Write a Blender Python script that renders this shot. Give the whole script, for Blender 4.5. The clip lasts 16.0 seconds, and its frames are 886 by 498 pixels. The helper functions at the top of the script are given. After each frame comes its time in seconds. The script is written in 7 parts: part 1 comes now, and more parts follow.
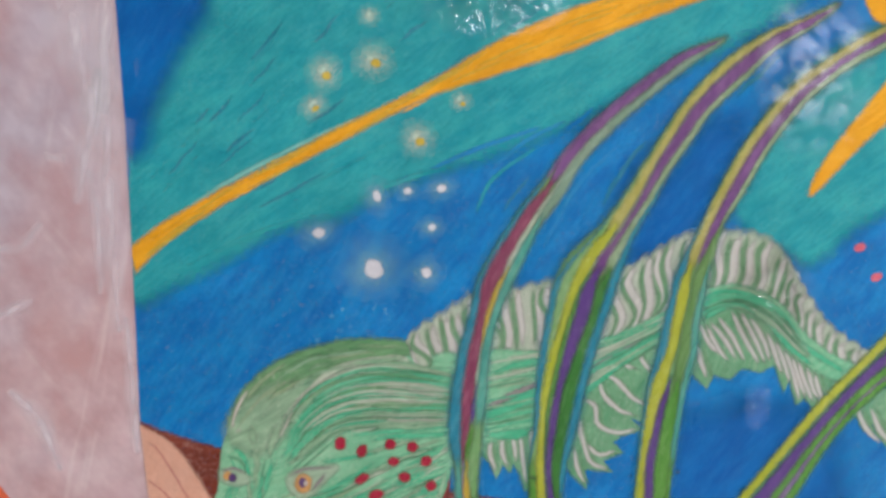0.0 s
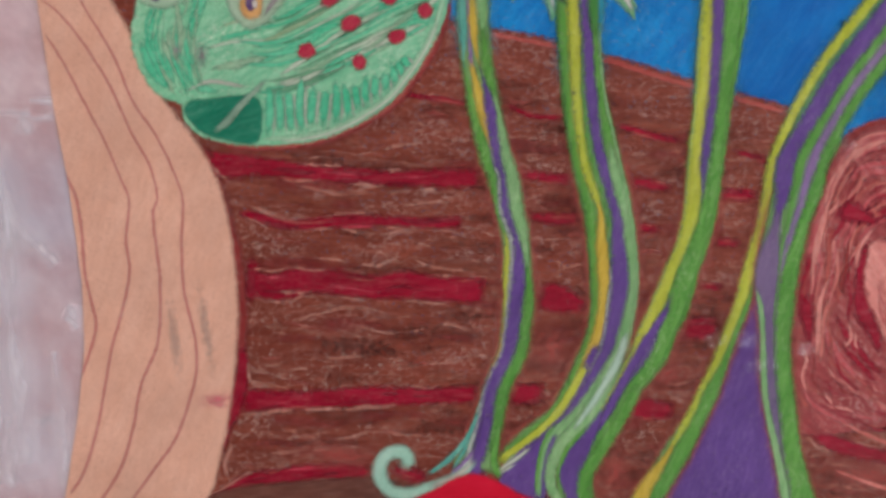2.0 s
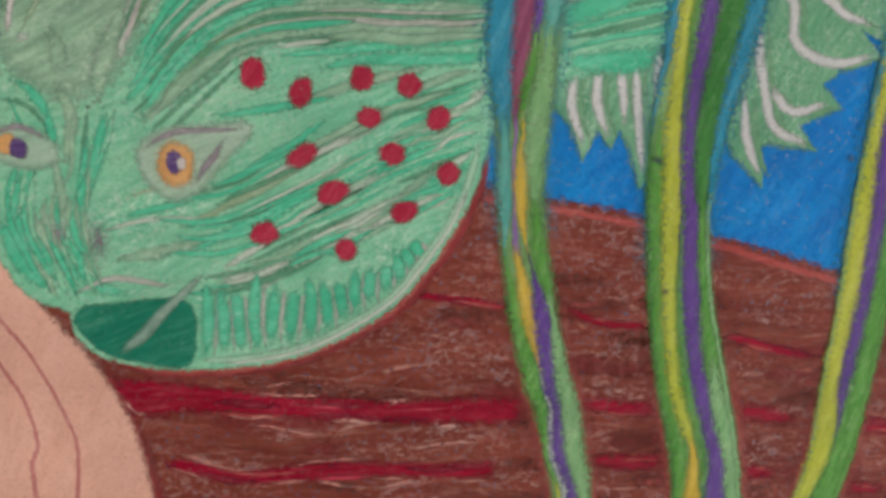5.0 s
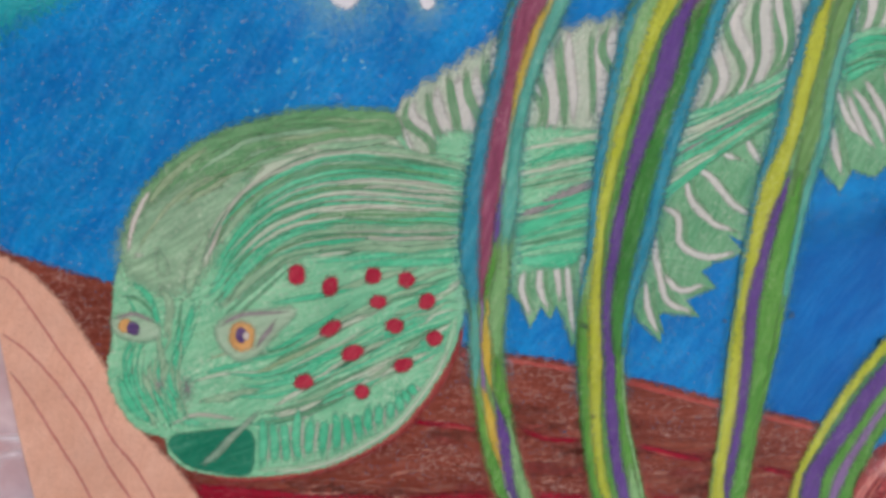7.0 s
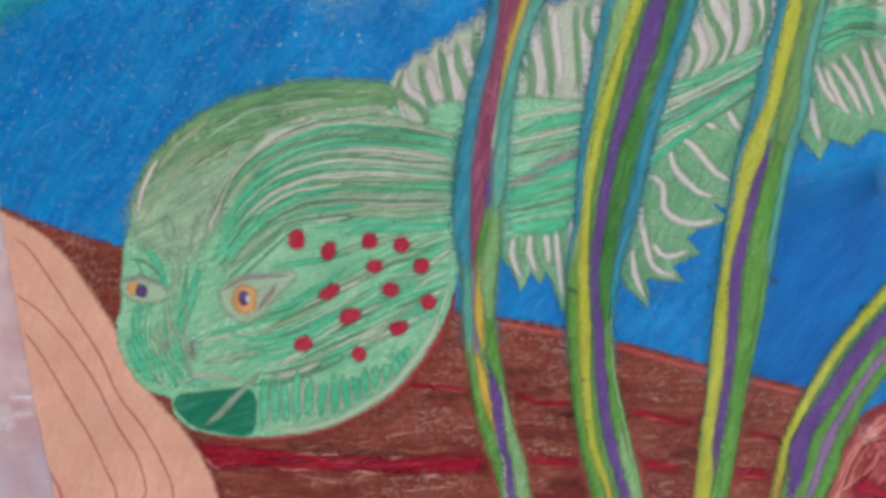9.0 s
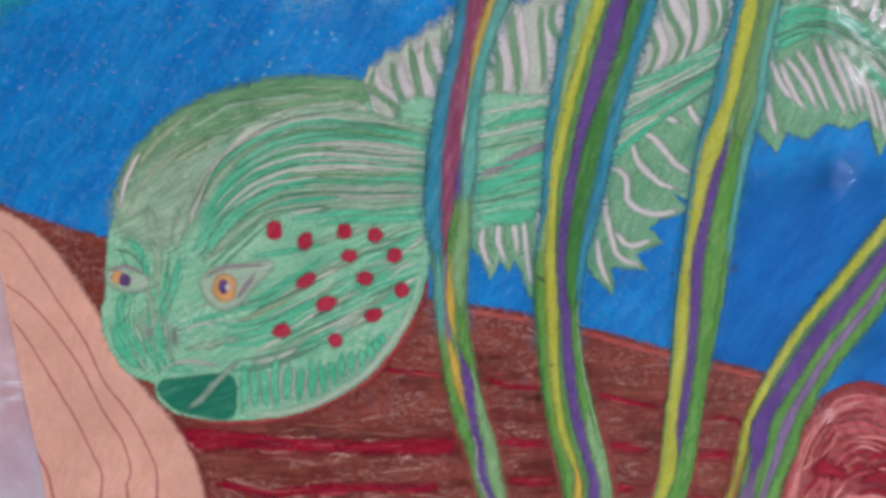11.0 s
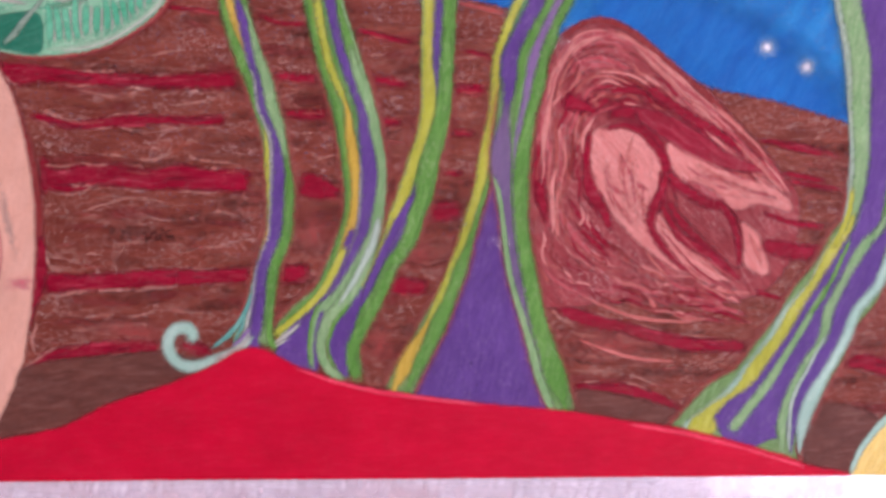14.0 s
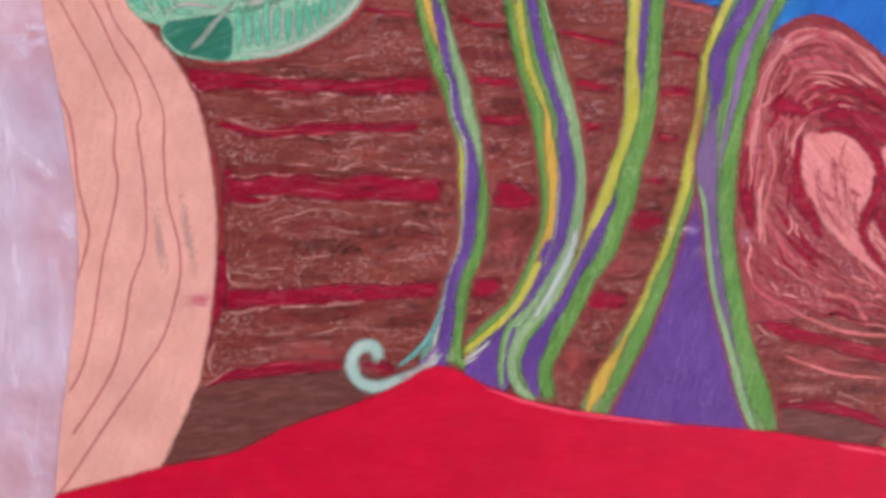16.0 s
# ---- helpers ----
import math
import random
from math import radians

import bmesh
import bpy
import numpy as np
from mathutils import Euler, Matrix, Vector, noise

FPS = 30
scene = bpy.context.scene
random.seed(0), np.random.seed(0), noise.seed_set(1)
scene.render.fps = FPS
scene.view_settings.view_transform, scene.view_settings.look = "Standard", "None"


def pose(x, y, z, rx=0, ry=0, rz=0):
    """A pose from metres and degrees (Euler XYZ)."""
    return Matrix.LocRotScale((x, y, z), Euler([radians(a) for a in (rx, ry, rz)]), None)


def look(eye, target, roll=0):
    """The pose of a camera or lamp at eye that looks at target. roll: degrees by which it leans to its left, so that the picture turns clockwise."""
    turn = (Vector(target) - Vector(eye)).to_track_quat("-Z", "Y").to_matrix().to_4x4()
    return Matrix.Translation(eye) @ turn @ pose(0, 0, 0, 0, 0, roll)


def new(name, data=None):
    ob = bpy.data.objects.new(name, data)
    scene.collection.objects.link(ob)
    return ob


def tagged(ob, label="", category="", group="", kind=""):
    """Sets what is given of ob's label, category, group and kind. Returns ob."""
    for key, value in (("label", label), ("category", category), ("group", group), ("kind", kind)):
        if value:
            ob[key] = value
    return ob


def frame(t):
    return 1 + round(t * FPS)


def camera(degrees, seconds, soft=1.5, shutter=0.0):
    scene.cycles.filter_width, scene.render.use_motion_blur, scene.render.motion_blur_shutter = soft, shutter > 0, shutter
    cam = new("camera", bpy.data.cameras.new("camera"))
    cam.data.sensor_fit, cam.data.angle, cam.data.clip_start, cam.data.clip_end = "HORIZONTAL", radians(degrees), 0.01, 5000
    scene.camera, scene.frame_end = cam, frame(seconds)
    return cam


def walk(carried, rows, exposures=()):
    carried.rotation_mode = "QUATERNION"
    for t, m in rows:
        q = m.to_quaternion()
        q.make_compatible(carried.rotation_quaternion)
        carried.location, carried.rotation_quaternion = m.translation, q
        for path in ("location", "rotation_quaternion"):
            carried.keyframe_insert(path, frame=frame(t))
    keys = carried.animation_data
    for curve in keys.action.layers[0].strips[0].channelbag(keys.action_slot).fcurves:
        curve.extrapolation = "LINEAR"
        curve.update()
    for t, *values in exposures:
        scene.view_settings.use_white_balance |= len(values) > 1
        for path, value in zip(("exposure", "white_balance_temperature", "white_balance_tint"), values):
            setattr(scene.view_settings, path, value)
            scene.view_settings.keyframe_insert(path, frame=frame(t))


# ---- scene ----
cam = camera(65.9, 16.0, soft=3.6)
# metres and degrees: t, x, y, height over the table, turn about x, y, z
ROWS = [
    (0.0, -0.0121, 0.0312, 0.2243, -7.98, -1.95, 1.57),
    (0.5, -0.0110, -0.0046, 0.2206, -9.41, -1.59, 2.07),
    (1.0, -0.0083, -0.0496, 0.2189, -9.28, -1.27, 2.53),
    (1.5, -0.0119, -0.1001, 0.2028, -8.25, -1.95, 1.69),
    (2.0, -0.0077, -0.1165, 0.1834, -8.74, -2.30, 0.93),
    (2.5, -0.0141, -0.1146, 0.1665, -8.40, -3.00, 0.53),
    (3.0, -0.0248, -0.1133, 0.1581, -9.03, -2.30, 1.25),
    (3.5, -0.0282, -0.101, 0.1376, -11.52, -3.11, 2.11),
    (4.0, -0.0190, -0.1017, 0.1267, -10.21, -3.95, 2.37),
    (4.5, -0.0141, -0.0894, 0.1165, -10.86, -4.04, 1.91),
    (5.0, -0.0152, -0.0704, 0.1143, -12.65, -4.25, 1.95),
    (5.2, -0.0146, -0.0644, 0.1147, -12.35, -4.56, 2.25),
    (7.3, -0.0162, -0.0288, 0.1562, -11.68, -3.96, 1.50),
    (7.5, -0.0164, -0.0330, 0.1573, -10.67, -3.70, 1.58),
    (8.0, -0.0196, -0.0442, 0.1628, -8.64, -3.76, 1.37),
    (8.5, -0.0156, -0.0395, 0.1621, -9.99, -3.51, 1.67),
    (8.7, -0.0140, -0.0405, 0.1619, -10.25, -3.20, 1.30),
    (10.8, -0.0060, -0.0387, 0.1688, -10.45, -3.50, 1.22),
    (11.0, -0.0062, -0.0409, 0.1696, -10.53, -3.50, 1.16),
    (11.5, -0.0041, -0.0451, 0.1810, -13.16, -3.14, 1.52),
    (12.0, -0.0031, -0.0717, 0.1873, -13.23, -2.48, 1.60),
    (12.5, 0.021, -0.1134, 0.1937, -10.29, -1.58, 0.01),
    (13.0, 0.0477, -0.1388, 0.2061, -9.78, -0.57, -0.35),
    (13.5, 0.0631, -0.1461, 0.2155, -8.98, -0.65, -0.77),
    (14.0, 0.0678, -0.1474, 0.2152, -8.13, -1.07, -0.60),
    (14.5, 0.0495, -0.1600, 0.2281, -7.36, -0.25, 0.20),
    (15.0, 0.0322, -0.1570, 0.2271, -7.21, -0.50, -0.07),
    (15.5, 0.0197, -0.1586, 0.2165, -7.02, -0.73, -0.51),
    (16.0, 0.0100, -0.1489, 0.2034, -6.87, -0.58, -1.12),
]
TABLE = 0.75
walk(cam, [(t, pose(x, y, TABLE + z, rx, ry, rz)) for t, x, y, z, rx, ry, rz in ROWS], [(0.0, -0.76, 6370, 12), (0.5, -0.88, 6370, 12), (1.0, -1.02, 6370, 13), (1.5, -0.93, 6330, 12), (2.0, -0.8, 6330, 12), (2.5, -0.72, 6330, 12), (3.5, -0.75, 6330, 12), (5.0, -0.85, 6330, 12), (7.5, -0.66, 6270, 12), (8.7, -0.66, 6270, 12), (10.8, -0.7, 5970, 20), (12.0, -0.84, 5970, 27), (12.5, -0.72, 6140, 35), (13.0, -0.6, 6190, 37), (14.0, -0.5, 6190, 40), (14.5, -0.45, 6190, 40), (16.0, -0.45, 6190, 40)])

# ---- light: a window in the east wall and two ceiling lamps added for glare ----
world = bpy.data.worlds.new("world")
scene.world = world
world.use_nodes = True
sky = world.node_tree.nodes.new("ShaderNodeTexSky")
sky.sky_type, sky.sun_disc = "NISHITA", False
sky.sun_elevation, sky.sun_rotation = radians(40), radians(200)
world.node_tree.links.new(sky.outputs[0], world.node_tree.nodes["Background"].inputs[0])
world.node_tree.nodes["Background"].inputs[1].default_value = 0.12


from mathutils.geometry import tessellate_polygon


def area_lamp(name, m, width, height, power, colour):
    data = bpy.data.lights.new(name, "AREA")
    data.shape, data.size, data.size_y, data.energy, data.color = "RECTANGLE", width, height, power, colour
    ob = new(name, data)
    ob.matrix_world = m
    return tagged(ob, "daylight entering by the window opening" if "day" in name else "added light from an unseen ceiling lamp", "light", kind="structure")


area_lamp("window_daylight", look((1.55, -0.7, 1.55), (0.1, -0.2, 0.75)), 1.2, 1.2, 16, (0.84, 0.92, 1.0))
# two added lamps, placed where the plastic mirrors them as glare
area_lamp("added_lamp_light", look((0.75, 0.62, 2.36), (0.75, 0.6, 0.75)), 1.2, 0.12, 41, (0.98, 0.97, 0.97))
area_lamp("added_lamp_light", look((1.1, -1.0, 2.36), (1.1, -0.98, 0.75)), 0.5, 0.5, 22, (0.93, 0.97, 1.0))


# ---- materials ----
def srgb(r, g, b):
    return tuple((v / 255 / 12.92 if v < 10.3 else ((v / 255 + 0.055) / 1.055) ** 2.4) for v in (r, g, b)) + (1,)


class Nodes:
    """A short way to write a node tree."""

    def __init__(self, name):
        self.mat = bpy.data.materials.new(name)
        self.mat.use_nodes = True
        self.tree = self.mat.node_tree
        self.bsdf = self.tree.nodes["Principled BSDF"]
        self.out = self.tree.nodes["Material Output"]

    def add(self, kind, **inputs):
        n = self.tree.nodes.new(kind)
        for key, v in inputs.items():
            self.put(n.inputs[key.replace("_", " ")], v)
        return n

    def put(self, socket, v):
        if isinstance(v, bpy.types.NodeSocket):
            self.tree.links.new(v, socket)
        else:
            socket.default_value = v

    def place(self, angle=0, scale=(1, 1, 1)):
        geo = self.add("ShaderNodeNewGeometry")
        m = self.add("ShaderNodeMapping", Vector=geo.outputs["Position"], Rotation=(0, 0, radians(-angle)))
        s = self.add("ShaderNodeVectorMath", Vector=m.outputs[0])
        s.operation = "MULTIPLY"
        s.inputs[1].default_value = scale
        return s.outputs[0]

    def noise(self, vector, scale, detail=3, rough=0.55):
        n = self.add("ShaderNodeTexNoise", Vector=vector, Scale=scale, Detail=detail, Roughness=rough)
        return n.outputs[0]

    def ramp(self, value, low, high, to_low=0.0, to_high=1.0):
        n = self.add("ShaderNodeMapRange")
        n.inputs[0].default_value = 0
        self.put(n.inputs[0], value)
        for i, v in enumerate((low, high, to_low, to_high)):
            n.inputs[i + 1].default_value = v
        return n.outputs[0]

    def mix(self, fac, a, b, how="MIX"):
        n = self.tree.nodes.new("ShaderNodeMix")
        n.data_type, n.blend_type = "RGBA", how
        self.put(n.inputs[0], fac)
        self.put(n.inputs[6], a)
        self.put(n.inputs[7], b)
        return n.outputs[2]

    def bump(self, height, strength, distance):
        n = self.add("ShaderNodeBump", Height=height, Strength=strength, Distance=distance)
        self.put(self.bsdf.inputs["Normal"], n.outputs[0])


def pencil(name, colour, second, angle=0, tooth=0.3, hatch=0.6, coarse=1.0):
    """Wax pencil on paper: hatching along an angle, the paper's tooth showing through, uneven pressure, ragged rims."""
    n = Nodes(name)
    drift = n.add("ShaderNodeTexNoise", Vector=n.place(), Scale=38.0, Detail=2.0)
    bent = n.add("ShaderNodeVectorMath", Vector=drift.outputs[1])
    bent.operation = "SCALE"
    n.put(bent.inputs["Scale"], 0.006)

    def along(turn, stretch):
        m = n.add("ShaderNodeVectorMath", Vector=n.place())
        m.operation = "ADD"
        n.put(m.inputs[1], bent.outputs[0])
        r = n.add("ShaderNodeMapping", Vector=m.outputs[0], Rotation=(0, 0, radians(-turn)))
        s = n.add("ShaderNodeVectorMath", Vector=r.outputs[0])
        s.operation = "MULTIPLY"
        s.inputs[1].default_value = (stretch, 1, 1)
        return s.outputs[0]

    lines = n.noise(along(angle, 0.12), 1000, 3, 0.6)
    cross = n.noise(along(angle + 14, 0.16), 620, 3, 0.6)
    broad = n.noise(along(angle - 9, 0.3), 190, 3, 0.6)
    stain = n.noise(n.place(), 55, 4, 0.6)
    grain = n.noise(along(angle, 0.55), 1700 / coarse, 3, 0.7)
    speck = n.noise(n.place(), 2300 / coarse, 2, 0.6)
    skip = n.ramp(n.noise(along(angle, 0.4), 130, 3, 0.6), 0.4, 0.64, 0.15, 1.6)
    paper = srgb(206, 198, 188)
    c1, c2 = srgb(*colour), srgb(*second)
    dark = tuple(v * 0.55 for v in c1[:3]) + (1,)
    light = tuple(min(0.9, 0.9 * p * 1.2 + 0.1 * q) for p, q in zip(c2[:3], paper[:3])) + (1,)
    c = n.mix(n.ramp(broad, 0.35, 0.66, 0, 0.9), c1, c2)
    c = n.mix(n.ramp(lines, 0.5, 0.7, 0, hatch), c, light)
    c = n.mix(n.ramp(lines, 0.5, 0.32, 0, hatch * 0.7), c, dark)
    c = n.mix(n.ramp(cross, 0.52, 0.32, 0, hatch * 0.5), c, dark)
    c = n.mix(n.ramp(stain, 0.38, 0.7, 0, 0.34), c, dark)
    c = n.mix(n.ramp(speck, 0.48, 0.32, 0, 0.45), c, dark)
    bare = min(0.5, 0.08 + tooth)
    pale = tuple((1 - bare) * p * 1.15 + bare * q for p, q in zip(c2[:3], paper[:3])) + (1,)
    dry = []
    for field, low, most in ((grain, 0.53, min(0.8, tooth * 1.6)), (speck, 0.56, min(0.7, tooth * 1.9))):
        m = n.add("ShaderNodeMath")
        m.operation = "MULTIPLY"
        m.use_clamp = True
        n.put(m.inputs[0], n.ramp(field, low, 0.7, 0, most))
        n.put(m.inputs[1], skip)
        dry.append(m.outputs[0])
    c = n.mix(dry[0], c, pale)
    c = n.mix(dry[1], c, pale)
    n.put(n.bsdf.inputs["Base Color"], c)
    n.put(n.bsdf.inputs["Roughness"], n.ramp(grain, 0.3, 0.7, 0.55, 0.75))
    n.bsdf.inputs["Specular IOR Level"].default_value = 0.12
    n.bump(grain, 0.2, 0.0001)
    # thin pressure leaves bare paper between the grains, so rims are ragged
    at = n.add("ShaderNodeAttribute")
    at.attribute_name = "pressure"
    rag = n.add("ShaderNodeMath")
    rag.operation = "ADD"
    n.put(rag.inputs[0], at.outputs["Fac"])
    n.put(rag.inputs[1], n.ramp(speck, 0.3, 0.7, 0.38, -0.38))
    clear = n.add("ShaderNodeBsdfTransparent")
    mixer = n.tree.nodes.new("ShaderNodeMixShader")
    n.put(mixer.inputs[0], n.ramp(rag.outputs[0], 0.1, 0.7))
    n.put(mixer.inputs[1], clear.outputs[0])
    n.put(mixer.inputs[2], n.bsdf.outputs[0])
    n.put(n.out.inputs[0], mixer.outputs[0])
    return n.mat


# name: colour, second colour, angle of the hatching, tooth, hatch
PENCILS = {
    "findark": ((92, 140, 100), (112, 154, 118), 80, 0.3, 0.4),
    "blue": ((0, 101, 169), (10, 127, 189), 58, 0.09, 0.16, 1.6),
    "teal": ((26, 142, 154), (54, 162, 162), 40, 0.12, 0.22, 1.4),
    "skyblue": ((26, 124, 184), (50, 140, 190), 30, 0.1, 0.3),
    "mist": ((110, 176, 204), (140, 190, 206), 30, 0.2, 0.2),
    "seafoam": ((96, 176, 172), (130, 190, 180), 30, 0.2, 0.6),
    "foam": ((176, 210, 194), (206, 216, 200), 0, 0.1, 0.1),
    "white": ((196, 196, 202), (210, 208, 212), 0, 0.1, 0.08),
    "ochre": ((188, 161, 55), (196, 174, 73), 0, 0.2, 0.5),
    "yellow": ((224, 156, 23), (228, 167, 38), 30, 0.12, 0.3),
    "rose": ((203, 88, 106), (210, 119, 128), 0, 0.3, 0.5),
    "bark": ((103, 44, 32), (125, 60, 44), 2, 0.3, 0.45, 1.8),
    "barkdark": ((92, 38, 30), (102, 46, 36), 2, 0.2, 0.4, 1.6),
    "barkpale": ((146, 84, 68), (162, 104, 88), 2, 0.3, 0.4, 1.6),
    "crimsondark": ((104, 6, 26), (120, 14, 36), 2, 0.2, 0.5),
    "flare": ((180, 40, 64), (190, 70, 86), 2, 0.3, 0.4),
    "crimson": ((122, 0, 28), (142, 4, 40), 2, 0.12, 0.4, 1.5),
    "maroon": ((132, 12, 36), (144, 30, 50), -35, 0.2, 0.6),
    "umber": ((90, 51, 42), (102, 60, 49), 5, 0.12, 0.5),
    "umber_red": ((120, 38, 38), (132, 48, 46), 80, 0.14, 0.4),
    "rosebark": ((148, 62, 56), (160, 80, 72), 4, 0.2, 0.4),
    "knotbrown": ((128, 46, 48), (148, 66, 66), -50, 0.3, 0.5, 1.6),
    "knotrose": ((156, 58, 64), (170, 82, 84), -50, 0.3, 0.6, 1.5),
    "rosepale": ((192, 114, 106), (202, 134, 124), -55, 0.24, 0.5, 1.5),
    "salmon": ((176, 92, 84), (184, 110, 100), -50, 0.25, 0.5, 1.5),
    "peach": ((207, 157, 134), (211, 165, 144), 70, 0.08, 0.15),
    "grainline": ((176, 104, 98), (188, 118, 110), 80, 0.3, 0.3),
    "smudge": ((178, 148, 134), (186, 154, 138), 80, 0.08, 0.15, 1.0),
    "red": ((182, 4, 38), (188, 9, 44), 3, 0.05, 0.12),
    "cream": ((222, 192, 98), (226, 204, 126), 70, 0.2, 0.5),
    "mint": ((142, 184, 164), (158, 192, 174), 60, 0.3, 0.3),
    "fishgreen": ((104, 174, 136), (136, 188, 150), 25, 0.36, 0.5, 1.6),
    "jade": ((64, 170, 128), (92, 180, 142), 20, 0.3, 0.45),
    "pine": ((74, 128, 96), (92, 144, 110), 25, 0.3, 0.4),
    "olive": ((86, 136, 92), (106, 150, 106), 15, 0.32, 0.6, 1.5),
    "olivepale": ((128, 154, 117), (143, 163, 130), 20, 0.34, 0.7),
    "sage": ((124, 161, 130), (139, 170, 139), 30, 0.34, 0.7),
    "sagepale": ((146, 174, 156), (161, 181, 163), 60, 0.3, 0.6),
    "pale": ((164, 178, 156), (178, 184, 168), 30, 0.3, 0.4),
    "palegreen": ((138, 178, 146), (152, 186, 156), 80, 0.3, 0.4),
    "lime": ((146, 187, 143), (161, 194, 156), 40, 0.3, 0.6),
    "rimpink": ((184, 176, 168), (190, 184, 176), 60, 0.2, 0.3),
    "mauvepale": ((156, 161, 146), (168, 165, 156), 30, 0.3, 0.6),
    "mauve": ((124, 118, 120), (142, 132, 134), 30, 0.3, 0.4),
    "greygreen": ((115, 145, 124), (130, 152, 134), 45, 0.3, 0.6),
    "darkgreen": ((15, 106, 81), (31, 119, 92), 20, 0.14, 0.5),
    "eyewhite": ((142, 172, 144), (160, 178, 156), 20, 0.3, 0.4),
    "amber": ((198, 145, 84), (205, 159, 101), 80, 0.2, 0.5),
    "violet": ((77, 55, 102), (95, 73, 115), 0, 0.2, 0.5),
    "spotred": ((150, 24, 51), (161, 40, 62), 60, 0.16, 0.5),
    "finpale": ((154, 172, 150), (176, 182, 168), 70, 0.4, 0.4),
    "finwhite": ((180, 180, 174), (192, 188, 184), 80, 0.2, 0.2),
    "finline": ((92, 136, 98), (112, 148, 114), 70, 0.35, 0.5),
    "findeep": ((84, 144, 104), (110, 160, 122), 70, 0.4, 0.5),
    "tealweed": ((34, 118, 142), (50, 134, 152), 75, 0.2, 0.5, 1.5),
    "tealgreen": ((68, 145, 134), (90, 157, 141), 75, 0.25, 0.6),
    "plum": ((106, 68, 121), (121, 81, 130), 65, 0.2, 0.6),
    "wine": ((121, 57, 84), (134, 70, 95), 75, 0.2, 0.6),
    "gold": ((180, 152, 52), (190, 163, 66), 75, 0.12, 0.5),
    "limeyellow": ((158, 166, 46), (172, 176, 68), 75, 0.22, 0.4, 1.6),
    "leaf": ((72, 130, 48), (94, 146, 66), 75, 0.24, 0.5, 1.6),
    "leafdark": ((48, 110, 44), (68, 124, 58), 75, 0.24, 0.5, 1.6),
    "leafpale": ((108, 154, 98), (128, 164, 114), 75, 0.26, 0.5, 1.6),
    "violetweed": ((84, 56, 120), (94, 66, 130), 75, 0.14, 0.25, 1.6),
    "mauveweed": ((122, 94, 142), (134, 108, 150), 75, 0.15, 0.4),
    "redpale": ((216, 52, 76), (222, 70, 92), 3, 0.2, 0.3),
    "chalk": ((172, 114, 100), (186, 134, 118), 5, 0.4, 0.4, 1.8),
    "barkwarm": ((124, 58, 42), (138, 72, 56), 2, 0.2, 0.4),
    "bluedeep": ((0, 86, 156), (2, 104, 174), 58, 0.06, 0.16),
    "leafworn": ((92, 132, 74), (108, 144, 88), 75, 0.2, 0.5),
    "greyviolet": ((98, 78, 116), (112, 94, 126), 75, 0.15, 0.4),
    "straw": ((160, 156, 80), (172, 168, 102), 75, 0.24, 0.4, 1.6),
    "ink": ((46, 55, 64), (64, 73, 77), 0, 0.3, 0.5),
}
MADE = {}


def pen(name):
    if name not in MADE:
        MADE[name] = pencil(name + "_pencil", *PENCILS[name])
    return MADE[name]


def plain(name, colour, second, rough, scale, bump=0.0, along=(1, 1, 1), metal=0.0):
    n = Nodes(name)
    big, small = n.noise(n.place(0, along), scale, 4), n.noise(n.place(0, along), scale * 14, 3)
    c = n.mix(n.ramp(big, 0.3, 0.7), srgb(*colour), srgb(*second))
    c = n.mix(n.ramp(small, 0.45, 0.75, 0, 0.35), c, tuple(v * 0.8 for v in srgb(*colour)[:3]) + (1,))
    n.put(n.bsdf.inputs["Base Color"], c)
    n.put(n.bsdf.inputs["Roughness"], n.ramp(small, 0.3, 0.7, rough - 0.06, rough + 0.08))
    n.bsdf.inputs["Metallic"].default_value = metal
    if bump:
        n.bump(small, bump, 0.001)
    return n.mat


def clear_film():
    """Clear crinkled plastic: lets light straight through, with a sharp gloss masked to the glare patches."""
    n = Nodes("clear_film")
    fine = n.noise(n.place(20, (1, 0.5, 1)), 520, 4, 0.65)
    bump = n.add("ShaderNodeBump", Height=fine, Strength=0.25, Distance=0.0006)
    gloss = n.add("ShaderNodeBsdfGlossy", Roughness=0.14, Normal=bump.outputs[0])
    clear = n.add("ShaderNodeBsdfTransparent")
    fresnel = n.add("ShaderNodeFresnel", IOR=1.45, Normal=bump.outputs[0])
    at = n.add("ShaderNodeAttribute")
    at.attribute_name = "gloss"
    thin = n.add("ShaderNodeMath")
    thin.operation = "MULTIPLY"
    n.put(thin.inputs[0], fresnel.outputs[0])
    n.put(thin.inputs[1], at.outputs["Fac"])
    mixer = n.tree.nodes.new("ShaderNodeMixShader")
    n.put(mixer.inputs[0], thin.outputs[0])
    n.put(mixer.inputs[1], clear.outputs[0])
    n.put(mixer.inputs[2], gloss.outputs[0])
    n.put(n.out.inputs[0], mixer.outputs[0])
    return n.mat


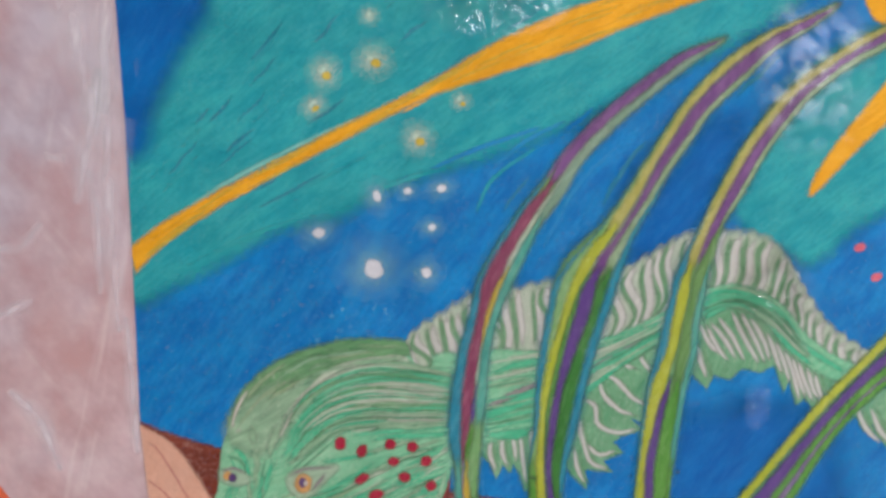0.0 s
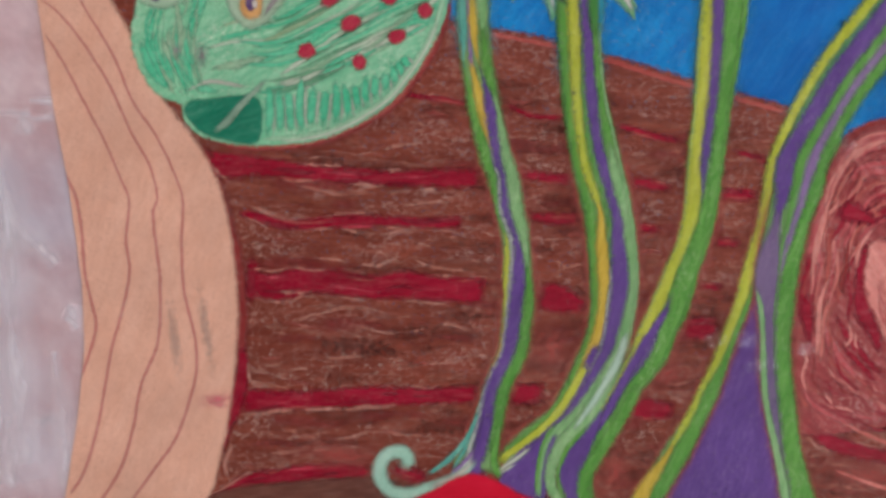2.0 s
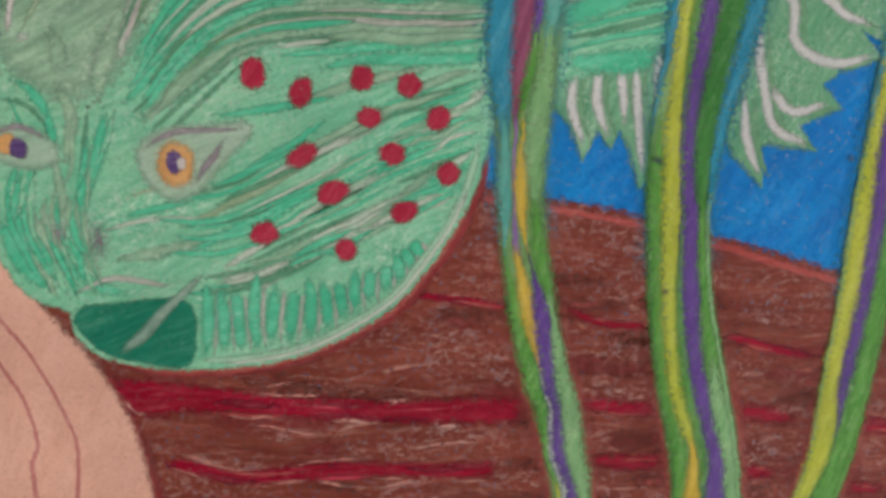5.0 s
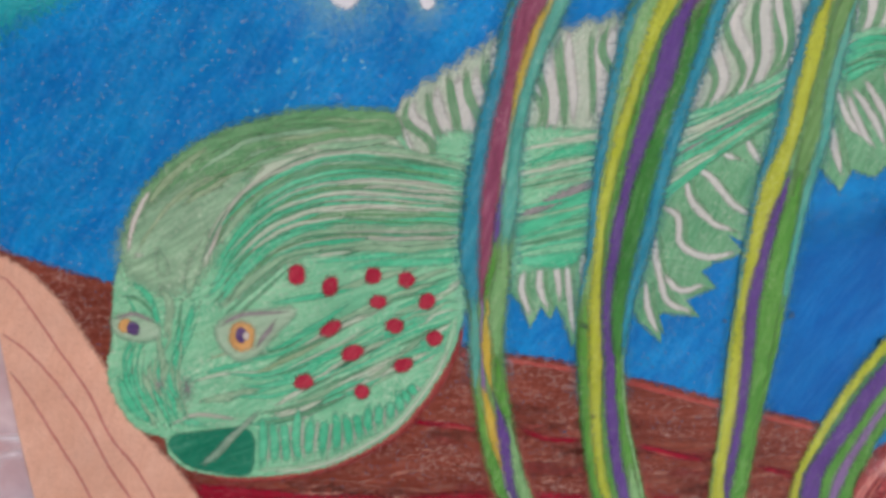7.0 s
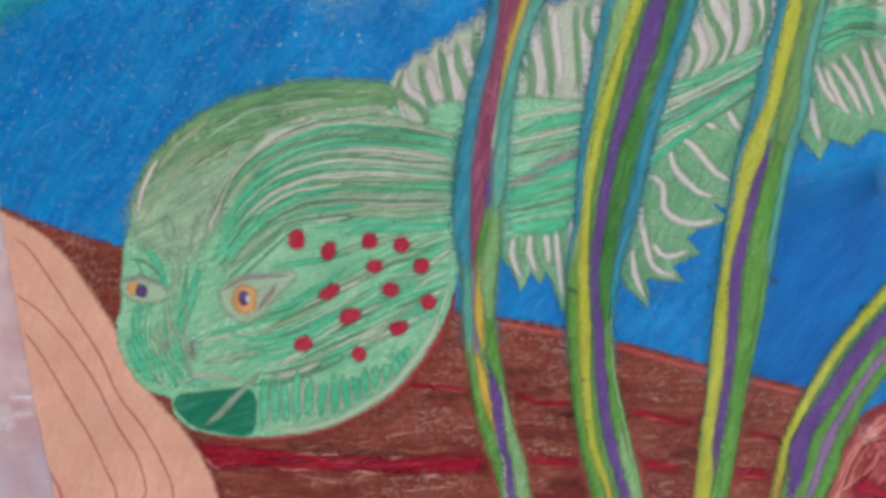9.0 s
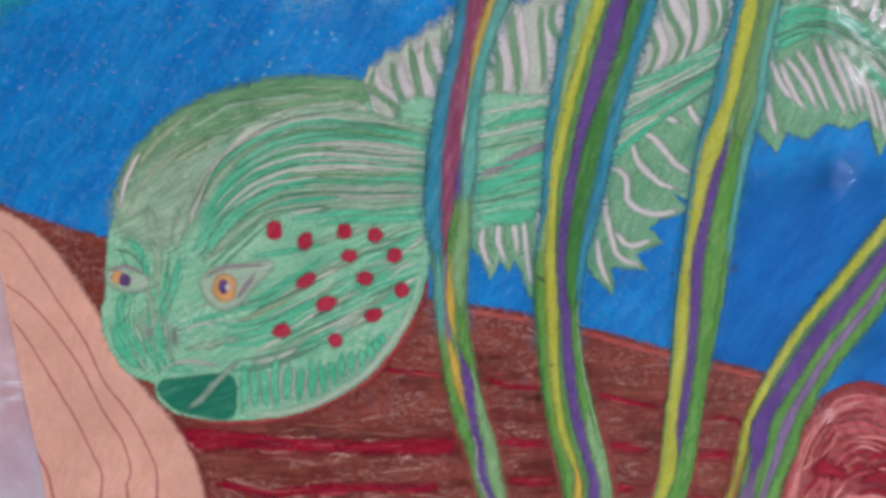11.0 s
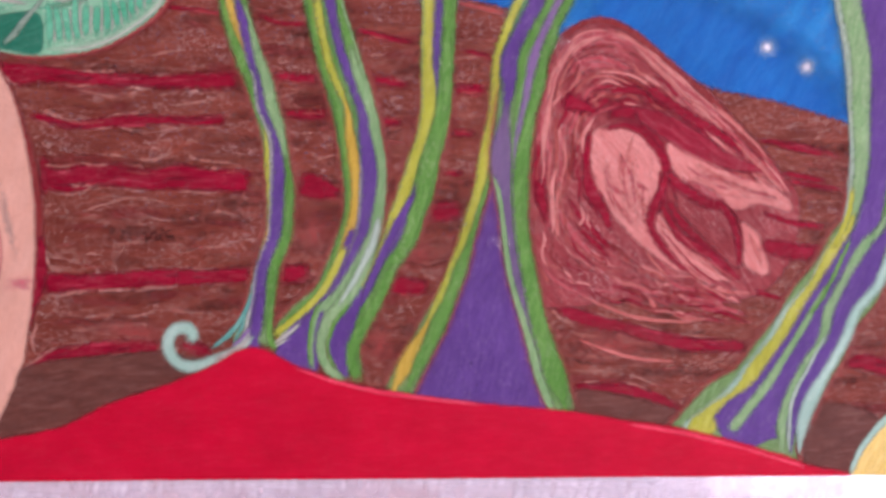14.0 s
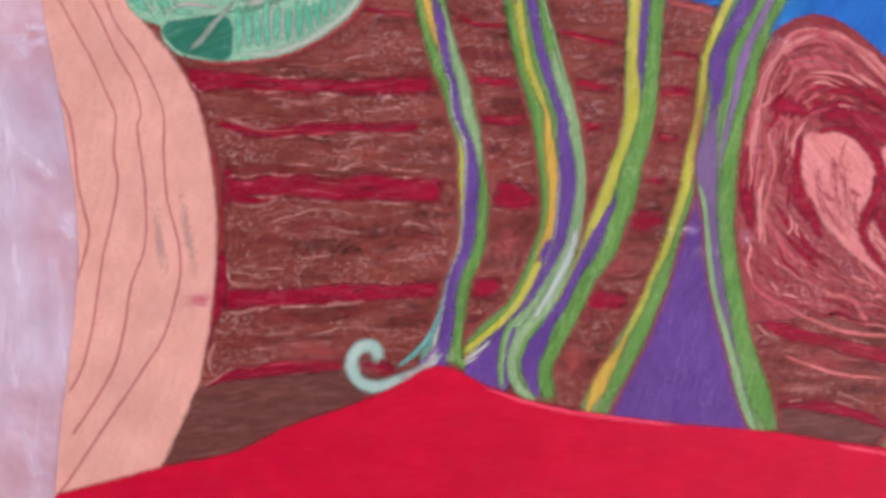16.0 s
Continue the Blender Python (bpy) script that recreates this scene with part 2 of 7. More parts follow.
def milky_film():
    """Cloudy worn plastic: scuffed white haze over whatever lies below."""
    n = Nodes("milky_plastic")
    cloud = n.noise(n.place(), 60, 5, 0.62)
    blotch = n.noise(n.place(30, (1, 0.7, 1)), 190, 4, 0.6)
    crease = n.noise(n.place(78, (0.08, 1, 1)), 130, 3, 0.6)
    crease2 = n.noise(n.place(-52, (0.1, 1, 1)), 110, 3, 0.6)
    patch = n.noise(n.place(64, (0.5, 1, 1)), 17, 3, 0.55)
    c = n.mix(n.ramp(cloud, 0.3, 0.7), srgb(198, 170, 175), srgb(213, 193, 197))
    c = n.mix(n.ramp(patch, 0.38, 0.62, 0, 0.85), c, srgb(186, 180, 194))
    c = n.mix(n.ramp(crease, 0.6, 0.74, 0, 0.3), c, srgb(236, 230, 234))
    c = n.mix(n.ramp(crease2, 0.62, 0.74, 0, 0.3), c, srgb(236, 230, 234))
    n.put(n.bsdf.inputs["Base Color"], c)
    n.put(n.bsdf.inputs["Roughness"], n.ramp(blotch, 0.3, 0.7, 0.12, 0.22))
    n.bsdf.inputs["Specular IOR Level"].default_value = 0.95
    n.bsdf.inputs["IOR"].default_value = 1.7
    n.bump(cloud, 0.16, 0.002)
    clear = n.add("ShaderNodeBsdfTransparent")
    mixer = n.tree.nodes.new("ShaderNodeMixShader")
    haze = n.mix(n.ramp(crease, 0.58, 0.74, 0, 0.4), n.ramp(n.noise(n.place(30, (1, 0.7, 1)), 75, 4, 0.55), 0.35, 0.66, 0.6, 0.92), (0.92, 0.92, 0.92, 1))
    n.put(mixer.inputs[0], haze)
    n.put(mixer.inputs[1], clear.outputs[0])
    n.put(mixer.inputs[2], n.bsdf.outputs[0])
    n.put(n.out.inputs[0], mixer.outputs[0])
    return n.mat


paper_white = plain("drawing_paper", (226, 214, 204), (232, 222, 214), 0.8, 60, 0.1)
orange_cloth = plain("orange_red_table_paint", (196, 84, 52), (206, 98, 64), 0.5, 30, 0.1)
wall_paint = plain("wall_paint", (214, 206, 196), (222, 214, 206), 0.8, 4, 0.1)
ceiling_paint = plain("ceiling_paint", (228, 224, 218), (234, 230, 226), 0.85, 4, 0.1)
floor_wood = plain("floor_boards", (120, 86, 60), (146, 108, 76), 0.5, 6, 0.15, (0.15, 1, 1))
window_white = plain("window_paint", (224, 222, 218), (232, 230, 226), 0.45, 20, 0.05)
glass_pane = Nodes("window_glass")
glass_pane.bsdf.inputs["Transmission Weight"].default_value, glass_pane.bsdf.inputs["Roughness"].default_value = 1.0, 0.0
lamp_glow = Nodes("lamp_diffuser")
lamp_glow.bsdf.inputs["Emission Color"].default_value, lamp_glow.bsdf.inputs["Emission Strength"].default_value = (1, 0.94, 0.88, 1), 3.0


# ---- meshes ----
def part(name, bm, material, parent=None, label=""):
    data = bpy.data.meshes.new(name)
    bm.to_mesh(data)
    bm.free()
    data.materials.append(material)
    ob = new(name, data)
    ob.parent = parent
    return tagged(ob, label)


def holder(name, parent=None, label=""):
    ob = new(name)
    ob.empty_display_size = 0.01
    ob.parent = parent
    return tagged(ob, label)


def box(x0, x1, y0, y1, z0, z1, bevel=0.0):
    bm = bmesh.new()
    bmesh.ops.create_cube(bm, size=1, matrix=Matrix.Translation(((x0 + x1) / 2, (y0 + y1) / 2, (z0 + z1) / 2)) @ Matrix.Diagonal((x1 - x0, y1 - y0, z1 - z0, 1)))
    if bevel:
        bmesh.ops.bevel(bm, geom=bm.edges[:], offset=bevel, segments=2, affect="EDGES", profile=0.6)
    return bm


# ---- the room ----
for name, dims, mat in (
    ("floor", (-1.8, 1.8, -1.8, 1.8, -0.1, 0.0), floor_wood),
    ("ceiling", (-1.8, 1.8, -1.8, 1.8, 2.4, 2.5), ceiling_paint),
    ("wall_west", (-1.8, -1.65, -1.8, 1.8, 0, 2.4), wall_paint),
    ("wall_north", (-1.65, 1.65, 1.65, 1.8, 0, 2.4), wall_paint),
    ("wall_south", (-1.65, 1.65, -1.8, -1.65, 0, 2.4), wall_paint),
):
    tagged(part(name, box(*dims), mat), "plain painted " + name.split("_")[0] if "floor" not in name else "brown boarded floor", name.split("_")[0], kind="structure")
bm = bmesh.new()
for dims in ((1.65, 1.8, -1.8, 1.8, 0, 0.9), (1.65, 1.8, -1.8, 1.8, 2.2, 2.4), (1.65, 1.8, -1.8, -1.35, 0.9, 2.2), (1.65, 1.8, -0.05, 1.8, 0.9, 2.2)):
    piece = box(*dims)
    data = bpy.data.meshes.new("piece")
    piece.to_mesh(data)
    bm.from_mesh(data)
    piece.free()
    bpy.data.meshes.remove(data)
tagged(part("wall_east", bm, wall_paint), "plain painted wall with a window opening", "wall", kind="structure")
window = tagged(holder("window_1"), "white framed window in the painted wall", "window", kind="structure")
for dims in ((1.68, 1.76, -1.35, -1.29, 0.9, 2.2), (1.68, 1.76, -0.11, -0.05, 0.9, 2.2), (1.68, 1.76, -1.29, -0.11, 0.9, 0.96), (1.68, 1.76, -1.29, -0.11, 2.14, 2.2), (1.69, 1.75, -0.72, -0.68, 0.96, 2.14)):
    part("window_frame", box(*dims, 0.006), window_white, window)
for y0, y1 in ((-1.29, -0.72), (-0.68, -0.11)):
    pane = part("pane", box(1.71, 1.716, y0, y1, 0.96, 2.14), glass_pane.mat, window)
    pane.visible_shadow = False
# bodies of the two added lamps, never in view
for cx, cy, rx, ry, kind in ((0.75, 0.62, 0.6, 0.06, "added unseen long white ceiling batten lamp with a glowing diffuser"), (1.1, -1.0, 0.25, 0.25, "added unseen square white ceiling lamp with a glowing diffuser")):
    lamp = tagged(holder("added_ceiling_lamp"), kind, "lamp", "ceiling lamps")
    part("frame", box(cx - rx - 0.03, cx + rx + 0.03, cy - ry - 0.03, cy + ry + 0.03, 2.372, 2.4, 0.004), window_white, lamp)
    part("diffuser", box(cx - rx, cx + rx, cy - ry, cy + ry, 2.364, 2.372), lamp_glow.mat, lamp)

# ---- the table ----
table = tagged(holder("table"), "orange-red painted table under the drawing", "table")
part("tabletop", box(-0.6, 0.6, -0.55, 0.4, TABLE - 0.03, TABLE, 0.004), orange_cloth, table)
for x in (-0.55, 0.49):
    for y in (-0.5, 0.29):
        part("leg", box(x, x + 0.06, y, y + 0.06, 0, TABLE - 0.03, 0.004), orange_cloth, table)

# ---- the drawing: flat layers of pencil on paper, centimetres from the origin ----
LIFT = [TABLE + 0.0009]


TURNS = [0, 0]
STEP = 0.00000026


def lift(step=STEP):
    """The next layer's height; within a hatched patch the strokes share a few layers in turn."""
    if TURNS[0]:
        TURNS[1] += 1
        return LIFT[0] + step * (1 + TURNS[1] % 61)
    LIFT[0] += step
    return LIFT[0]


def hatched(on):
    if TURNS[0] and not on:
        LIFT[0] += STEP * (2 + min(61, TURNS[1]))
    TURNS[:] = [on, 0]


def paper_left(y):
    """The paper's slightly bowed left edge."""
    return float(np.interp(y, [-30, -24.7, -22.7, -19.2, -17.3, -15.5, -12.9, -10.7, -6.2, -1, 4.1, 8.2, 14], [-11.3, -11.0, -10.67, -9.95, -9.65, -9.6, -9.78, -10.05, -10.42, -10.47, -10.57, -10.75, -11]))


def paper_foot(x):
    return -25.36 - 0.012 * (x + 5)


def glide(points, step=0.1, closed=False):
    """A smooth line through control points, in even steps."""
    p = np.array(points, float)
    n = len(p)
    if closed:
        q = np.vstack([p[-1], p, p[0], p[1]])
    else:
        q = np.vstack([2 * p[0] - p[1], p, 2 * p[-1] - p[-2]])
    out = []
    for i in range(n if closed else n - 1):
        a, b, c, d = q[i:i + 4]
        k = max(2, int(np.linalg.norm((c - b)[:2]) / step))
        t = np.linspace(0, 1, k, endpoint=False)[:, None]
        # tangents held to the shorter neighbour, so that the line does not overshoot
        u, v, w = [max(np.linalg.norm(s[:2]), 1e-6) for s in (b - a, c - b, d - c)]
        m1 = (c - a) / (u + v) * v
        m2 = (d - b) / (v + w) * v
        out.append((2 * t**3 - 3 * t**2 + 1) * b + (t**3 - 2 * t**2 + t) * m1 + (3 * t**2 - 2 * t**3) * c + (t**3 - t**2) * m2)
    if not closed:
        out.append(p[-1:])
    return np.vstack(out)


def on_paper(x, y):
    y = max(y, paper_foot(x))
    return max(x, paper_left(y)), y


def wobble(x, y, size):
    return size * noise.noise((x * 3.1, y * 3.1, 7.0)) + 0.5 * size * noise.noise((x * 9, y * 9, 2.0))


def pressed(ob, press):
    """How hard the pencil was pressed at each corner of the mesh."""
    layer = ob.data.attributes.new("pressure", "FLOAT", "POINT")
    layer.data.foreach_set("value", press)
    return ob


def region(name, parent, colour, points, sharp=False, shake=0.03, feather=0.16):
    """An area filled with pencil, with a ragged rim."""
    line = np.array(points, float) if sharp else glide(points, 0.14, True)
    z = lift()
    kept = []
    for x, y in line:
        x, y = on_paper(x + wobble(x, y, shake), y + wobble(y, x, shake))
        if kept and abs(x - kept[-1][0]) + abs(y - kept[-1][1]) < 0.01:
            continue
        kept.append((x, y))
    p = np.array(kept)
    area = float(np.sum(p[:, 0] * np.roll(p[:, 1], -1) - p[:, 1] * np.roll(p[:, 0], -1)))
    if area < 0:
        p = p[::-1]
    d = np.roll(p, -1, 0) - np.roll(p, 1, 0)
    out = np.stack([d[:, 1], -d[:, 0]], 1) / np.maximum(np.linalg.norm(d, axis=1), 1e-6)[:, None]
    bm = bmesh.new()
    inner = [bm.verts.new((*q, z)) for q in p / 100]
    outer = [bm.verts.new((*(np.array(on_paper(*(q + o * feather))) / 100), z - 0.0000002)) for q, o in zip(p, out)]
    for i in range(len(inner)):
        j = (i + 1) % len(inner)
        bm.faces.new((inner[i], outer[i], outer[j], inner[j]))
    for tri in tessellate_polygon([[Vector((*q, 0)) for q in p]]):
        a, b, c = [inner[k] for k in tri]
        flat = (p[tri[1]] - p[tri[0]])[0] * (p[tri[2]] - p[tri[0]])[1] - (p[tri[1]] - p[tri[0]])[1] * (p[tri[2]] - p[tri[0]])[0]
        if abs(flat) > 1e-9:
            bm.faces.new((a, b, c) if flat > 0 else (a, c, b))
    press = [0.85] * len(inner) + [0.0] * len(outer)
    return pressed(part(name, bm, pen(colour), parent), press)


def ribbon(bm, line, z, shake=0.02, fuzz=0.0):
    """A band along a line of (x, y, width), pressed hardest in its middle. Returns the pressures."""
    d = np.gradient(line[:, :2], axis=0)
    side = np.stack([-d[:, 1], d[:, 0]], 1) / np.maximum(np.linalg.norm(d, axis=1), 1e-6)[:, None]
    rows, press = [], []
    for (x, y, w), s in zip(line, side):
        row = []
        soft = max(min(0.2, w * 0.6), min(fuzz, w * 0.95))
        for reach, force in ((-w / 2 - soft * 0.5, 0), (-w / 2 + soft * 0.5, 0.85), (w / 2 - soft * 0.5, 0.85), (w / 2 + soft * 0.5, 0)):
            px, py = x + s[0] * reach, y + s[1] * reach
            e = wobble(px, py, shake)
            px, py = on_paper(px + s[0] * e, py + s[1] * e)
            row.append(bm.verts.new((px / 100, py / 100, z)))
            press.append(force)
        rows.append(row)
    for a, b in zip(rows, rows[1:]):
        for i in range(3):
            bm.faces.new((a[i], b[i], b[i + 1], a[i + 1]))
    last = len(rows) - 1
    return [v * min(1.0, 0.1 + 0.4 * min(i // 4, last - i // 4)) for i, v in enumerate(press)]


def stroke(name, parent, colour, points, shake=0.025):
    """One pencil stroke of changing width."""
    line = glide(points, 0.12)
    bm = bmesh.new()
    press = ribbon(bm, line, lift(), min(shake, 0.2 * float(line[:, 2].max())))
    return pressed(part(name, bm, pen(colour), parent), press)


def flow(name, parent, colours, first, last, count, width, span, seed, jitter=0.04):
    """Many fine strokes that follow the lie between two lines."""
    rng = random.Random(seed)
    a, b = [glide(c, 0.1) for c in (first, last)]
    even = np.linspace(0, 1, 41)
    a, b = [np.stack([np.interp(even, np.linspace(0, 1, len(c)), c[:, k]) for k in (0, 1)], 1) for c in (a, b)]
    hatched(1)
    for k in range(count):
        u, s = rng.random(), rng.uniform(0, 1 - span * 0.5)
        e = min(1, s + span * rng.uniform(0.5, 1.3))
        mid = a + (b - a) * u
        picks = [np.array([np.interp(v, even, mid[:, j]) for j in (0, 1)]) for v in np.linspace(s, e, 5)]
        w = rng.uniform(*width)
        pts = [(p[0] + rng.uniform(-jitter, jitter), p[1] + rng.uniform(-jitter, jitter), w * (0.35, 0.9, 1, 0.8, 0.3)[i]) for i, p in enumerate(picks)]
        stroke(name, parent, colours[k % len(colours)], pts, 0.015)
    hatched(0)


def spot(name, parent, colour, x, y, rx, ry, angle=0, soft=0):
    """A rounded dab of pencil; a rubbed one fades to its rim."""
    bm = bmesh.new()
    z = lift()
    a = radians(angle)
    centre = bm.verts.new((x / 100, y / 100, z))
    press = [0.85 if not soft else 0.6]
    loops = []
    for r in (0.5, 0.78, 1.22):
        loop = []
        for i in range(22):
            t = 2 * math.pi * i / 22
            k = r * (1 + 0.16 * noise.noise((x + math.cos(t) * 1.3, y + math.sin(t) * 1.3, 1)))
            u, v = rx * k * math.cos(t), ry * k * math.sin(t)
            loop.append(bm.verts.new(((x + u * math.cos(a) - v * math.sin(a)) / 100, (y + u * math.sin(a) + v * math.cos(a)) / 100, z)))
            press.append(max(0, 0.6 - 0.55 * r) if soft else (0.85, 0.8, 0.0)[len(loops)])
        loops.append(loop)
    for i in range(22):
        j = (i + 1) % 22
        bm.faces.new((centre, loops[0][i], loops[0][j]))
        for p, q in zip(loops, loops[1:]):
            bm.faces.new((p[i], q[i], q[j], p[j]))
    return pressed(part(name, bm, pen(colour), parent), press)


def frill(name, parent, outer, inner, rays, spike, lean, seed=1):
    """A frilled fin: a pale web with a ragged rim and pencilled rays."""
    rng = random.Random(seed)
    fin = holder(name, parent)
    a, b = glide(outer, 0.05), glide(inner, 0.05)

    def along(line, s):
        k = min(max(s, 0), 0.9999) * (len(line) - 1)
        i = min(int(k), len(line) - 2)
        return line[i] + (k - i) * (line[i + 1] - line[i])

    rim = []
    for i in range(rays * 4 + 1):
        s = i / (rays * 4)
        p, q = along(a, s), along(b, s)
        way = (p - q) / max(np.linalg.norm(p - q), 1e-6)
        tip = abs((i % 4) - 2) / 2
        rim.append(p + way * spike * (tip - 0.5) * rng.uniform(0.4, 1.5))
    z = lift()
    bm = bmesh.new()
    rows, press = [], []
    for i, p in enumerate(rim):
        q = along(b, i / (rays * 4))
        m = p + (q - p) * 0.12
        rows.append([bm.verts.new((v[0] / 100, v[1] / 100, z)) for v in (p, m, q)])
        press += [0.1, 0.8, 0.85]
    for u, v in zip(rows, rows[1:]):
        for i in range(2):
            bm.faces.new((u[i], u[i + 1], v[i + 1], v[i]))
    deep = spike > 0.3
    pressed(part("web", bm, pen("findeep" if deep else "finpale"), fin), press)
    sweep = -0.2 if deep else -0.14
    hatched(1)
    for i in range(rays):
        if deep:
            lines = [("sage", 0.55, rng.uniform(0.14, 0.26)), ("findark", 0.3, rng.uniform(0.04, 0.08)), ("findark", -0.3, rng.uniform(0.04, 0.07)), ("finwhite", 0.0, rng.uniform(0.09, 0.15))]
        else:
            lines = [("finwhite", 0.45, rng.uniform(0.16, 0.3)), ("finline", 0.02, rng.uniform(0.07, 0.12)), ("findark", 0.14, rng.uniform(0.04, 0.08))]
            if rng.random() < 0.6:
                lines.append(("findark", -0.1, rng.uniform(0.04, 0.07)))
        shift, bow = rng.uniform(-0.24, 0.24), sweep * rng.uniform(0.0, 1.7)
        slant = lean / rays * rng.uniform(0.6, 1.6)
        for colour, off, w in lines:
            s = (i + off + shift) / rays
            p, q = along(a, s), along(b, s + slant)
            bend = np.array([-(p - q)[1], (p - q)[0]]) * bow
            start, reach = rng.uniform(0.0, 0.1), rng.uniform(0.86, 0.98)
            pts = [(*(q + (p - q) * start), w * 0.5), (*(q + (p - q) * 0.35 + bend * 0.75), w), (*(q + (p - q) * 0.7 - bend * 0.35), w * 1.05), (*(q + (p - q) * reach), w * 0.45)]
            stroke("fin_ray", fin, colour, pts, 0.014)
    hatched(0)


def weed(label, stations, stripes):
    """A striped ribbon of weed. A station is its left and right rim and the shares at which the stripes part; a stripe is a list of (station, colour)."""
    plant = holder("weed", drawing, label)
    steps = glide([(*s, k) for k, s in enumerate(stations)], 0.12)
    left, right, at = steps[:, 0:2], steps[:, 2:4], steps[:, -1]
    shares = np.hstack([np.zeros((len(steps), 1)), np.clip(steps[:, 4:-1], 0, 1), np.ones((len(steps), 1))])
    width = np.linalg.norm(right - left, axis=1)
    line = np.column_stack([(left + right) / 2, width])
    n = len(line)
    below = [i for i in range(n) if line[i, 1] < -9.6 - 0.2 * max(0, line[i, 0] - 1)]
    if len(below) > 8:
        halo = line[below[4]:].copy()
        halo[:, 2] += 0.32
        bm = bmesh.new()
        press = ribbon(bm, halo, lift(), 0.05)
        pressed(part("rubbed_rim", bm, pen("rosebark"), plant), [0.62 * v * min(1, (i // 4) / 14) for i, v in enumerate(press)])
    above = [i for i in range(n) if i not in set(below)]
    if len(above) > 8:
        halo = line[:above[-1]].copy()
        halo[:, 2] += 0.14
        bm = bmesh.new()
        press = ribbon(bm, halo, lift(), 0.04, 0.4)
        pressed(part("rubbed_rim", bm, pen("tealweed"), plant), [0.55 * v for v in press])
    bm = bmesh.new()
    core = line.copy()
    core[:, 2] *= 0.97
    press = ribbon(bm, core, lift(), 0.03, 0.2)
    pressed(part("stripe", bm, pen("leafworn"), plant), press)
    for k, tones in enumerate(stripes):
        middle = left + (right - left) * ((shares[:, k] + shares[:, k + 1]) / 2)[:, None]
        broad = np.maximum(width * (shares[:, k + 1] - shares[:, k]), 0.0)
        for (start, colour), (end, _) in zip(tones, tones[1:] + [(len(stations), "")]):
            run = [i for i in range(n) if start - 0.35 <= at[i] <= end + 0.35 and broad[i] > 0.035]
            if len(run) < 6:
                continue
            cut = np.column_stack([middle, broad * 1.04 + 0.03])[run[0]:run[-1] + 1]
            fade = np.clip(np.minimum(np.arange(len(cut)), np.arange(len(cut))[::-1]) / 10.0, 0.3, 1)
            cut[:, 2] *= fade
            bm = bmesh.new()
            press = ribbon(bm, cut, lift(), 0.03, 0.22)
            pressed(part("stripe", bm, pen(colour), plant), press)


def strokes(name, parent, colour, lines, force=1.0):
    """Many fine strokes of one colour, too many to count, in one mesh."""
    bm = bmesh.new()
    press = []
    for points in lines:
        press += ribbon(bm, glide(points, 0.12), lift(), 0.02)
    return tagged(pressed(part(name, bm, pen(colour), parent), [force * v for v in press]), kind="stuff")


def on_log(x, y):
    """Whether a place lies on the bark, clear of the knot."""
    return y < -10.0 - 0.21 * max(0, x - 1) and x > -5.3 - 0.16 * max(0, -y - 17) and not (10.2 < x < 18.0 and y > -19.8)


def bark_lines(log):
    """Uneven brown hatching, fine chalky grain and worn specks over the log."""
    rng = random.Random(5)
    hatched(1)
    tones = {}

    def lay(tone, x, y, length, wave, w):
        k = max(3, int(length / 0.3))
        start = rng.uniform(0, 6)
        tones.setdefault(tone, []).append([(x + length * i / k, y - 0.02 * length * i / k + wave * math.sin(start + i * 0.9) + rng.uniform(-0.02, 0.02), w * (0.5 if i in (0, k) else rng.uniform(0.7, 1.2))) for i in range(k + 1)])

    for tone, count, reach, wave, width in (("barkdark", 210, (0.8, 3.0), 0.05, (0.16, 0.4)), ("umber_red", 120, (0.8, 2.6), 0.05, (0.12, 0.34)), ("barkwarm", 150, (0.6, 2.2), 0.05, (0.1, 0.3)), ("barkpale", 620, (0.3, 1.3), 0.05, (0.03, 0.07)), ("chalk", 420, (0.15, 0.8), 0.05, (0.025, 0.05)), ("rosebark", 420, (0.3, 1.4), 0.05, (0.04, 0.1))):
        for k in range(count):
            x, y = rng.uniform(-7.5, 21), rng.uniform(-24.5, -9.5)
            if tone == "rosebark" and x < 3.5 and k % 3:
                continue
            if on_log(x, y):
                lay(tone, x, y, rng.uniform(*reach), wave * rng.uniform(0.3, 1.4), rng.uniform(*width))
    for tone, force in (("barkdark", 0.42), ("umber_red", 0.5), ("barkwarm", 0.6), ("barkpale", 0.62), ("chalk", 0.6), ("rosebark", 0.62)):
        strokes("grain", log, tone, tones[tone], force)
    hatched(0)


def scratch(log, points):
    """A wavering chalky line, broken where the pencil skipped."""
    rng = random.Random(int(points[0][0] * 100))
    line = glide(points, 0.1)
    i = 0
    while i < len(line) - 5:
        j = min(len(line) - 1, i + rng.randint(5, 16))
        cut = [(line[v][0], line[v][1] + rng.uniform(-0.03, 0.03), line[v][2] * rng.uniform(0.5, 1.0)) for v in range(i, j + 1, 3)]
        if len(cut) > 2:
            bm = bmesh.new()
            press = ribbon(bm, glide(cut, 0.1), lift(), 0.03)
            pressed(part("pale_scratch", bm, pen("chalk"), log), [0.66 * v for v in press])
        i = j + rng.randint(0, 3)


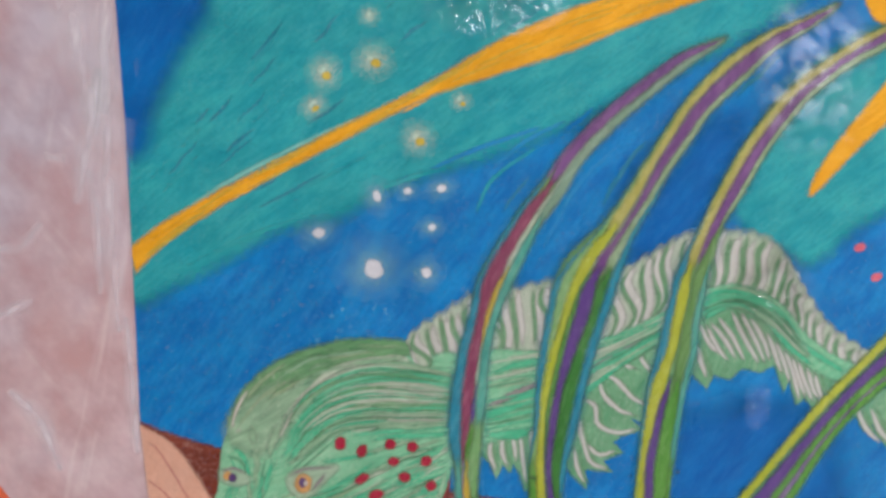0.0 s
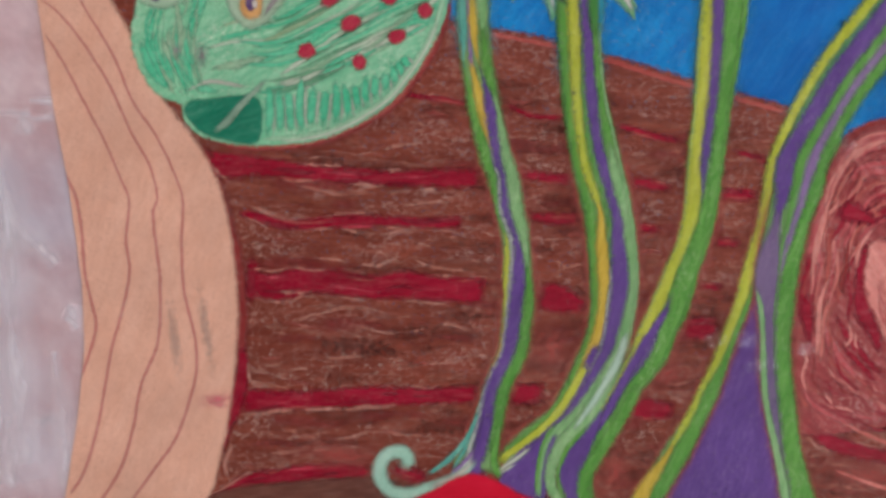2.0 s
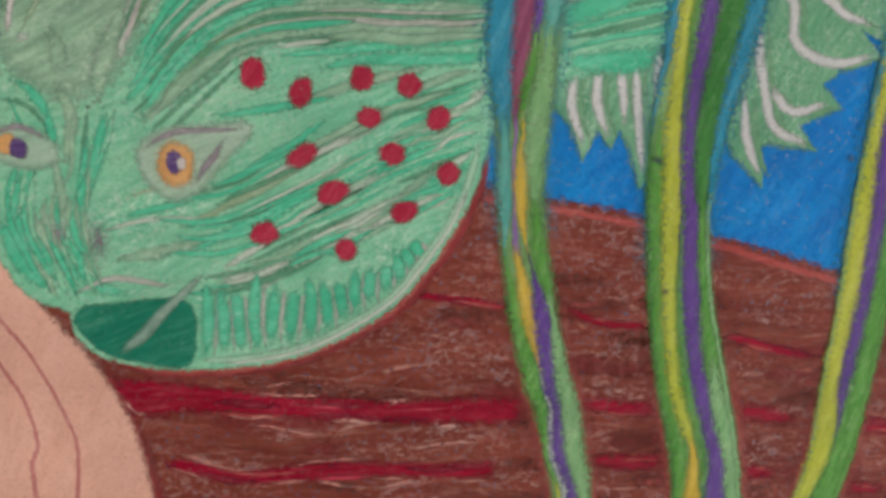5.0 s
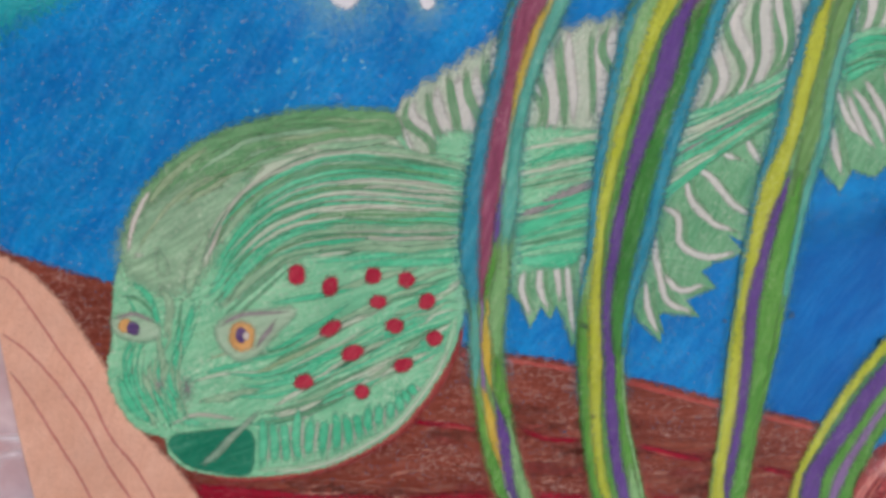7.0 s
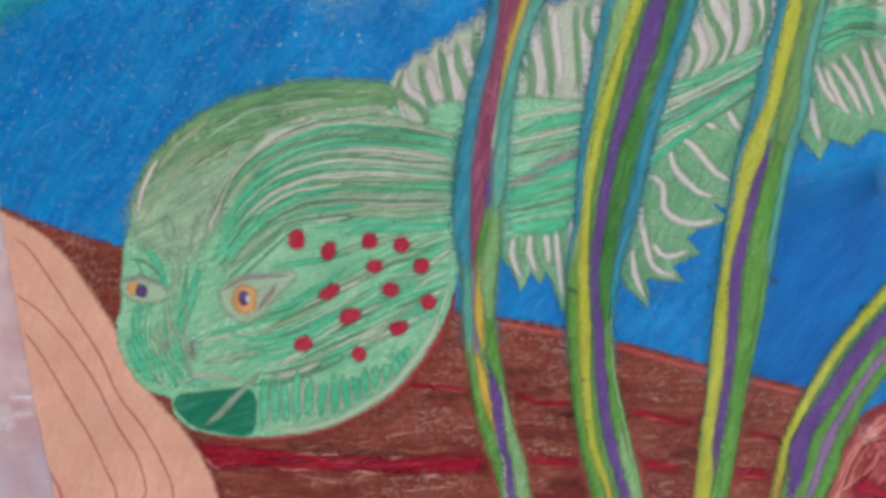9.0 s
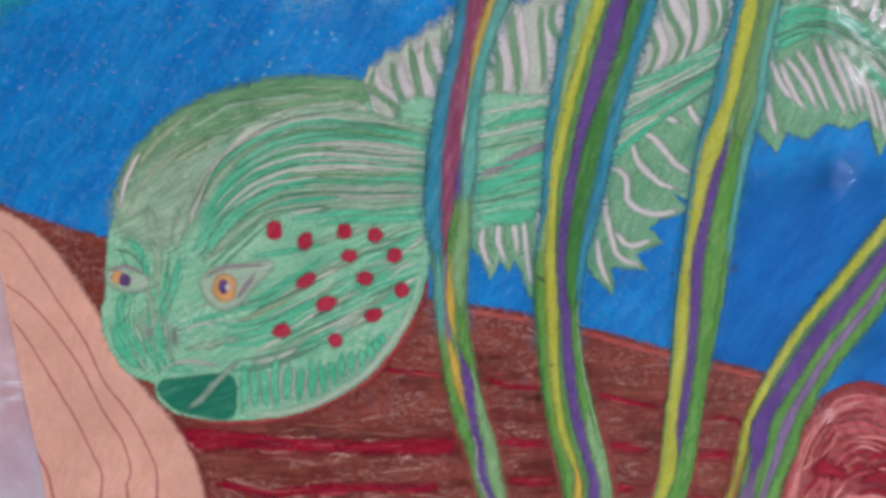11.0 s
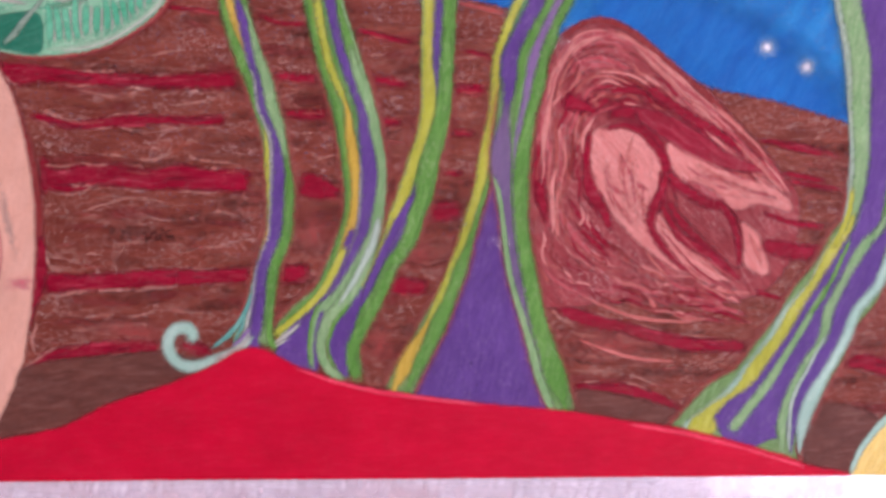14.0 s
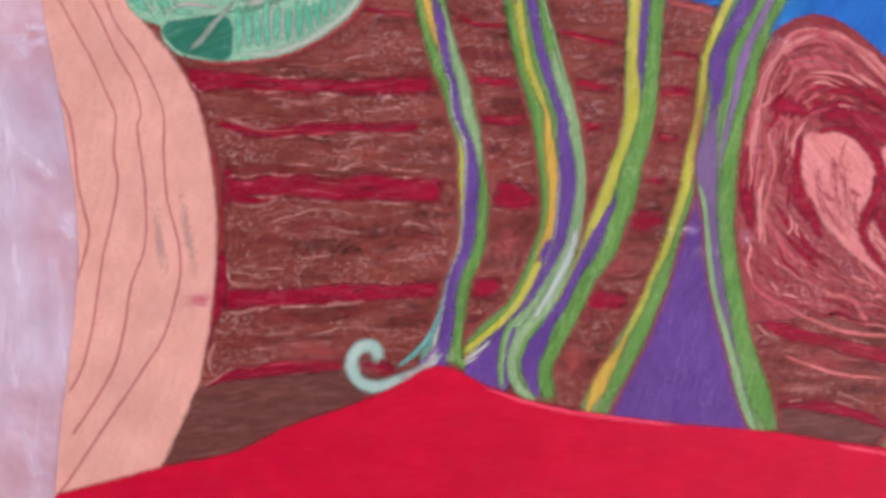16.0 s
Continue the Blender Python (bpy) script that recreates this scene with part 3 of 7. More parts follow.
def band(log, points, seed):
    """A crimson bark line gone over several times, with ragged rims and rubbed pale flecks."""
    rng = random.Random(seed)
    stroke("crimson_band", log, "crimson", [(x, y, w * 1.08) for x, y, w in points])
    line = glide(points, 0.08)
    n = len(line)
    for k in range(max(3, n // 7)):
        i = rng.randrange(n)
        j = min(n - 1, i + rng.randint(6, 18))
        if j - i < 4:
            continue
        off = rng.uniform(-0.55, 0.55)
        tone = ("crimson", "crimsondark", "rosebark", "crimsondark", "flare")[k % 5]
        cut = [line[v] for v in (i, (i + j) // 2, j)]
        w = rng.uniform(0.05, 0.13) if tone[0] == "c" else rng.uniform(0.03, 0.06)
        stroke("band_fleck", log, tone, [(p[0], p[1] + off * p[2] + rng.uniform(-0.03, 0.03), w * f) for p, f in zip(cut, (0.5, 1, 0.4))], 0.012)
    if line[:, 2].max() > 0.2 and n > 24:
        for side in (-0.66, 0.64):
            for i in range(rng.randint(0, 6), n - 14, rng.randint(18, 30)):
                scratch(log, [(line[v][0], line[v][1] + side * line[v][2], rng.uniform(0.04, 0.08)) for v in range(i, min(n, i + rng.randint(10, 20)), 4)])


drawing = tagged(holder("drawing"), "coloured pencil drawing of a green fish among weeds beside a log", "drawing")
bm = bmesh.new()
rim = [(paper_left(y), y) for y in np.linspace(13, paper_foot(-11), 60)] + [(x, paper_foot(x)) for x in np.linspace(-10.9, 27, 20)] + [(27, 13)]
lower = [bm.verts.new((x / 100, y / 100, TABLE + 0.00075)) for x, y in rim]
upper = [bm.verts.new((x / 100, y / 100, TABLE + 0.0009)) for x, y in rim]
for i in range(len(rim)):
    j = (i + 1) % len(rim)
    bm.faces.new((lower[i], lower[j], upper[j], upper[i]))
top = bm.faces.new(upper)
under = bm.faces.new(lower[::-1])
bmesh.ops.triangulate(bm, faces=[top, under])
bmesh.ops.recalc_face_normals(bm, faces=bm.faces[:])
part("paper", bm, paper_white, drawing, "cream drawing paper")
region("blue_water", drawing, "blue", [(-14, 12.9), (-14, 8), (-14, 4), (-14, 0), (-14, -3), (-14, -6), (-14, -10), (0, -18), (26.9, -18), (26.9, 12.9)], True, 0.0)

region("teal_water", drawing, "teal", [(-10.42, 2.36), (-10.09, 3.8), (-8.79, 6.11), (-7.35, 8.04), (-6.81, 9.23), (1.4, 10.37), (10.8, 9.88), (10.9, 8.85), (8.65, 7.21), (5.27, 5.5), (3.48, 4.46), (0.76, 3.35), (-1.98, 2.43), (-3.07, 1.82), (-3.99, 1.28), (-6.01, 0.78), (-7.48, -0.14), (-9.34, -1.13), (-10.53, -1.62)], feather=0.7)
region("teal_water", drawing, "teal", [(14.42, 7.4), (15.88, 4.91), (15.03, 2.47), (13.23, 1.29), (11.99, 0.1), (11.37, 0.48), (9.94, 1.21), (9.46, 2.33), (9.77, 3.08), (10.43, 4.21), (10.89, 5.31), (12.28, 6.44)], feather=0.7)
flow("water_hatch", drawing, ("skyblue", "blue"), [(-10.39, -5.21), (-7.15, -2.42), (-3.43, 0.32)], [(-7.58, -6.36), (-1.89, -2.31), (1.73, 2.13)], 14, (0.02, 0.06), 0.12, 31)
flow("water_hatch", drawing, ("teal", "tealweed"), [(-10.16, 1.82), (-7.03, 5.99), (-5.25, 8.45)], [(-7.11, 0.61), (-0.19, 4.44), (6.03, 7.82)], 34, (0.04, 0.1), 0.15, 32)
flow("water_hatch", drawing, ("tealweed", "blue"), [(-0.04, -0.74), (1.73, 2.31), (4.39, 4.76)], [(8.07, 0.59), (9.69, 4), (12.55, 7.33)], 14, (0.05, 0.14), 0.3, 33)
region("deep_water", drawing, "bluedeep", [(6.58, 2.25), (7.84, 3.03), (8.54, 3.78), (8.25, 2.67), (7.44, 0.96), (6.13, 0.55)], feather=1.4)
region("deep_water", drawing, "bluedeep", [(-10.79, 7.56), (-8.54, 7.64), (-9.27, 6.25), (-10.12, 4.49), (-10.51, 3.25)], feather=1.0)
region("deep_water", drawing, "bluedeep", [(8.15, -6.59), (9.28, -6.29), (10.99, -5.97), (12.57, -6.51), (13.06, -9.48), (10.4, -8.0), (9.64, -9.06), (9.18, -10.12), (7.91, -9.52), (7.88, -8.04)], feather=1.5)
region("deep_water", drawing, "bluedeep", [(12.29, -10.59), (13.67, -10.43), (16.13, -11.28), (18.32, -12.82), (19.08, -13.68), (16.2, -12.8), (14.42, -12.1)], feather=1.2)
flow("water_hatch", drawing, ("mist", "skyblue"), [(-5.52, -3.46), (-3.99, -2.17), (-2.48, -0.66)], [(-2.98, -3.0), (-1.2, -1.82), (0.3, -0.54)], 46, (0.015, 0.04), 0.03, 43)
stroke("pencil_streak", drawing, "skyblue", [(1.15, 2.66, 0.06), (2.23, 3.61, 0.11), (3.49, 4.28, 0.06)])
stroke("pencil_streak", drawing, "teal", [(0.65, 1.17, 0.06), (1.17, 2.3, 0.11), (2.61, 3.44, 0.06)])
stroke("pencil_streak", drawing, "skyblue", [(-0.88, 2.61, 0.07), (0.76, 3.35, 0.15), (2.76, 4.08, 0.07)])
stroke("pencil_streak", drawing, "teal", [(-3.07, 1.63, 0.06), (-1.61, 2.26, 0.15), (-0.14, 2.72, 0.06)])
stroke("pencil_streak", drawing, "skyblue", [(2.95, 0.09, 0.06), (3.98, 2.18, 0.11), (5.21, 3.51, 0.04)])
stroke("pencil_streak", drawing, "teal", [(-8.78, -0.74, 0.05), (-6.56, 0.34, 0.13), (-4.54, 1.04, 0.06)])
stroke("pale_streak", drawing, "seafoam", [(-9.29, 0.71, 0.09), (-7.45, 1.98, 0.13), (-5.27, 3.18, 0.11), (-3.1, 4.27, 0.04)])
stroke("yellow_ray", drawing, "yellow", [(-10.7, -0.78, 0.8), (-10.23, -0.34, 0.66), (-9.3, 0.43, 0.55), (-7.46, 1.6, 0.42), (-5.63, 2.61, 0.36), (-3.82, 3.62, 0.4), (-2.02, 4.57, 0.33), (-0.58, 5.32, 0.44), (0.67, 5.92, 0.8), (1.56, 6.34, 0.98), (3.34, 7.06, 1.2), (5.12, 7.79, 1.05), (6.91, 8.37, 0.8), (9.21, 9.22, 0.73)])
flow("ray_fringe", drawing, ("ochre", "yellow", "ochre"), [(-10.4, -0.21), (-7.45, 1.89), (-3.82, 3.83), (-0.59, 5.59), (1.54, 6.79), (4.2, 7.93), (6.87, 8.8)], [(-10.42, -0.74), (-7.46, 1.3), (-3.82, 3.33), (-0.57, 5), (1.58, 5.81), (4.26, 6.92), (6.94, 7.88)], 60, (0.03, 0.07), 0.1, 36, 0.03)
stroke("yellow_ray", drawing, "yellow", [(15.59, 7.11, 1.13), (14.09, 5.19, 0.95), (12.94, 3.82, 0.69), (12.19, 2.77, 0.46), (11.75, 2.01, 0.15)])
region("yellow_ray", drawing, "yellow", [(12.91, 8.75), (13.33, 7.93), (14.02, 7.65), (15.3, 7.96), (15.28, 9.53), (12.85, 9.61)])
bubble = holder("bubble", drawing, "pale bubble with a yellow core")
spot("halo", bubble, "foam", -4.28, 5.56, 0.54, 0.58, 0, soft=1)
spot("glow", bubble, "foam", -4.31, 5.63, 0.30, 0.33, 0, soft=1)
spot("core", bubble, "ochre", -4.21, 5.47, 0.14, 0.13, 0)
bubble = holder("bubble", drawing, "pale bubble with a yellow core")
spot("halo", bubble, "foam", -2.72, 5.99, 0.67, 0.58, -20, soft=1)
spot("glow", bubble, "foam", -2.76, 6.06, 0.38, 0.33, -20, soft=1)
spot("core", bubble, "ochre", -2.65, 5.91, 0.17, 0.13, -20)
bubble = holder("bubble", drawing, "pale bubble with a yellow core")
spot("halo", bubble, "foam", -4.63, 4.52, 0.49, 0.36, 35, soft=1)
spot("glow", bubble, "foam", -4.67, 4.59, 0.28, 0.20, 35, soft=1)
spot("core", bubble, "ochre", -4.56, 4.44, 0.13, 0.08, 35)
bubble = holder("bubble", drawing, "pale bubble with a yellow core")
spot("halo", bubble, "foam", -1.27, 3.58, 0.59, 0.59, -10, soft=1)
spot("glow", bubble, "foam", -1.31, 3.65, 0.33, 0.33, -10, soft=1)
spot("core", bubble, "ochre", -1.19, 3.49, 0.15, 0.13, -10)
bubble = holder("bubble", drawing, "pale bubble with a yellow core")
spot("halo", bubble, "foam", 0.07, 4.81, 0.36, 0.32, 0, soft=1)
spot("glow", bubble, "foam", 0.03, 4.88, 0.20, 0.18, 0, soft=1)
spot("core", bubble, "ochre", 0.14, 4.72, 0.09, 0.07, 0)
bubble = holder("bubble", drawing, "pale bubble with a yellow core")
spot("halo", bubble, "foam", -2.87, 7.34, 0.36, 0.31, 0, soft=1)
spot("glow", bubble, "foam", -2.90, 7.41, 0.20, 0.17, 0, soft=1)
bubble = holder("bubble", drawing, "white bubble with a pale blue halo")
spot("halo", bubble, "mist", -2.61, 1.70, 0.47, 0.59, 20, soft=1)
spot("halo", bubble, "mist", -2.61, 1.70, 0.27, 0.33, 20, soft=1)
spot("core", bubble, "white", -2.57, 1.70, 0.12, 0.18, 20)
bubble = holder("bubble", drawing, "white bubble with a pale blue halo")
spot("halo", bubble, "mist", -1.60, 1.89, 0.44, 0.35, 0, soft=1)
spot("halo", bubble, "mist", -1.60, 1.89, 0.25, 0.20, 0, soft=1)
spot("core", bubble, "white", -1.56, 1.89, 0.12, 0.11, 0)
bubble = holder("bubble", drawing, "white bubble with a pale blue halo")
spot("halo", bubble, "mist", -0.49, 2.00, 0.56, 0.41, 25, soft=1)
spot("halo", bubble, "mist", -0.49, 2.00, 0.32, 0.23, 25, soft=1)
spot("core", bubble, "white", -0.46, 2.00, 0.15, 0.13, 25)
bubble = holder("bubble", drawing, "white bubble with a pale blue halo")
spot("halo", bubble, "mist", -4.48, 0.45, 0.71, 0.50, 20, soft=1)
spot("halo", bubble, "mist", -4.48, 0.45, 0.40, 0.28, 20, soft=1)
spot("core", bubble, "white", -4.44, 0.45, 0.19, 0.16, 20)
bubble = holder("bubble", drawing, "white bubble with a pale blue halo")
spot("halo", bubble, "mist", -2.67, -0.72, 1.08, 1.02, 30, soft=1)
spot("halo", bubble, "mist", -2.67, -0.72, 0.61, 0.57, 30, soft=1)
spot("core", bubble, "white", -2.63, -0.72, 0.28, 0.32, 30)
bubble = holder("bubble", drawing, "white bubble with a pale blue halo")
spot("halo", bubble, "mist", -0.93, -0.79, 0.60, 0.60, 30, soft=1)
spot("halo", bubble, "mist", -0.93, -0.79, 0.34, 0.34, 30, soft=1)
spot("core", bubble, "white", -0.89, -0.79, 0.16, 0.19, 30)
bubble = holder("bubble", drawing, "white bubble with a pale blue halo")
spot("halo", bubble, "mist", -0.78, 0.72, 0.51, 0.36, 0, soft=1)
spot("halo", bubble, "mist", -0.78, 0.72, 0.29, 0.20, 0, soft=1)
spot("core", bubble, "white", -0.74, 0.72, 0.13, 0.11, 0)
spot("pink_star", drawing, "rose", 13.70, 0.38, 0.20, 0.14, 20)
spot("pink_star", drawing, "rose", 14.39, -0.62, 0.20, 0.14, 20)
star = holder("star", drawing, "small white star with a pale halo")
spot("halo", star, "mist", 17.15, -11.69, 0.35, 0.32, 0, soft=1)
spot("halo", star, "mist", 17.15, -11.69, 0.25, 0.23, 0, soft=1)
spot("core", star, "white", 17.15, -11.69, 0.23, 0.23, 0, soft=1)
spot("core", star, "white", 17.15, -11.69, 0.09, 0.09, 0)
star = holder("star", drawing, "small white star with a pale halo")
spot("halo", star, "mist", 18.42, -12.29, 0.35, 0.32, 0, soft=1)
spot("halo", star, "mist", 18.42, -12.29, 0.25, 0.23, 0, soft=1)
spot("core", star, "white", 18.42, -12.29, 0.23, 0.23, 0, soft=1)
spot("core", star, "white", 18.42, -12.29, 0.09, 0.09, 0)
log = holder("log", drawing, "reddish brown log with crimson bark lines")
region("bark", log, "bark", [(-10.68, -6.11), (-10.37, -6.21), (-9.57, -6.52), (-8.57, -6.86), (-7.78, -7.09), (-5.99, -7.48), (-0.09, -8.47), (0.55, -8.61), (2.26, -8.88), (4.16, -9.31), (6.41, -9.9), (7.95, -10.28), (9.2, -10.58), (10.49, -11.43), (13.82, -12.48), (15.77, -13.09), (17.37, -13.37), (19.18, -13.91), (20, -14.18), (22.8, -14.65), (23.7, -23.22), (22.18, -27.24), (-8.37, -25.21), (-8.91, -24.56), (-8.39, -19.89), (-7.79, -15.45), (-7.96, -12.87), (-8.37, -10.98), (-9.07, -9.16)], sharp=True)
bark_lines(log)
stroke("dark_edge", log, "umber_red", [(-6.31, -11.72, 0.19), (-6.05, -12.64, 0.33), (-5.73, -13.85, 0.36), (-5.53, -15.0, 0.4), (-5.47, -16.17, 0.4), (-5.57, -17.35, 0.44), (-5.75, -18.54, 0.37), (-6.1, -19.92, 0.27), (-6.47, -21.14, 0.24), (-7.09, -22.74, 0.21), (-7.6, -23.91, 0.16)])
stroke("crimson_band", log, "crimson", [(-5.18, -14.65, 0.23), (-5.08, -15.1, 0.3), (-5.14, -15.59, 0.27), (-5.2, -16.04, 0.1)])
stroke("crimson_band", log, "crimson", [(-5.43, -17.18, 0.17), (-5.45, -18.03, 0.34), (-5.64, -18.71, 0.47), (-5.9, -19.4, 0.31), (-6.12, -20.27, 0.17)])
band(log, [(-6.16, -11.88, 0.16), (-5.79, -12.27, 0.59), (-5.01, -12.29, 0.46), (-4.2, -12.38, 0.39), (-3.39, -12.45, 0.36), (-1.76, -12.56, 0.33), (-0.13, -12.54, 0.43), (1.02, -12.54, 0.39)], 200)
band(log, [(-5.44, -13.5, 0.1), (-5.01, -13.62, 0.23), (-4.15, -13.82, 0.23), (-3.46, -13.8, 0.25), (-2.46, -13.69, 0.3), (-1.81, -13.7, 0.25), (-0.16, -13.73, 0.23), (0.59, -13.68, 0.3)], 201)
band(log, [(-5.29, -15.44, 0.5), (-5.0, -15.45, 0.6), (-4.54, -15.52, 0.66), (-4.03, -15.43, 0.7), (-3.53, -15.34, 0.6), (-2.54, -15.43, 0.6), (-1.87, -15.52, 0.57), (-1.04, -15.44, 0.67), (-0.21, -15.54, 0.6), (1.23, -15.57, 0.62)], 202)
band(log, [(-5.55, -18.68, 0.61), (-4.88, -18.75, 0.54), (-3.69, -18.72, 0.47), (-1.99, -18.62, 0.51), (-0.29, -18.6, 0.41), (1.13, -18.55, 0.44)], 203)
band(log, [(-6.38, -21.61, 0.17), (-5.88, -21.37, 0.27), (-5.45, -21.13, 0.34), (-4.52, -20.96, 0.38), (-3.79, -20.87, 0.41), (-2.55, -20.81, 0.41), (-1.87, -20.89, 0.27)], 204)
band(log, [(-1.38, -20.73, 0.17), (-0.79, -20.92, 0.38), (-0.28, -21.1, 0.17)], 205)
band(log, [(-1.1, -10.4, 0.08), (-0.23, -10.46, 0.13), (0.66, -10.63, 0.1)], 206)
band(log, [(1.61, -10.59, 0.1), (2.16, -10.82, 0.13), (3.13, -10.94, 0.1)], 207)
band(log, [(4.57, -11.06, 0.1), (5.33, -11.28, 0.15), (6.38, -11.49, 0.11)], 208)
band(log, [(7.78, -11.69, 0.13), (8.73, -11.93, 0.13)], 209)
band(log, [(2.01, -12.35, 0.2), (2.66, -12.48, 0.23), (3.52, -12.54, 0.2)], 210)
band(log, [(4.99, -12.54, 0.26), (5.62, -12.63, 0.26), (6.18, -12.75, 0.2)], 211)
band(log, [(7.44, -12.85, 0.23), (8.56, -12.92, 0.25)], 212)
band(log, [(2.25, -13.52, 0.17), (2.98, -13.6, 0.25), (3.77, -13.56, 0.23)], 213)
band(log, [(5.16, -13.75, 0.2), (5.96, -13.88, 0.23)], 214)
band(log, [(7.39, -14.15, 0.2), (8.21, -14.22, 0.18)], 215)
band(log, [(7.13, -15.39, 0.17), (7.85, -15.43, 0.15)], 216)
band(log, [(2.59, -15.76, 0.5), (3.04, -15.77, 0.74), (3.55, -15.93, 0.54), (4.05, -16.06, 0.2)], 217)
band(log, [(6.66, -16.67, 0.41), (7.16, -16.61, 0.57), (7.8, -16.57, 0.44)], 218)
band(log, [(1.85, -18.56, 0.51), (2.43, -18.54, 0.51), (2.97, -18.47, 0.37)], 219)
band(log, [(5.32, -18.95, 0.38), (5.83, -18.98, 0.55), (6.72, -19.03, 0.38)], 220)
scratch(log, [(-3.9, -12.79, 0.05), (-2.76, -12.97, 0.08), (-1.77, -12.76, 0.07), (-0.95, -12.84, 0.05)])
scratch(log, [(-2.8, -13.88, 0.05), (-1.82, -14.06, 0.08), (-0.82, -13.95, 0.08), (0.58, -13.91, 0.05)])
scratch(log, [(-3.5, -14.72, 0.05), (-2.51, -14.83, 0.08), (-1.68, -14.88, 0.1), (-1.01, -14.67, 0.1), (-0.19, -14.98, 0.08), (0.8, -15.05, 0.07)])
scratch(log, [(-4.0, -14.87, 0.05), (-3.52, -15.08, 0.08), (-2.85, -14.99, 0.05)])
scratch(log, [(-5.16, -13.41, 0.07), (-4.75, -13.48, 0.1), (-4.27, -13.69, 0.05)])
scratch(log, [(-4.54, -15.69, 0.05), (-3.88, -15.68, 0.1), (-3.29, -15.63, 0.05)])
scratch(log, [(-5.31, -17.52, 0.08), (-5.19, -18.21, 0.1), (-4.52, -18.36, 0.07)])
scratch(log, [(-4.08, -16.45, 0.05), (-2.56, -16.09, 0.07), (-1.23, -16.25, 0.05)])
scratch(log, [(-2.58, -16.56, 0.05), (-1.08, -16.8, 0.07), (0.1, -16.55, 0.08), (0.93, -16.7, 0.05)])
scratch(log, [(-3.3, -17.56, 0.05), (-1.95, -17.46, 0.08), (-0.61, -17.65, 0.08), (0.75, -17.56, 0.05)])
scratch(log, [(-4.99, -17.7, 0.05), (-3.65, -17.83, 0.07), (-2.63, -17.71, 0.05)])
scratch(log, [(-5.49, -19.17, 0.1), (-4.39, -19.05, 0.14), (-2.68, -18.95, 0.12), (-0.3, -18.86, 0.08)])
scratch(log, [(-4.25, -19.78, 0.05), (-2.72, -19.85, 0.09), (-1.69, -19.67, 0.07), (0.01, -19.88, 0.05)])
scratch(log, [(-5.76, -19.93, 0.09), (-6.01, -20.62, 0.12), (-5.86, -21.12, 0.1)])
scratch(log, [(-4.79, -20.3, 0.05), (-3.42, -20.19, 0.09), (-2.05, -20.11, 0.05)])
scratch(log, [(-1.13, -13.29, 0.05), (-0.14, -13.15, 0.07), (0.84, -13.26, 0.05)])
scratch(log, [(-2.39, -11.98, 0.05), (-1.08, -11.69, 0.07), (-0.1, -11.58, 0.05)])
scratch(log, [(1.81, -14.49, 0.05), (2.64, -14.37, 0.07)])
scratch(log, [(2.81, -14.48, 0.05), (3.64, -14.62, 0.07)])
scratch(log, [(3.13, -15.01, 0.05), (3.97, -14.86, 0.08), (3.97, -15.69, 0.05)])
scratch(log, [(5.46, -14.07, 0.05), (5.79, -13.94, 0.07)])
scratch(log, [(6.33, -17.77, 0.07), (6.76, -17.95, 0.1), (7.18, -17.82, 0.07)])
scratch(log, [(6.17, -18.1, 0.05), (6.68, -18.25, 0.09), (7.1, -18.12, 0.05)])
scratch(log, [(5.67, -19.74, 0.05), (6.18, -19.84, 0.07)])
scratch(log, [(4.55, -21.21, 0.07), (4.81, -21.36, 0.1), (5.33, -21.3, 0.05)])
scratch(log, [(10.59, -18.03, 0.07), (11.64, -18.56, 0.1), (12.69, -18.93, 0.09), (13.93, -19.66, 0.07)])
scratch(log, [(10.48, -19.58, 0.07), (11.01, -20.12, 0.1), (12.4, -20.15, 0.07)])
scratch(log, [(11.21, -20.65, 0.05), (12.6, -20.83, 0.09), (14.18, -21.08, 0.05)])
scratch(log, [(11.05, -21.18, 0.05), (12.28, -21.43, 0.07), (13.5, -21.33, 0.05)])
scratch(log, [(11.43, -21.91, 0.05), (12.83, -21.94, 0.09), (14.43, -22.52, 0.05)])
scratch(log, [(12.37, -19.62, 0.05), (13.42, -19.91, 0.07)])
band(log, [(10.56, -19.4, 0.19), (11.31, -19.97, 0.42), (13.06, -20.5, 0.38), (15.01, -21, 0.42), (17.05, -21.15, 0.31)], 118)
band(log, [(11.3, -22.4, 0.16), (13.16, -22.55, 0.35), (14.35, -22.99, 0.27), (15.32, -23.51, 0.16)], 119)
band(log, [(16.96, -14.49, 0.11), (18.38, -14.72, 0.17), (19.72, -15.08, 0.11)], 120)
band(log, [(17.14, -15.65, 0.11), (19.81, -16.09, 0.15)], 121)
band(log, [(17.23, -16.9, 0.15), (19.34, -17.29, 0.19)], 122)
band(log, [(17.26, -17.84, 0.27), (19.41, -18.08, 0.38)], 123)
band(log, [(20.26, -21.73, 0.3), (21.01, -21.74, 0.49), (23.16, -22.55, 0.38)], 127)
stroke("dark_edge", log, "umber_red", [(-7.78, -7.16, 0.13), (-7.74, -8.04, 0.18), (-7.85, -8.87, 0.13)])
region("dark_hollow", log, "umber", [(-6.47, -21.72), (-5.59, -21.37), (-3.66, -21.22), (-1.74, -21.12), (-0.6, -21.57), (-1.78, -22.37), (-3.75, -23.07), (-5.34, -23.88), (-8.08, -24.19), (-7.03, -22.88)])
region("dark_hollow", log, "umber", [(11.45, -22.64), (13.17, -22.87), (14.56, -23.27), (15.27, -23.73), (15.2, -24.24), (11.64, -23.64)])
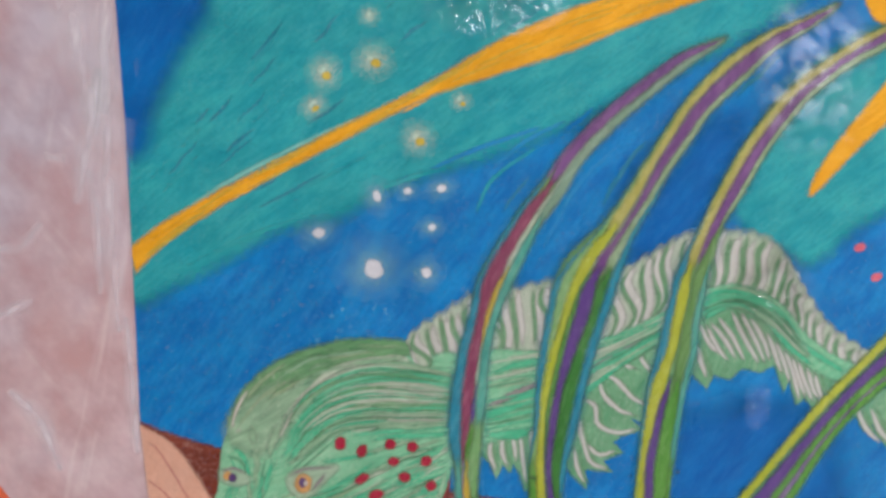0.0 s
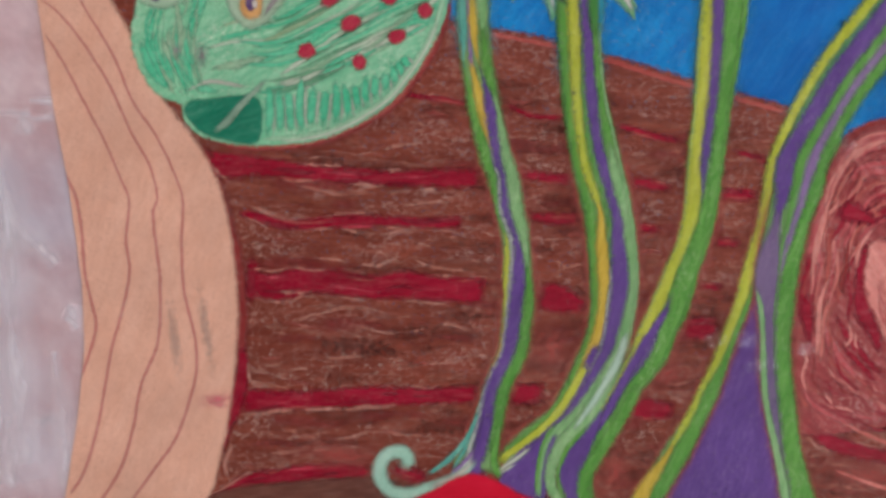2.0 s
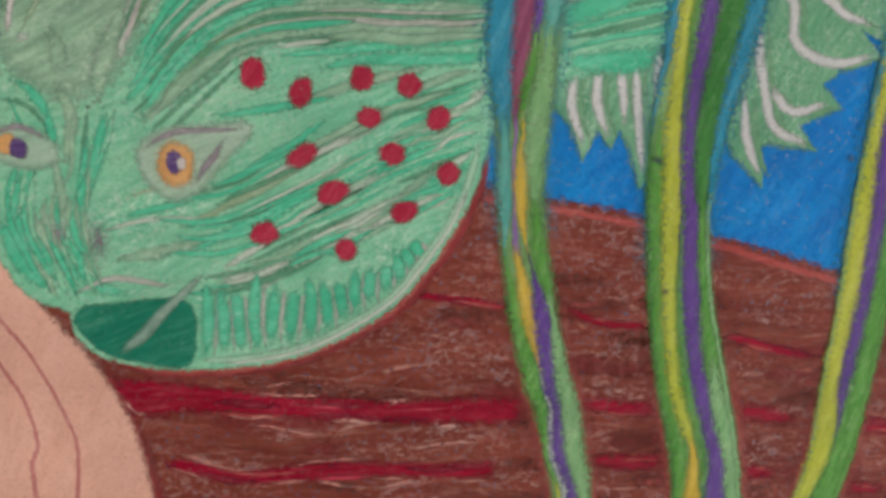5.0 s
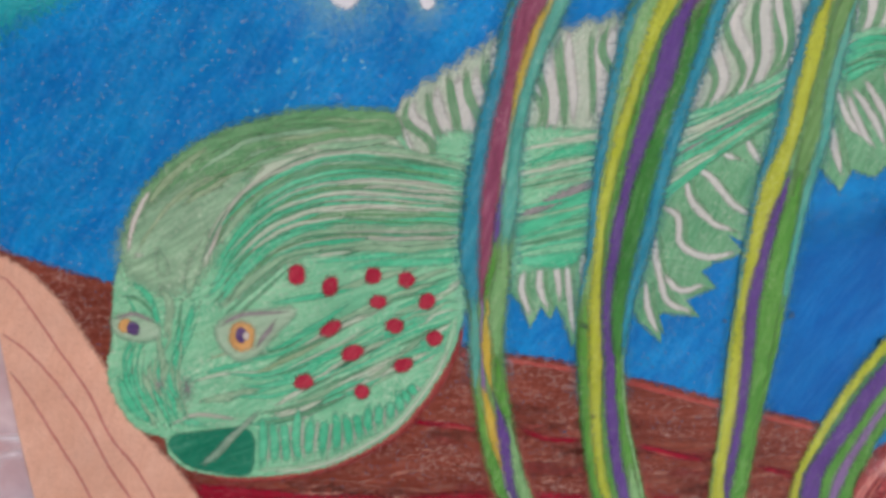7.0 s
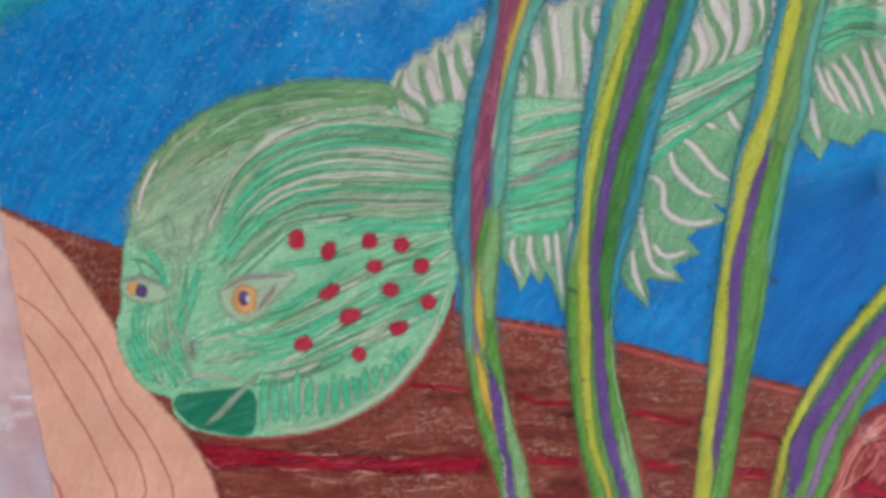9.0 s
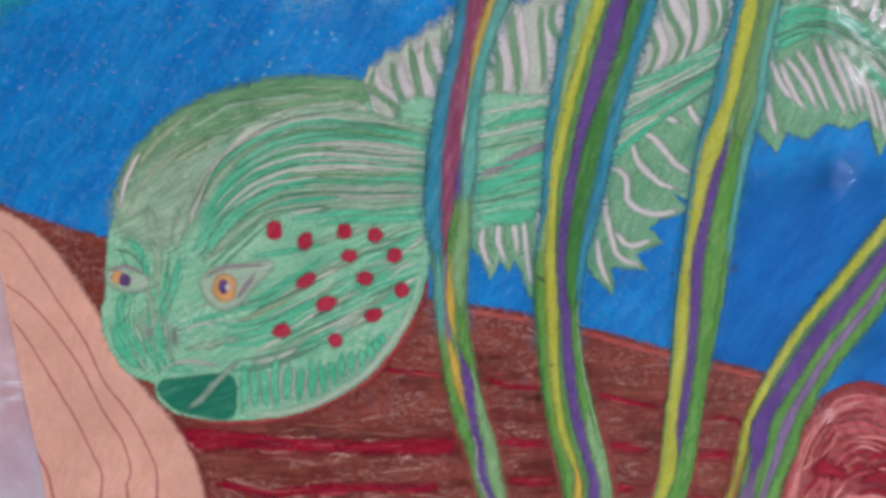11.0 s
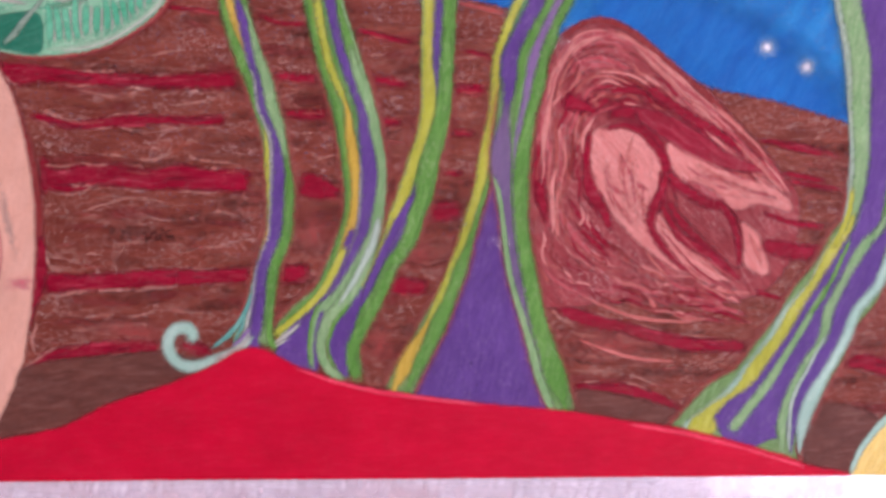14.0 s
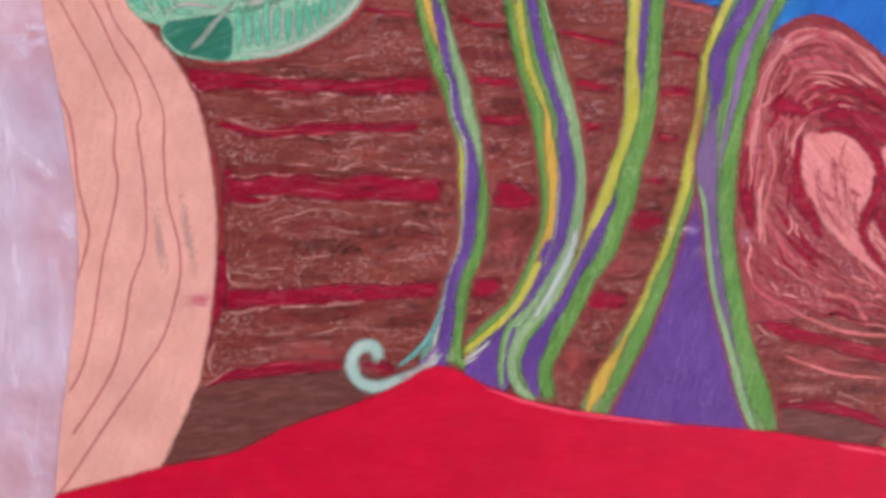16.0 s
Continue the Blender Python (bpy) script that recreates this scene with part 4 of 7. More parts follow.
region("dark_hollow", log, "umber", [(19.52, -23.31), (21.45, -23.74), (21.13, -25.69), (19.38, -25.46)])
stroke("bark_rim", log, "rosebark", [(-0.08, -8.54, 0.11), (0.13, -8.68, 0.13), (2.27, -8.98, 0.13), (4.16, -9.39, 0.15), (6.42, -10, 0.13), (9.21, -10.67, 0.12)])
spot("worn_patch", log, "rosebark", 3.12, -17.19, 0.7, 0.9, -6, soft=1)
spot("worn_patch", log, "rosebark", 6.34, -17.94, 0.9, 0.6, -6, soft=1)
spot("worn_patch", log, "rosebark", -2.74, -20.34, 1.6, 0.5, -6, soft=1)
spot("worn_patch", log, "rosebark", 12.61, -21.04, 1.8, 0.6, -6, soft=1)
spot("worn_patch", log, "rosebark", 5.07, -20.87, 0.5, 0.9, -6, soft=1)
knot = holder("knot", log, "swirling pink and crimson knot in the log")
region("knot_base", knot, "knotbrown", [(9.7, -19.3), (9.94, -15.33), (10.41, -12.73), (10.78, -11.42), (11.47, -10.98), (12.16, -10.86), (12.86, -11.15), (13.75, -11.83), (14.65, -12.6), (15.37, -13.03), (16.31, -13.99), (17.45, -15.23), (18.32, -16.31), (18.25, -18.13), (17.49, -19.22), (15.67, -19.67), (12.91, -19.53), (10.34, -19.68)])
stroke("knot_swirl", knot, "knotrose", [(10.09, -15.86, 0.29), (10.29, -14.11, 0.35), (10.7, -12.23, 0.42), (11.47, -11.39, 0.35), (12.34, -11.3, 0.35), (13.22, -11.71, 0.38), (14.12, -12.46, 0.39), (15.4, -13.5, 0.35), (16.89, -14.84, 0.32), (18.14, -16.22, 0.18)])
stroke("knot_swirl", knot, "umber_red", [(10.7, -11.52, 0.14), (11.47, -10.96, 0.17), (12.24, -10.9, 0.17), (13.03, -11.27, 0.21), (14.11, -12.12, 0.21), (15.38, -13.15, 0.21), (16.5, -14.31, 0.29), (17.73, -15.41, 0.18)])
stroke("knot_swirl", knot, "crimson", [(10.81, -13.25, 0.28), (11.69, -13.43, 0.46), (12.55, -12.92, 0.32), (13.52, -13.02, 0.18)])
stroke("knot_swirl", knot, "knotrose", [(10.97, -12.4, 0.35), (12.01, -12.1, 0.38), (13.07, -12.42, 0.28)])
stroke("knot_swirl", knot, "maroon", [(12.31, -13.52, 0.25), (13.63, -13.71, 0.71), (14.91, -14.5, 0.78), (16.19, -15.22, 0.54), (17.19, -15.49, 0.22)])
stroke("knot_swirl", knot, "maroon", [(13.25, -12.76, 0.14), (14.51, -13.46, 0.32), (15.79, -14.34, 0.36), (16.9, -15.14, 0.22)])
stroke("knot_swirl", knot, "crimson", [(12.14, -14.13, 0.14), (13.11, -14, 0.18), (13.84, -14.46, 0.21), (14.18, -15.2, 0.25), (13.98, -16.08, 0.18), (13.75, -17.16, 0.14)])
stroke("knot_swirl", knot, "crimson", [(11.79, -14.21, 0.18), (11.69, -15.17, 0.28), (11.92, -16.06, 0.32), (12.29, -16.78, 0.22)])
stroke("knot_swirl", knot, "crimson", [(10.2, -14.45, 0.14), (10.07, -15.68, 0.25), (10.31, -16.57, 0.29), (10.86, -17.48, 0.14)])
stroke("knot_swirl", knot, "crimson", [(11.03, -16.22, 0.11), (11.76, -17.13, 0.22), (12.68, -18.05, 0.11)])
stroke("knot_swirl", knot, "knotrose", [(10.48, -15.86, 0.11), (11.22, -17.3, 0.25), (12.33, -18.41, 0.11)])
region("pale_heart", knot, "rosepale", [(11.88, -14.3), (12.58, -14.06), (13.3, -14.31), (13.85, -14.81), (14.02, -15.55), (13.72, -16.44), (14.2, -17.16), (15.14, -18.08), (16, -18.83), (14.7, -18.54), (13.4, -17.6), (12.56, -16.69), (11.91, -15.79), (11.75, -14.91)])
region("pale_heart", knot, "rosepale", [(14.29, -14.58), (15.47, -15.12), (16.92, -15.54), (18.16, -16.63), (17.15, -16.4), (16.44, -16.58), (15.33, -16.19), (14.5, -15.59)])
region("pale_heart", knot, "rosepale", [(16.61, -17.16), (17.12, -17.53), (17.5, -18.71), (16.99, -18.48), (16.49, -17.74)])
region("heart_shade", knot, "knotrose", [(14.52, -16.05), (15.34, -16.31), (16.17, -16.72), (16.62, -18.1), (15.57, -17.4)])
stroke("knot_swirl", knot, "knotrose", [(12.26, -15.18, 0.11), (12.45, -15.89, 0.14), (13.18, -16.25, 0.09)])
stroke("knot_swirl", knot, "knotrose", [(12.69, -14.83, 0.09), (13.16, -15.72, 0.14), (13.71, -16.08, 0.07)])
stroke("knot_swirl", knot, "salmon", [(13.12, -14.31, 0.07), (12.96, -15.01, 0.11), (13.33, -15.36, 0.07)])
stroke("knot_swirl", knot, "crimson", [(14.22, -15.37, 0.18), (14.61, -16.09, 0.36), (15.35, -16.49, 0.33), (16.17, -16.68, 0.22), (16.57, -17.37, 0.22), (16.6, -18.1, 0.15)])
stroke("knot_swirl", knot, "knotrose", [(14.6, -15.73, 0.22), (15.52, -16.28, 0.54), (16.29, -17.19, 0.47), (16.5, -17.92, 0.18)])
stroke("knot_swirl", knot, "crimson", [(14.17, -16.26, 0.18), (14.83, -17.17, 0.29), (15.59, -17.91, 0.26), (16.74, -19.03, 0.15)])
stroke("knot_swirl", knot, "crimson", [(13.96, -15.37, 0.14), (14.11, -16.08, 0.25), (14.01, -16.8, 0.14)])
stroke("knot_swirl", knot, "salmon", [(15.11, -15.21, 0.07), (16.4, -15.93, 0.13), (17.5, -16.21, 0.07)])
stroke("knot_swirl", knot, "salmon", [(16.84, -17.38, 0.05), (17.14, -17.93, 0.15), (17.36, -18.48, 0.07)])
stroke("knot_swirl", knot, "crimson", [(14.19, -19.55, 0.07), (15.49, -19.76, 0.15), (17, -20.34, 0.07)])
stroke("knot_swirl", knot, "crimson", [(10.98, -12.91, 0.14), (11.6, -13.43, 0.35), (11.25, -13.68, 0.11)])
stroke("knot_swirl", knot, "crimson", [(12.29, -12.78, 0.09), (12.81, -12.75, 0.21), (13.34, -12.79, 0.11)])
stroke("knot_swirl", knot, "crimson", [(12.13, -13.52, 0.14), (12.83, -13.37, 0.39), (13.48, -13.34, 0.14)])
stroke("knot_swirl", knot, "crimson", [(11.83, -16.14, 0.14), (12.03, -16.27, 0.43), (12.25, -16.42, 0.14)])
stroke("knot_swirl", knot, "rosepale", [(14.01, -16.98, 0.07), (14.87, -18.08, 0.18), (16.38, -19.02, 0.09)])
stroke("knot_swirl", knot, "salmon", [(15.07, -18.45, 0.07), (16.02, -19.2, 0.17), (17.13, -19.41, 0.07)])
stroke("knot_swirl", knot, "salmon", [(13.44, -18.98, 0.05), (13.92, -19.73, 0.17), (14.12, -20.11, 0.11)])
stroke("knot_swirl", knot, "salmon", [(11.23, -18.03, 0.05), (12.89, -18.97, 0.15), (14.55, -19.37, 0.07)])
stroke("knot_swirl", knot, "salmon", [(11.44, -19.32, 0.05), (13.29, -20.1, 0.13), (15.33, -20.32, 0.06)])
stroke("knot_swirl", knot, "salmon", [(11.46, -20.82, 0.06), (13.14, -21.42, 0.11), (14.82, -21.64, 0.06)])
flow("knot_line", knot, ("knotrose", "crimson", "salmon", "umber_red", "rosebark", "rosepale"), [(10.06, -18.57), (10.04, -15.68), (10.45, -13.08), (11.48, -11.48), (12.87, -11.74), (14.49, -12.94), (16.33, -14.52), (17.86, -16.13)], [(11.59, -17.49), (11.55, -15.7), (11.7, -14.12), (12.57, -13.44), (13.64, -13.79), (14.91, -14.5), (16.2, -15.39), (17.12, -15.76)], 110, (0.04, 0.15), 0.16, 21, 0.12)
flow("knot_line", knot, ("rosebark", "crimson", "knotbrown", "rosepale", "umber_red", "knotrose"), [(11.73, -15.88), (12.67, -17.32), (14.34, -18.62), (16.57, -19.21)], [(9.96, -17.11), (10.34, -18.94), (12.54, -19.71), (17.19, -20.53)], 80, (0.04, 0.13), 0.22, 22, 0.12)
flow("knot_line", knot, ("rosepale", "salmon", "rosepale"), [(12.06, -14.47), (12.27, -15.88), (13.38, -17.15), (15.24, -18.27)], [(13.67, -14.84), (13.71, -16.08), (14.47, -17.16), (16.36, -18.65)], 24, (0.03, 0.07), 0.4, 23)
region("heart_shade", knot, "knotbrown", [(14.69, -15.91), (15.53, -16.46), (16.08, -16.61), (16.47, -17.19), (16.62, -18.47), (15.92, -17.91), (15.2, -17.21), (14.63, -16.54)])
stroke("knot_swirl", knot, "crimson", [(11.74, -14.16, 0.18), (11.65, -15.17, 0.25), (11.88, -16.15, 0.43), (12.22, -16.63, 0.32), (12.49, -17.32, 0.14)])
stroke("knot_swirl", knot, "crimson", [(12.09, -14.09, 0.14), (13.03, -14.05, 0.19), (13.66, -14.52, 0.23), (14.15, -15.2, 0.29), (14.1, -15.9, 0.25), (13.83, -16.53, 0.36), (13.75, -17.16, 0.27), (14.22, -17.89, 0.25), (14.99, -18.73, 0.11)])
stroke("knot_swirl", knot, "crimson", [(14.14, -15.37, 0.21), (14.69, -15.95, 0.32), (15.53, -16.46, 0.33), (15.98, -16.57, 0.25), (16.37, -17.1, 0.24), (16.59, -17.92, 0.2), (16.59, -18.56, 0.11)])
stroke("knot_swirl", knot, "crimson", [(13.99, -16.35, 0.14), (14.66, -17.44, 0.27), (15.6, -18.09, 0.33), (16.37, -18.87, 0.15)])
stroke("knot_swirl", knot, "crimson", [(10.84, -13.16, 0.53), (11.51, -13.43, 0.32), (12.08, -13.61, 0.18)])
stroke("knot_swirl", knot, "crimson", [(12.17, -13.02, 0.18), (12.91, -12.93, 0.25), (13.62, -13.14, 0.14)])
stroke("knot_swirl", knot, "crimson", [(12.19, -13.68, 0.21), (13.01, -13.61, 0.35), (13.49, -13.48, 0.18)])
stroke("knot_swirl", knot, "maroon", [(13.1, -13.53, 0.35), (14.18, -14.08, 0.71), (15.09, -14.61, 0.68), (16.19, -15.18, 0.47), (17.46, -15.44, 0.14)])
stroke("knot_swirl", knot, "crimson", [(13.43, -12.76, 0.25), (14.33, -13.45, 0.32), (15.6, -14.19, 0.28), (17.17, -15.14, 0.14)])
stroke("knot_swirl", knot, "crimson", [(10.16, -15.59, 0.21), (10.26, -16.22, 0.32), (10.42, -16.9, 0.14)])
stroke("knot_swirl", knot, "crimson", [(11.36, -17.09, 0.09), (11.95, -17.68, 0.16), (12.54, -18.27, 0.09)])
stroke("knot_swirl", knot, "knotrose", [(10.97, -12.23, 0.1), (12.01, -11.98, 0.21), (13.07, -12.38, 0.14)])
stroke("knot_swirl", knot, "crimson", [(17.22, -17.75, 0.33), (18.06, -17.98, 0.51), (19.17, -18.14, 0.4)])
stroke("knot_swirl", knot, "crimson", [(17.12, -19.28, 0.18), (18.16, -19.61, 0.13)])
stroke("knot_swirl", knot, "crimson", [(17.26, -16.75, 0.11), (18.28, -17.12, 0.15), (19.29, -17.26, 0.11)])
stroke("knot_swirl", knot, "crimson", [(17.22, -14.49, 0.11), (18.13, -14.75, 0.16), (19.23, -15, 0.13)])
stroke("knot_swirl", knot, "crimson", [(17.73, -15.5, 0.11), (18.37, -15.63, 0.18), (19.29, -15.82, 0.14)])
flow("knot_line", knot, ("crimson", "salmon", "knotrose"), [(14.28, -16.8), (15.41, -17.9), (16.93, -19.03)], [(13.21, -17.51), (14.54, -19), (16.43, -20.15)], 26, (0.03, 0.09), 0.4, 24)
flow("knot_line", knot, ("salmon", "knotrose", "rosepale"), [(12.07, -14.65), (12.18, -15.88), (13.02, -17.15)], [(13.67, -14.84), (13.71, -15.9), (13.57, -17.15)], 22, (0.03, 0.07), 0.5, 25)
flow("knot_line", knot, ("salmon", "knotrose", "rosepale"), [(14.38, -14.64), (15.65, -15.21), (17.85, -15.95)], [(14.59, -15.55), (15.88, -16.19), (17.7, -16.57)], 20, (0.03, 0.07), 0.4, 26)
flow("knot_line", knot, ("rosepale", "salmon", "rosepale", "knotrose"), [(10.02, -16.03), (10.2, -14.11), (10.58, -12.23), (11.38, -11.26), (12.34, -11.13), (13.3, -11.57), (14.29, -12.39), (15.57, -13.4), (17.06, -14.73), (18.23, -16.22)], [(10.34, -15.86), (10.5, -14.11), (10.97, -12.4), (11.57, -11.66), (12.35, -11.57), (13.14, -11.91), (13.99, -12.7), (15.23, -13.77), (16.72, -15.05), (17.96, -16.31)], 60, (0.04, 0.1), 0.16, 27)
log_end = holder("log_end", drawing, "pale peach sawn end of the log")
region("cut_face", log_end, "peach", [(-10.42, -6.24), (-10.31, -6.37), (-9.83, -6.59), (-9.22, -7.14), (-8.62, -8.05), (-8.02, -9.18), (-7.53, -10.31), (-7.02, -11.07), (-6.46, -11.85), (-5.98, -12.87), (-5.72, -14.2), (-5.61, -15.74), (-5.67, -17.33), (-5.96, -19.29), (-6.42, -21.31), (-6.34, -21.09), (-7.22, -22.88), (-7.98, -24.13), (-9.07, -24.41), (-11.46, -25.01), (-12.09, -24.85), (-11.85, -22.3), (-11.55, -19.12), (-10.76, -15.47), (-10.87, -12.91), (-10.83, -10.46), (-11.1, -8.52)])
stroke("grain_line", log_end, "grainline", [(-10.33, -11.92, 0.07), (-9.9, -12.52, 0.07), (-9.61, -13.21, 0.07), (-9.52, -14.11, 0.07), (-9.51, -15.14, 0.07), (-9.38, -16.01, 0.07), (-9.3, -16.61, 0.07), (-9.45, -17.18, 0.07), (-9.81, -18.11, 0.07)])
stroke("grain_line", log_end, "grainline", [(-10.11, -9.04, 0.044), (-9.64, -9.9, 0.052), (-9.25, -10.75, 0.052), (-8.78, -11.74, 0.052), (-8.46, -12.64, 0.052), (-8.26, -13.2, 0.052), (-8.39, -14.29, 0.067), (-8.34, -15.16, 0.067), (-8.68, -16.51, 0.067), (-8.89, -17.12, 0.067), (-9.1, -18.04, 0.067), (-9.33, -19.08, 0.067), (-9.58, -20.0, 0.067), (-9.94, -20.94, 0.067), (-10.34, -21.53, 0.067)])
stroke("grain_line", log_end, "grainline", [(-10.26, -8.13, 0.044), (-9.72, -8.57, 0.044), (-9.16, -9.31, 0.052), (-8.6, -10.27, 0.052), (-8.13, -11.43, 0.052), (-7.67, -12.34, 0.052), (-7.52, -13.2, 0.052), (-7.66, -13.53, 0.067), (-7.56, -15.08, 0.067), (-7.58, -16.08, 0.067), (-7.71, -17.15, 0.067), (-8.19, -18.28, 0.067), (-8.51, -19.67, 0.067), (-8.88, -20.73, 0.067), (-9.55, -21.8, 0.067), (-10.33, -22.86, 0.067)])
stroke("grain_line", log_end, "grainline", [(-10.21, -6.81, 0.044), (-9.96, -6.94, 0.044), (-9.5, -7.65, 0.044), (-8.96, -8.66, 0.044), (-8.47, -9.51, 0.052), (-8.16, -10.36, 0.052), (-8.0, -10.75, 0.052), (-7.49, -11.54, 0.052), (-7.08, -12.45, 0.052), (-6.87, -13.21, 0.052), (-6.94, -14.32, 0.067), (-6.93, -15.64, 0.067), (-6.71, -16.82, 0.067), (-6.66, -17.49, 0.067), (-6.75, -18.21, 0.067), (-7.32, -19.82, 0.067), (-7.96, -20.75, 0.067), (-8.73, -21.82, 0.067), (-9.52, -22.88, 0.067), (-10.3, -23.97, 0.074), (-10.97, -24.87, 0.074)])
spot("blue_smudge", log_end, "smudge", -7.24, -16.97, 0.16, 1.1, 4, soft=1)
spot("blue_smudge", log_end, "smudge", -6.39, -16.74, 0.15, 1.2, 6, soft=1)
spot("pink_smudge", log_end, "rose", -6.19, -18.70, 0.5, 0.2, 8, soft=1)
spot("pink_smudge", log_end, "rose", -6.09, -18.85, 0.24, 0.1, -15, soft=1)
region("cream_shape", drawing, "cream", [(20.89, -25.69), (21.21, -24.79), (21.9, -23.81), (23.21, -23.14), (24.64, -25.97)])
stroke("shape_rim", drawing, "mint", [(20.74, -25.65, 0.15), (21.09, -24.69, 0.19), (21.89, -23.67, 0.23), (23.2, -22.94, 0.19)])
fish = holder("drawn_fish", drawing, "green whiskered fish with frilled pale fins and crimson cheek spots")
UP = [(-1.68, -3.29), (-1.48, -2.95), (-1.18, -2.59), (-0.8, -2.31), (-0.42, -2.06), (0.21, -1.62), (0.75, -1.25), (1.95, -1.16), (2.7, -0.97), (3.51, -0.8), (4.68, -0.58), (5.63, -0.45), (6.38, 0.01), (7.09, 0.48), (7.73, 0.86), (8.58, 0.99), (9.35, 0.97), (10.22, 0.88), (10.93, 0.47), (11.6, -0.38), (12.16, -1.24), (12.79, -2.05), (13.61, -2.67), (14.46, -3.14)]
LOW = [(-1.65, -3.75), (-1.39, -3.92), (-1.04, -4.04), (-0.57, -4.13), (0.04, -4.14), (0.71, -4.04), (1.16, -3.83), (1.94, -3.08), (2.89, -2.99), (3.85, -2.93), (4.87, -2.83), (5.51, -2.58), (6.23, -2.26), (6.9, -1.91), (7.62, -1.53), (8.41, -1.2), (9.44, -1.02), (10.22, -1.18), (10.78, -1.56), (11.4, -2.36), (11.85, -2.86), (12.31, -3.28), (12.92, -3.61), (13.54, -3.84)]
frill("dorsal_fin", fish, UP, [(x, y - 0.5) for x, y in LOW], 34, 0.12, 0.5, 2)
fin = holder("pelvic_fin", fish)
region("web", fin, "findeep", [(1.13, -5.9), (3.04, -5.72), (2.99, -7.11), (2.89, -7.96), (2.78, -8.42), (2.57, -7.75), (2.31, -7.4), (2.15, -7.71), (1.89, -7.41), (1.72, -7.89), (1.47, -7.34), (1.23, -7.14)], True, 0.05)
stroke("fin_ray", fin, "findark", [(2.03, -6.15, 0.04), (2.01, -6.98, 0.07), (2.25, -7.61, 0.04)])
stroke("fin_ray", fin, "findark", [(2.58, -6.14, 0.04), (2.71, -7.11, 0.07), (2.91, -8.17, 0.04)])
stroke("fin_ray", fin, "findark", [(1.63, -6.44, 0.04), (1.6, -7.13, 0.07), (1.85, -7.76, 0.04)])
stroke("fin_ray", fin, "findark", [(2.3, -6.01, 0.04), (2.41, -6.7, 0.07), (2.52, -7.4, 0.04)])
stroke("fin_ray", fin, "findark", [(2.92, -6.0, 0.04), (3.04, -6.83, 0.07), (3.07, -7.67, 0.04)])
stroke("fin_ray", fin, "finwhite", [(1.89, -6.15, 0.08), (1.87, -6.99, 0.14), (2.11, -7.62, 0.08)])
stroke("fin_ray", fin, "finwhite", [(2.44, -6.14, 0.08), (2.57, -7.11, 0.14), (2.76, -8.18, 0.08)])
stroke("fin_ray", fin, "finwhite", [(1.49, -6.44, 0.08), (1.46, -7.13, 0.14), (1.71, -7.76, 0.08)])
stroke("fin_ray", fin, "finwhite", [(2.16, -6.01, 0.08), (2.27, -6.7, 0.14), (2.38, -7.4, 0.08)])
stroke("fin_ray", fin, "finwhite", [(2.78, -6.0, 0.08), (2.9, -6.83, 0.14), (2.93, -7.67, 0.08)])
fin = holder("anal_fin", fish)
region("web", fin, "findeep", [(4.13, -6.39), (4.1, -7.37), (4.39, -7.8), (4.87, -8.31), (4.66, -7.72), (4.86, -7.49), (5.22, -7.57), (5.72, -7.69), (5.34, -7.31), (6.02, -6.94), (5.63, -6.6), (5.96, -6.31), (6.68, -6.11), (6.18, -5.68), (6.83, -5.89), (6.68, -5.29), (6.98, -4.54), (7.01, -2.93), (6.21, -3.22), (5.04, -3.98), (4.4, -4.47)], True, 0.05)
stroke("fin_ray", fin, "findark", [(6.02, -3.52, 0.05), (6.15, -3.87, 0.08), (6.55, -4.03, 0.05)])
stroke("fin_ray", fin, "findark", [(6.54, -3.41, 0.05), (6.81, -3.85, 0.08), (7.14, -4.15, 0.05)])
stroke("fin_ray", fin, "findark", [(5.43, -4.16, 0.05), (5.94, -4.51, 0.08), (6.47, -5.04, 0.08), (6.97, -5.31, 0.05)])
stroke("fin_ray", fin, "findark", [(5.27, -4.35, 0.05), (5.42, -4.89, 0.08), (5.93, -5.42, 0.08), (6.58, -5.7, 0.05)])
stroke("fin_ray", fin, "findark", [(4.72, -5.08, 0.05), (5.17, -5.36, 0.08), (5.32, -6.0, 0.08), (6.02, -6.31, 0.09), (6.69, -6.15, 0.05)])
stroke("fin_ray", fin, "findark", [(4.63, -5.64, 0.05), (4.72, -6.19, 0.08), (4.86, -6.71, 0.08), (5.17, -7.4, 0.09), (5.77, -7.68, 0.05)])
stroke("fin_ray", fin, "findark", [(4.55, -6.84, 0.05), (4.68, -7.55, 0.09), (4.99, -8.23, 0.05)])
stroke("fin_ray", fin, "findark", [(4.96, -6.71, 0.05), (5.43, -7.11, 0.09), (6.06, -6.97, 0.05)])
stroke("fin_ray", fin, "finwhite", [(5.85, -3.48, 0.08), (5.98, -3.84, 0.14), (6.38, -4.0, 0.08)])
stroke("fin_ray", fin, "finwhite", [(6.37, -3.38, 0.08), (6.64, -3.82, 0.14), (6.96, -4.12, 0.08)])
stroke("fin_ray", fin, "finwhite", [(5.26, -4.12, 0.08), (5.77, -4.47, 0.14), (6.3, -5.0, 0.14), (6.79, -5.28, 0.08)])
stroke("fin_ray", fin, "finwhite", [(5.1, -4.32, 0.08), (5.25, -4.85, 0.14), (5.76, -5.38, 0.14), (6.41, -5.66, 0.08)])
stroke("fin_ray", fin, "finwhite", [(4.55, -5.04, 0.08), (5.0, -5.32, 0.14), (5.15, -5.96, 0.14), (5.85, -6.27, 0.14), (6.51, -6.12, 0.09)])
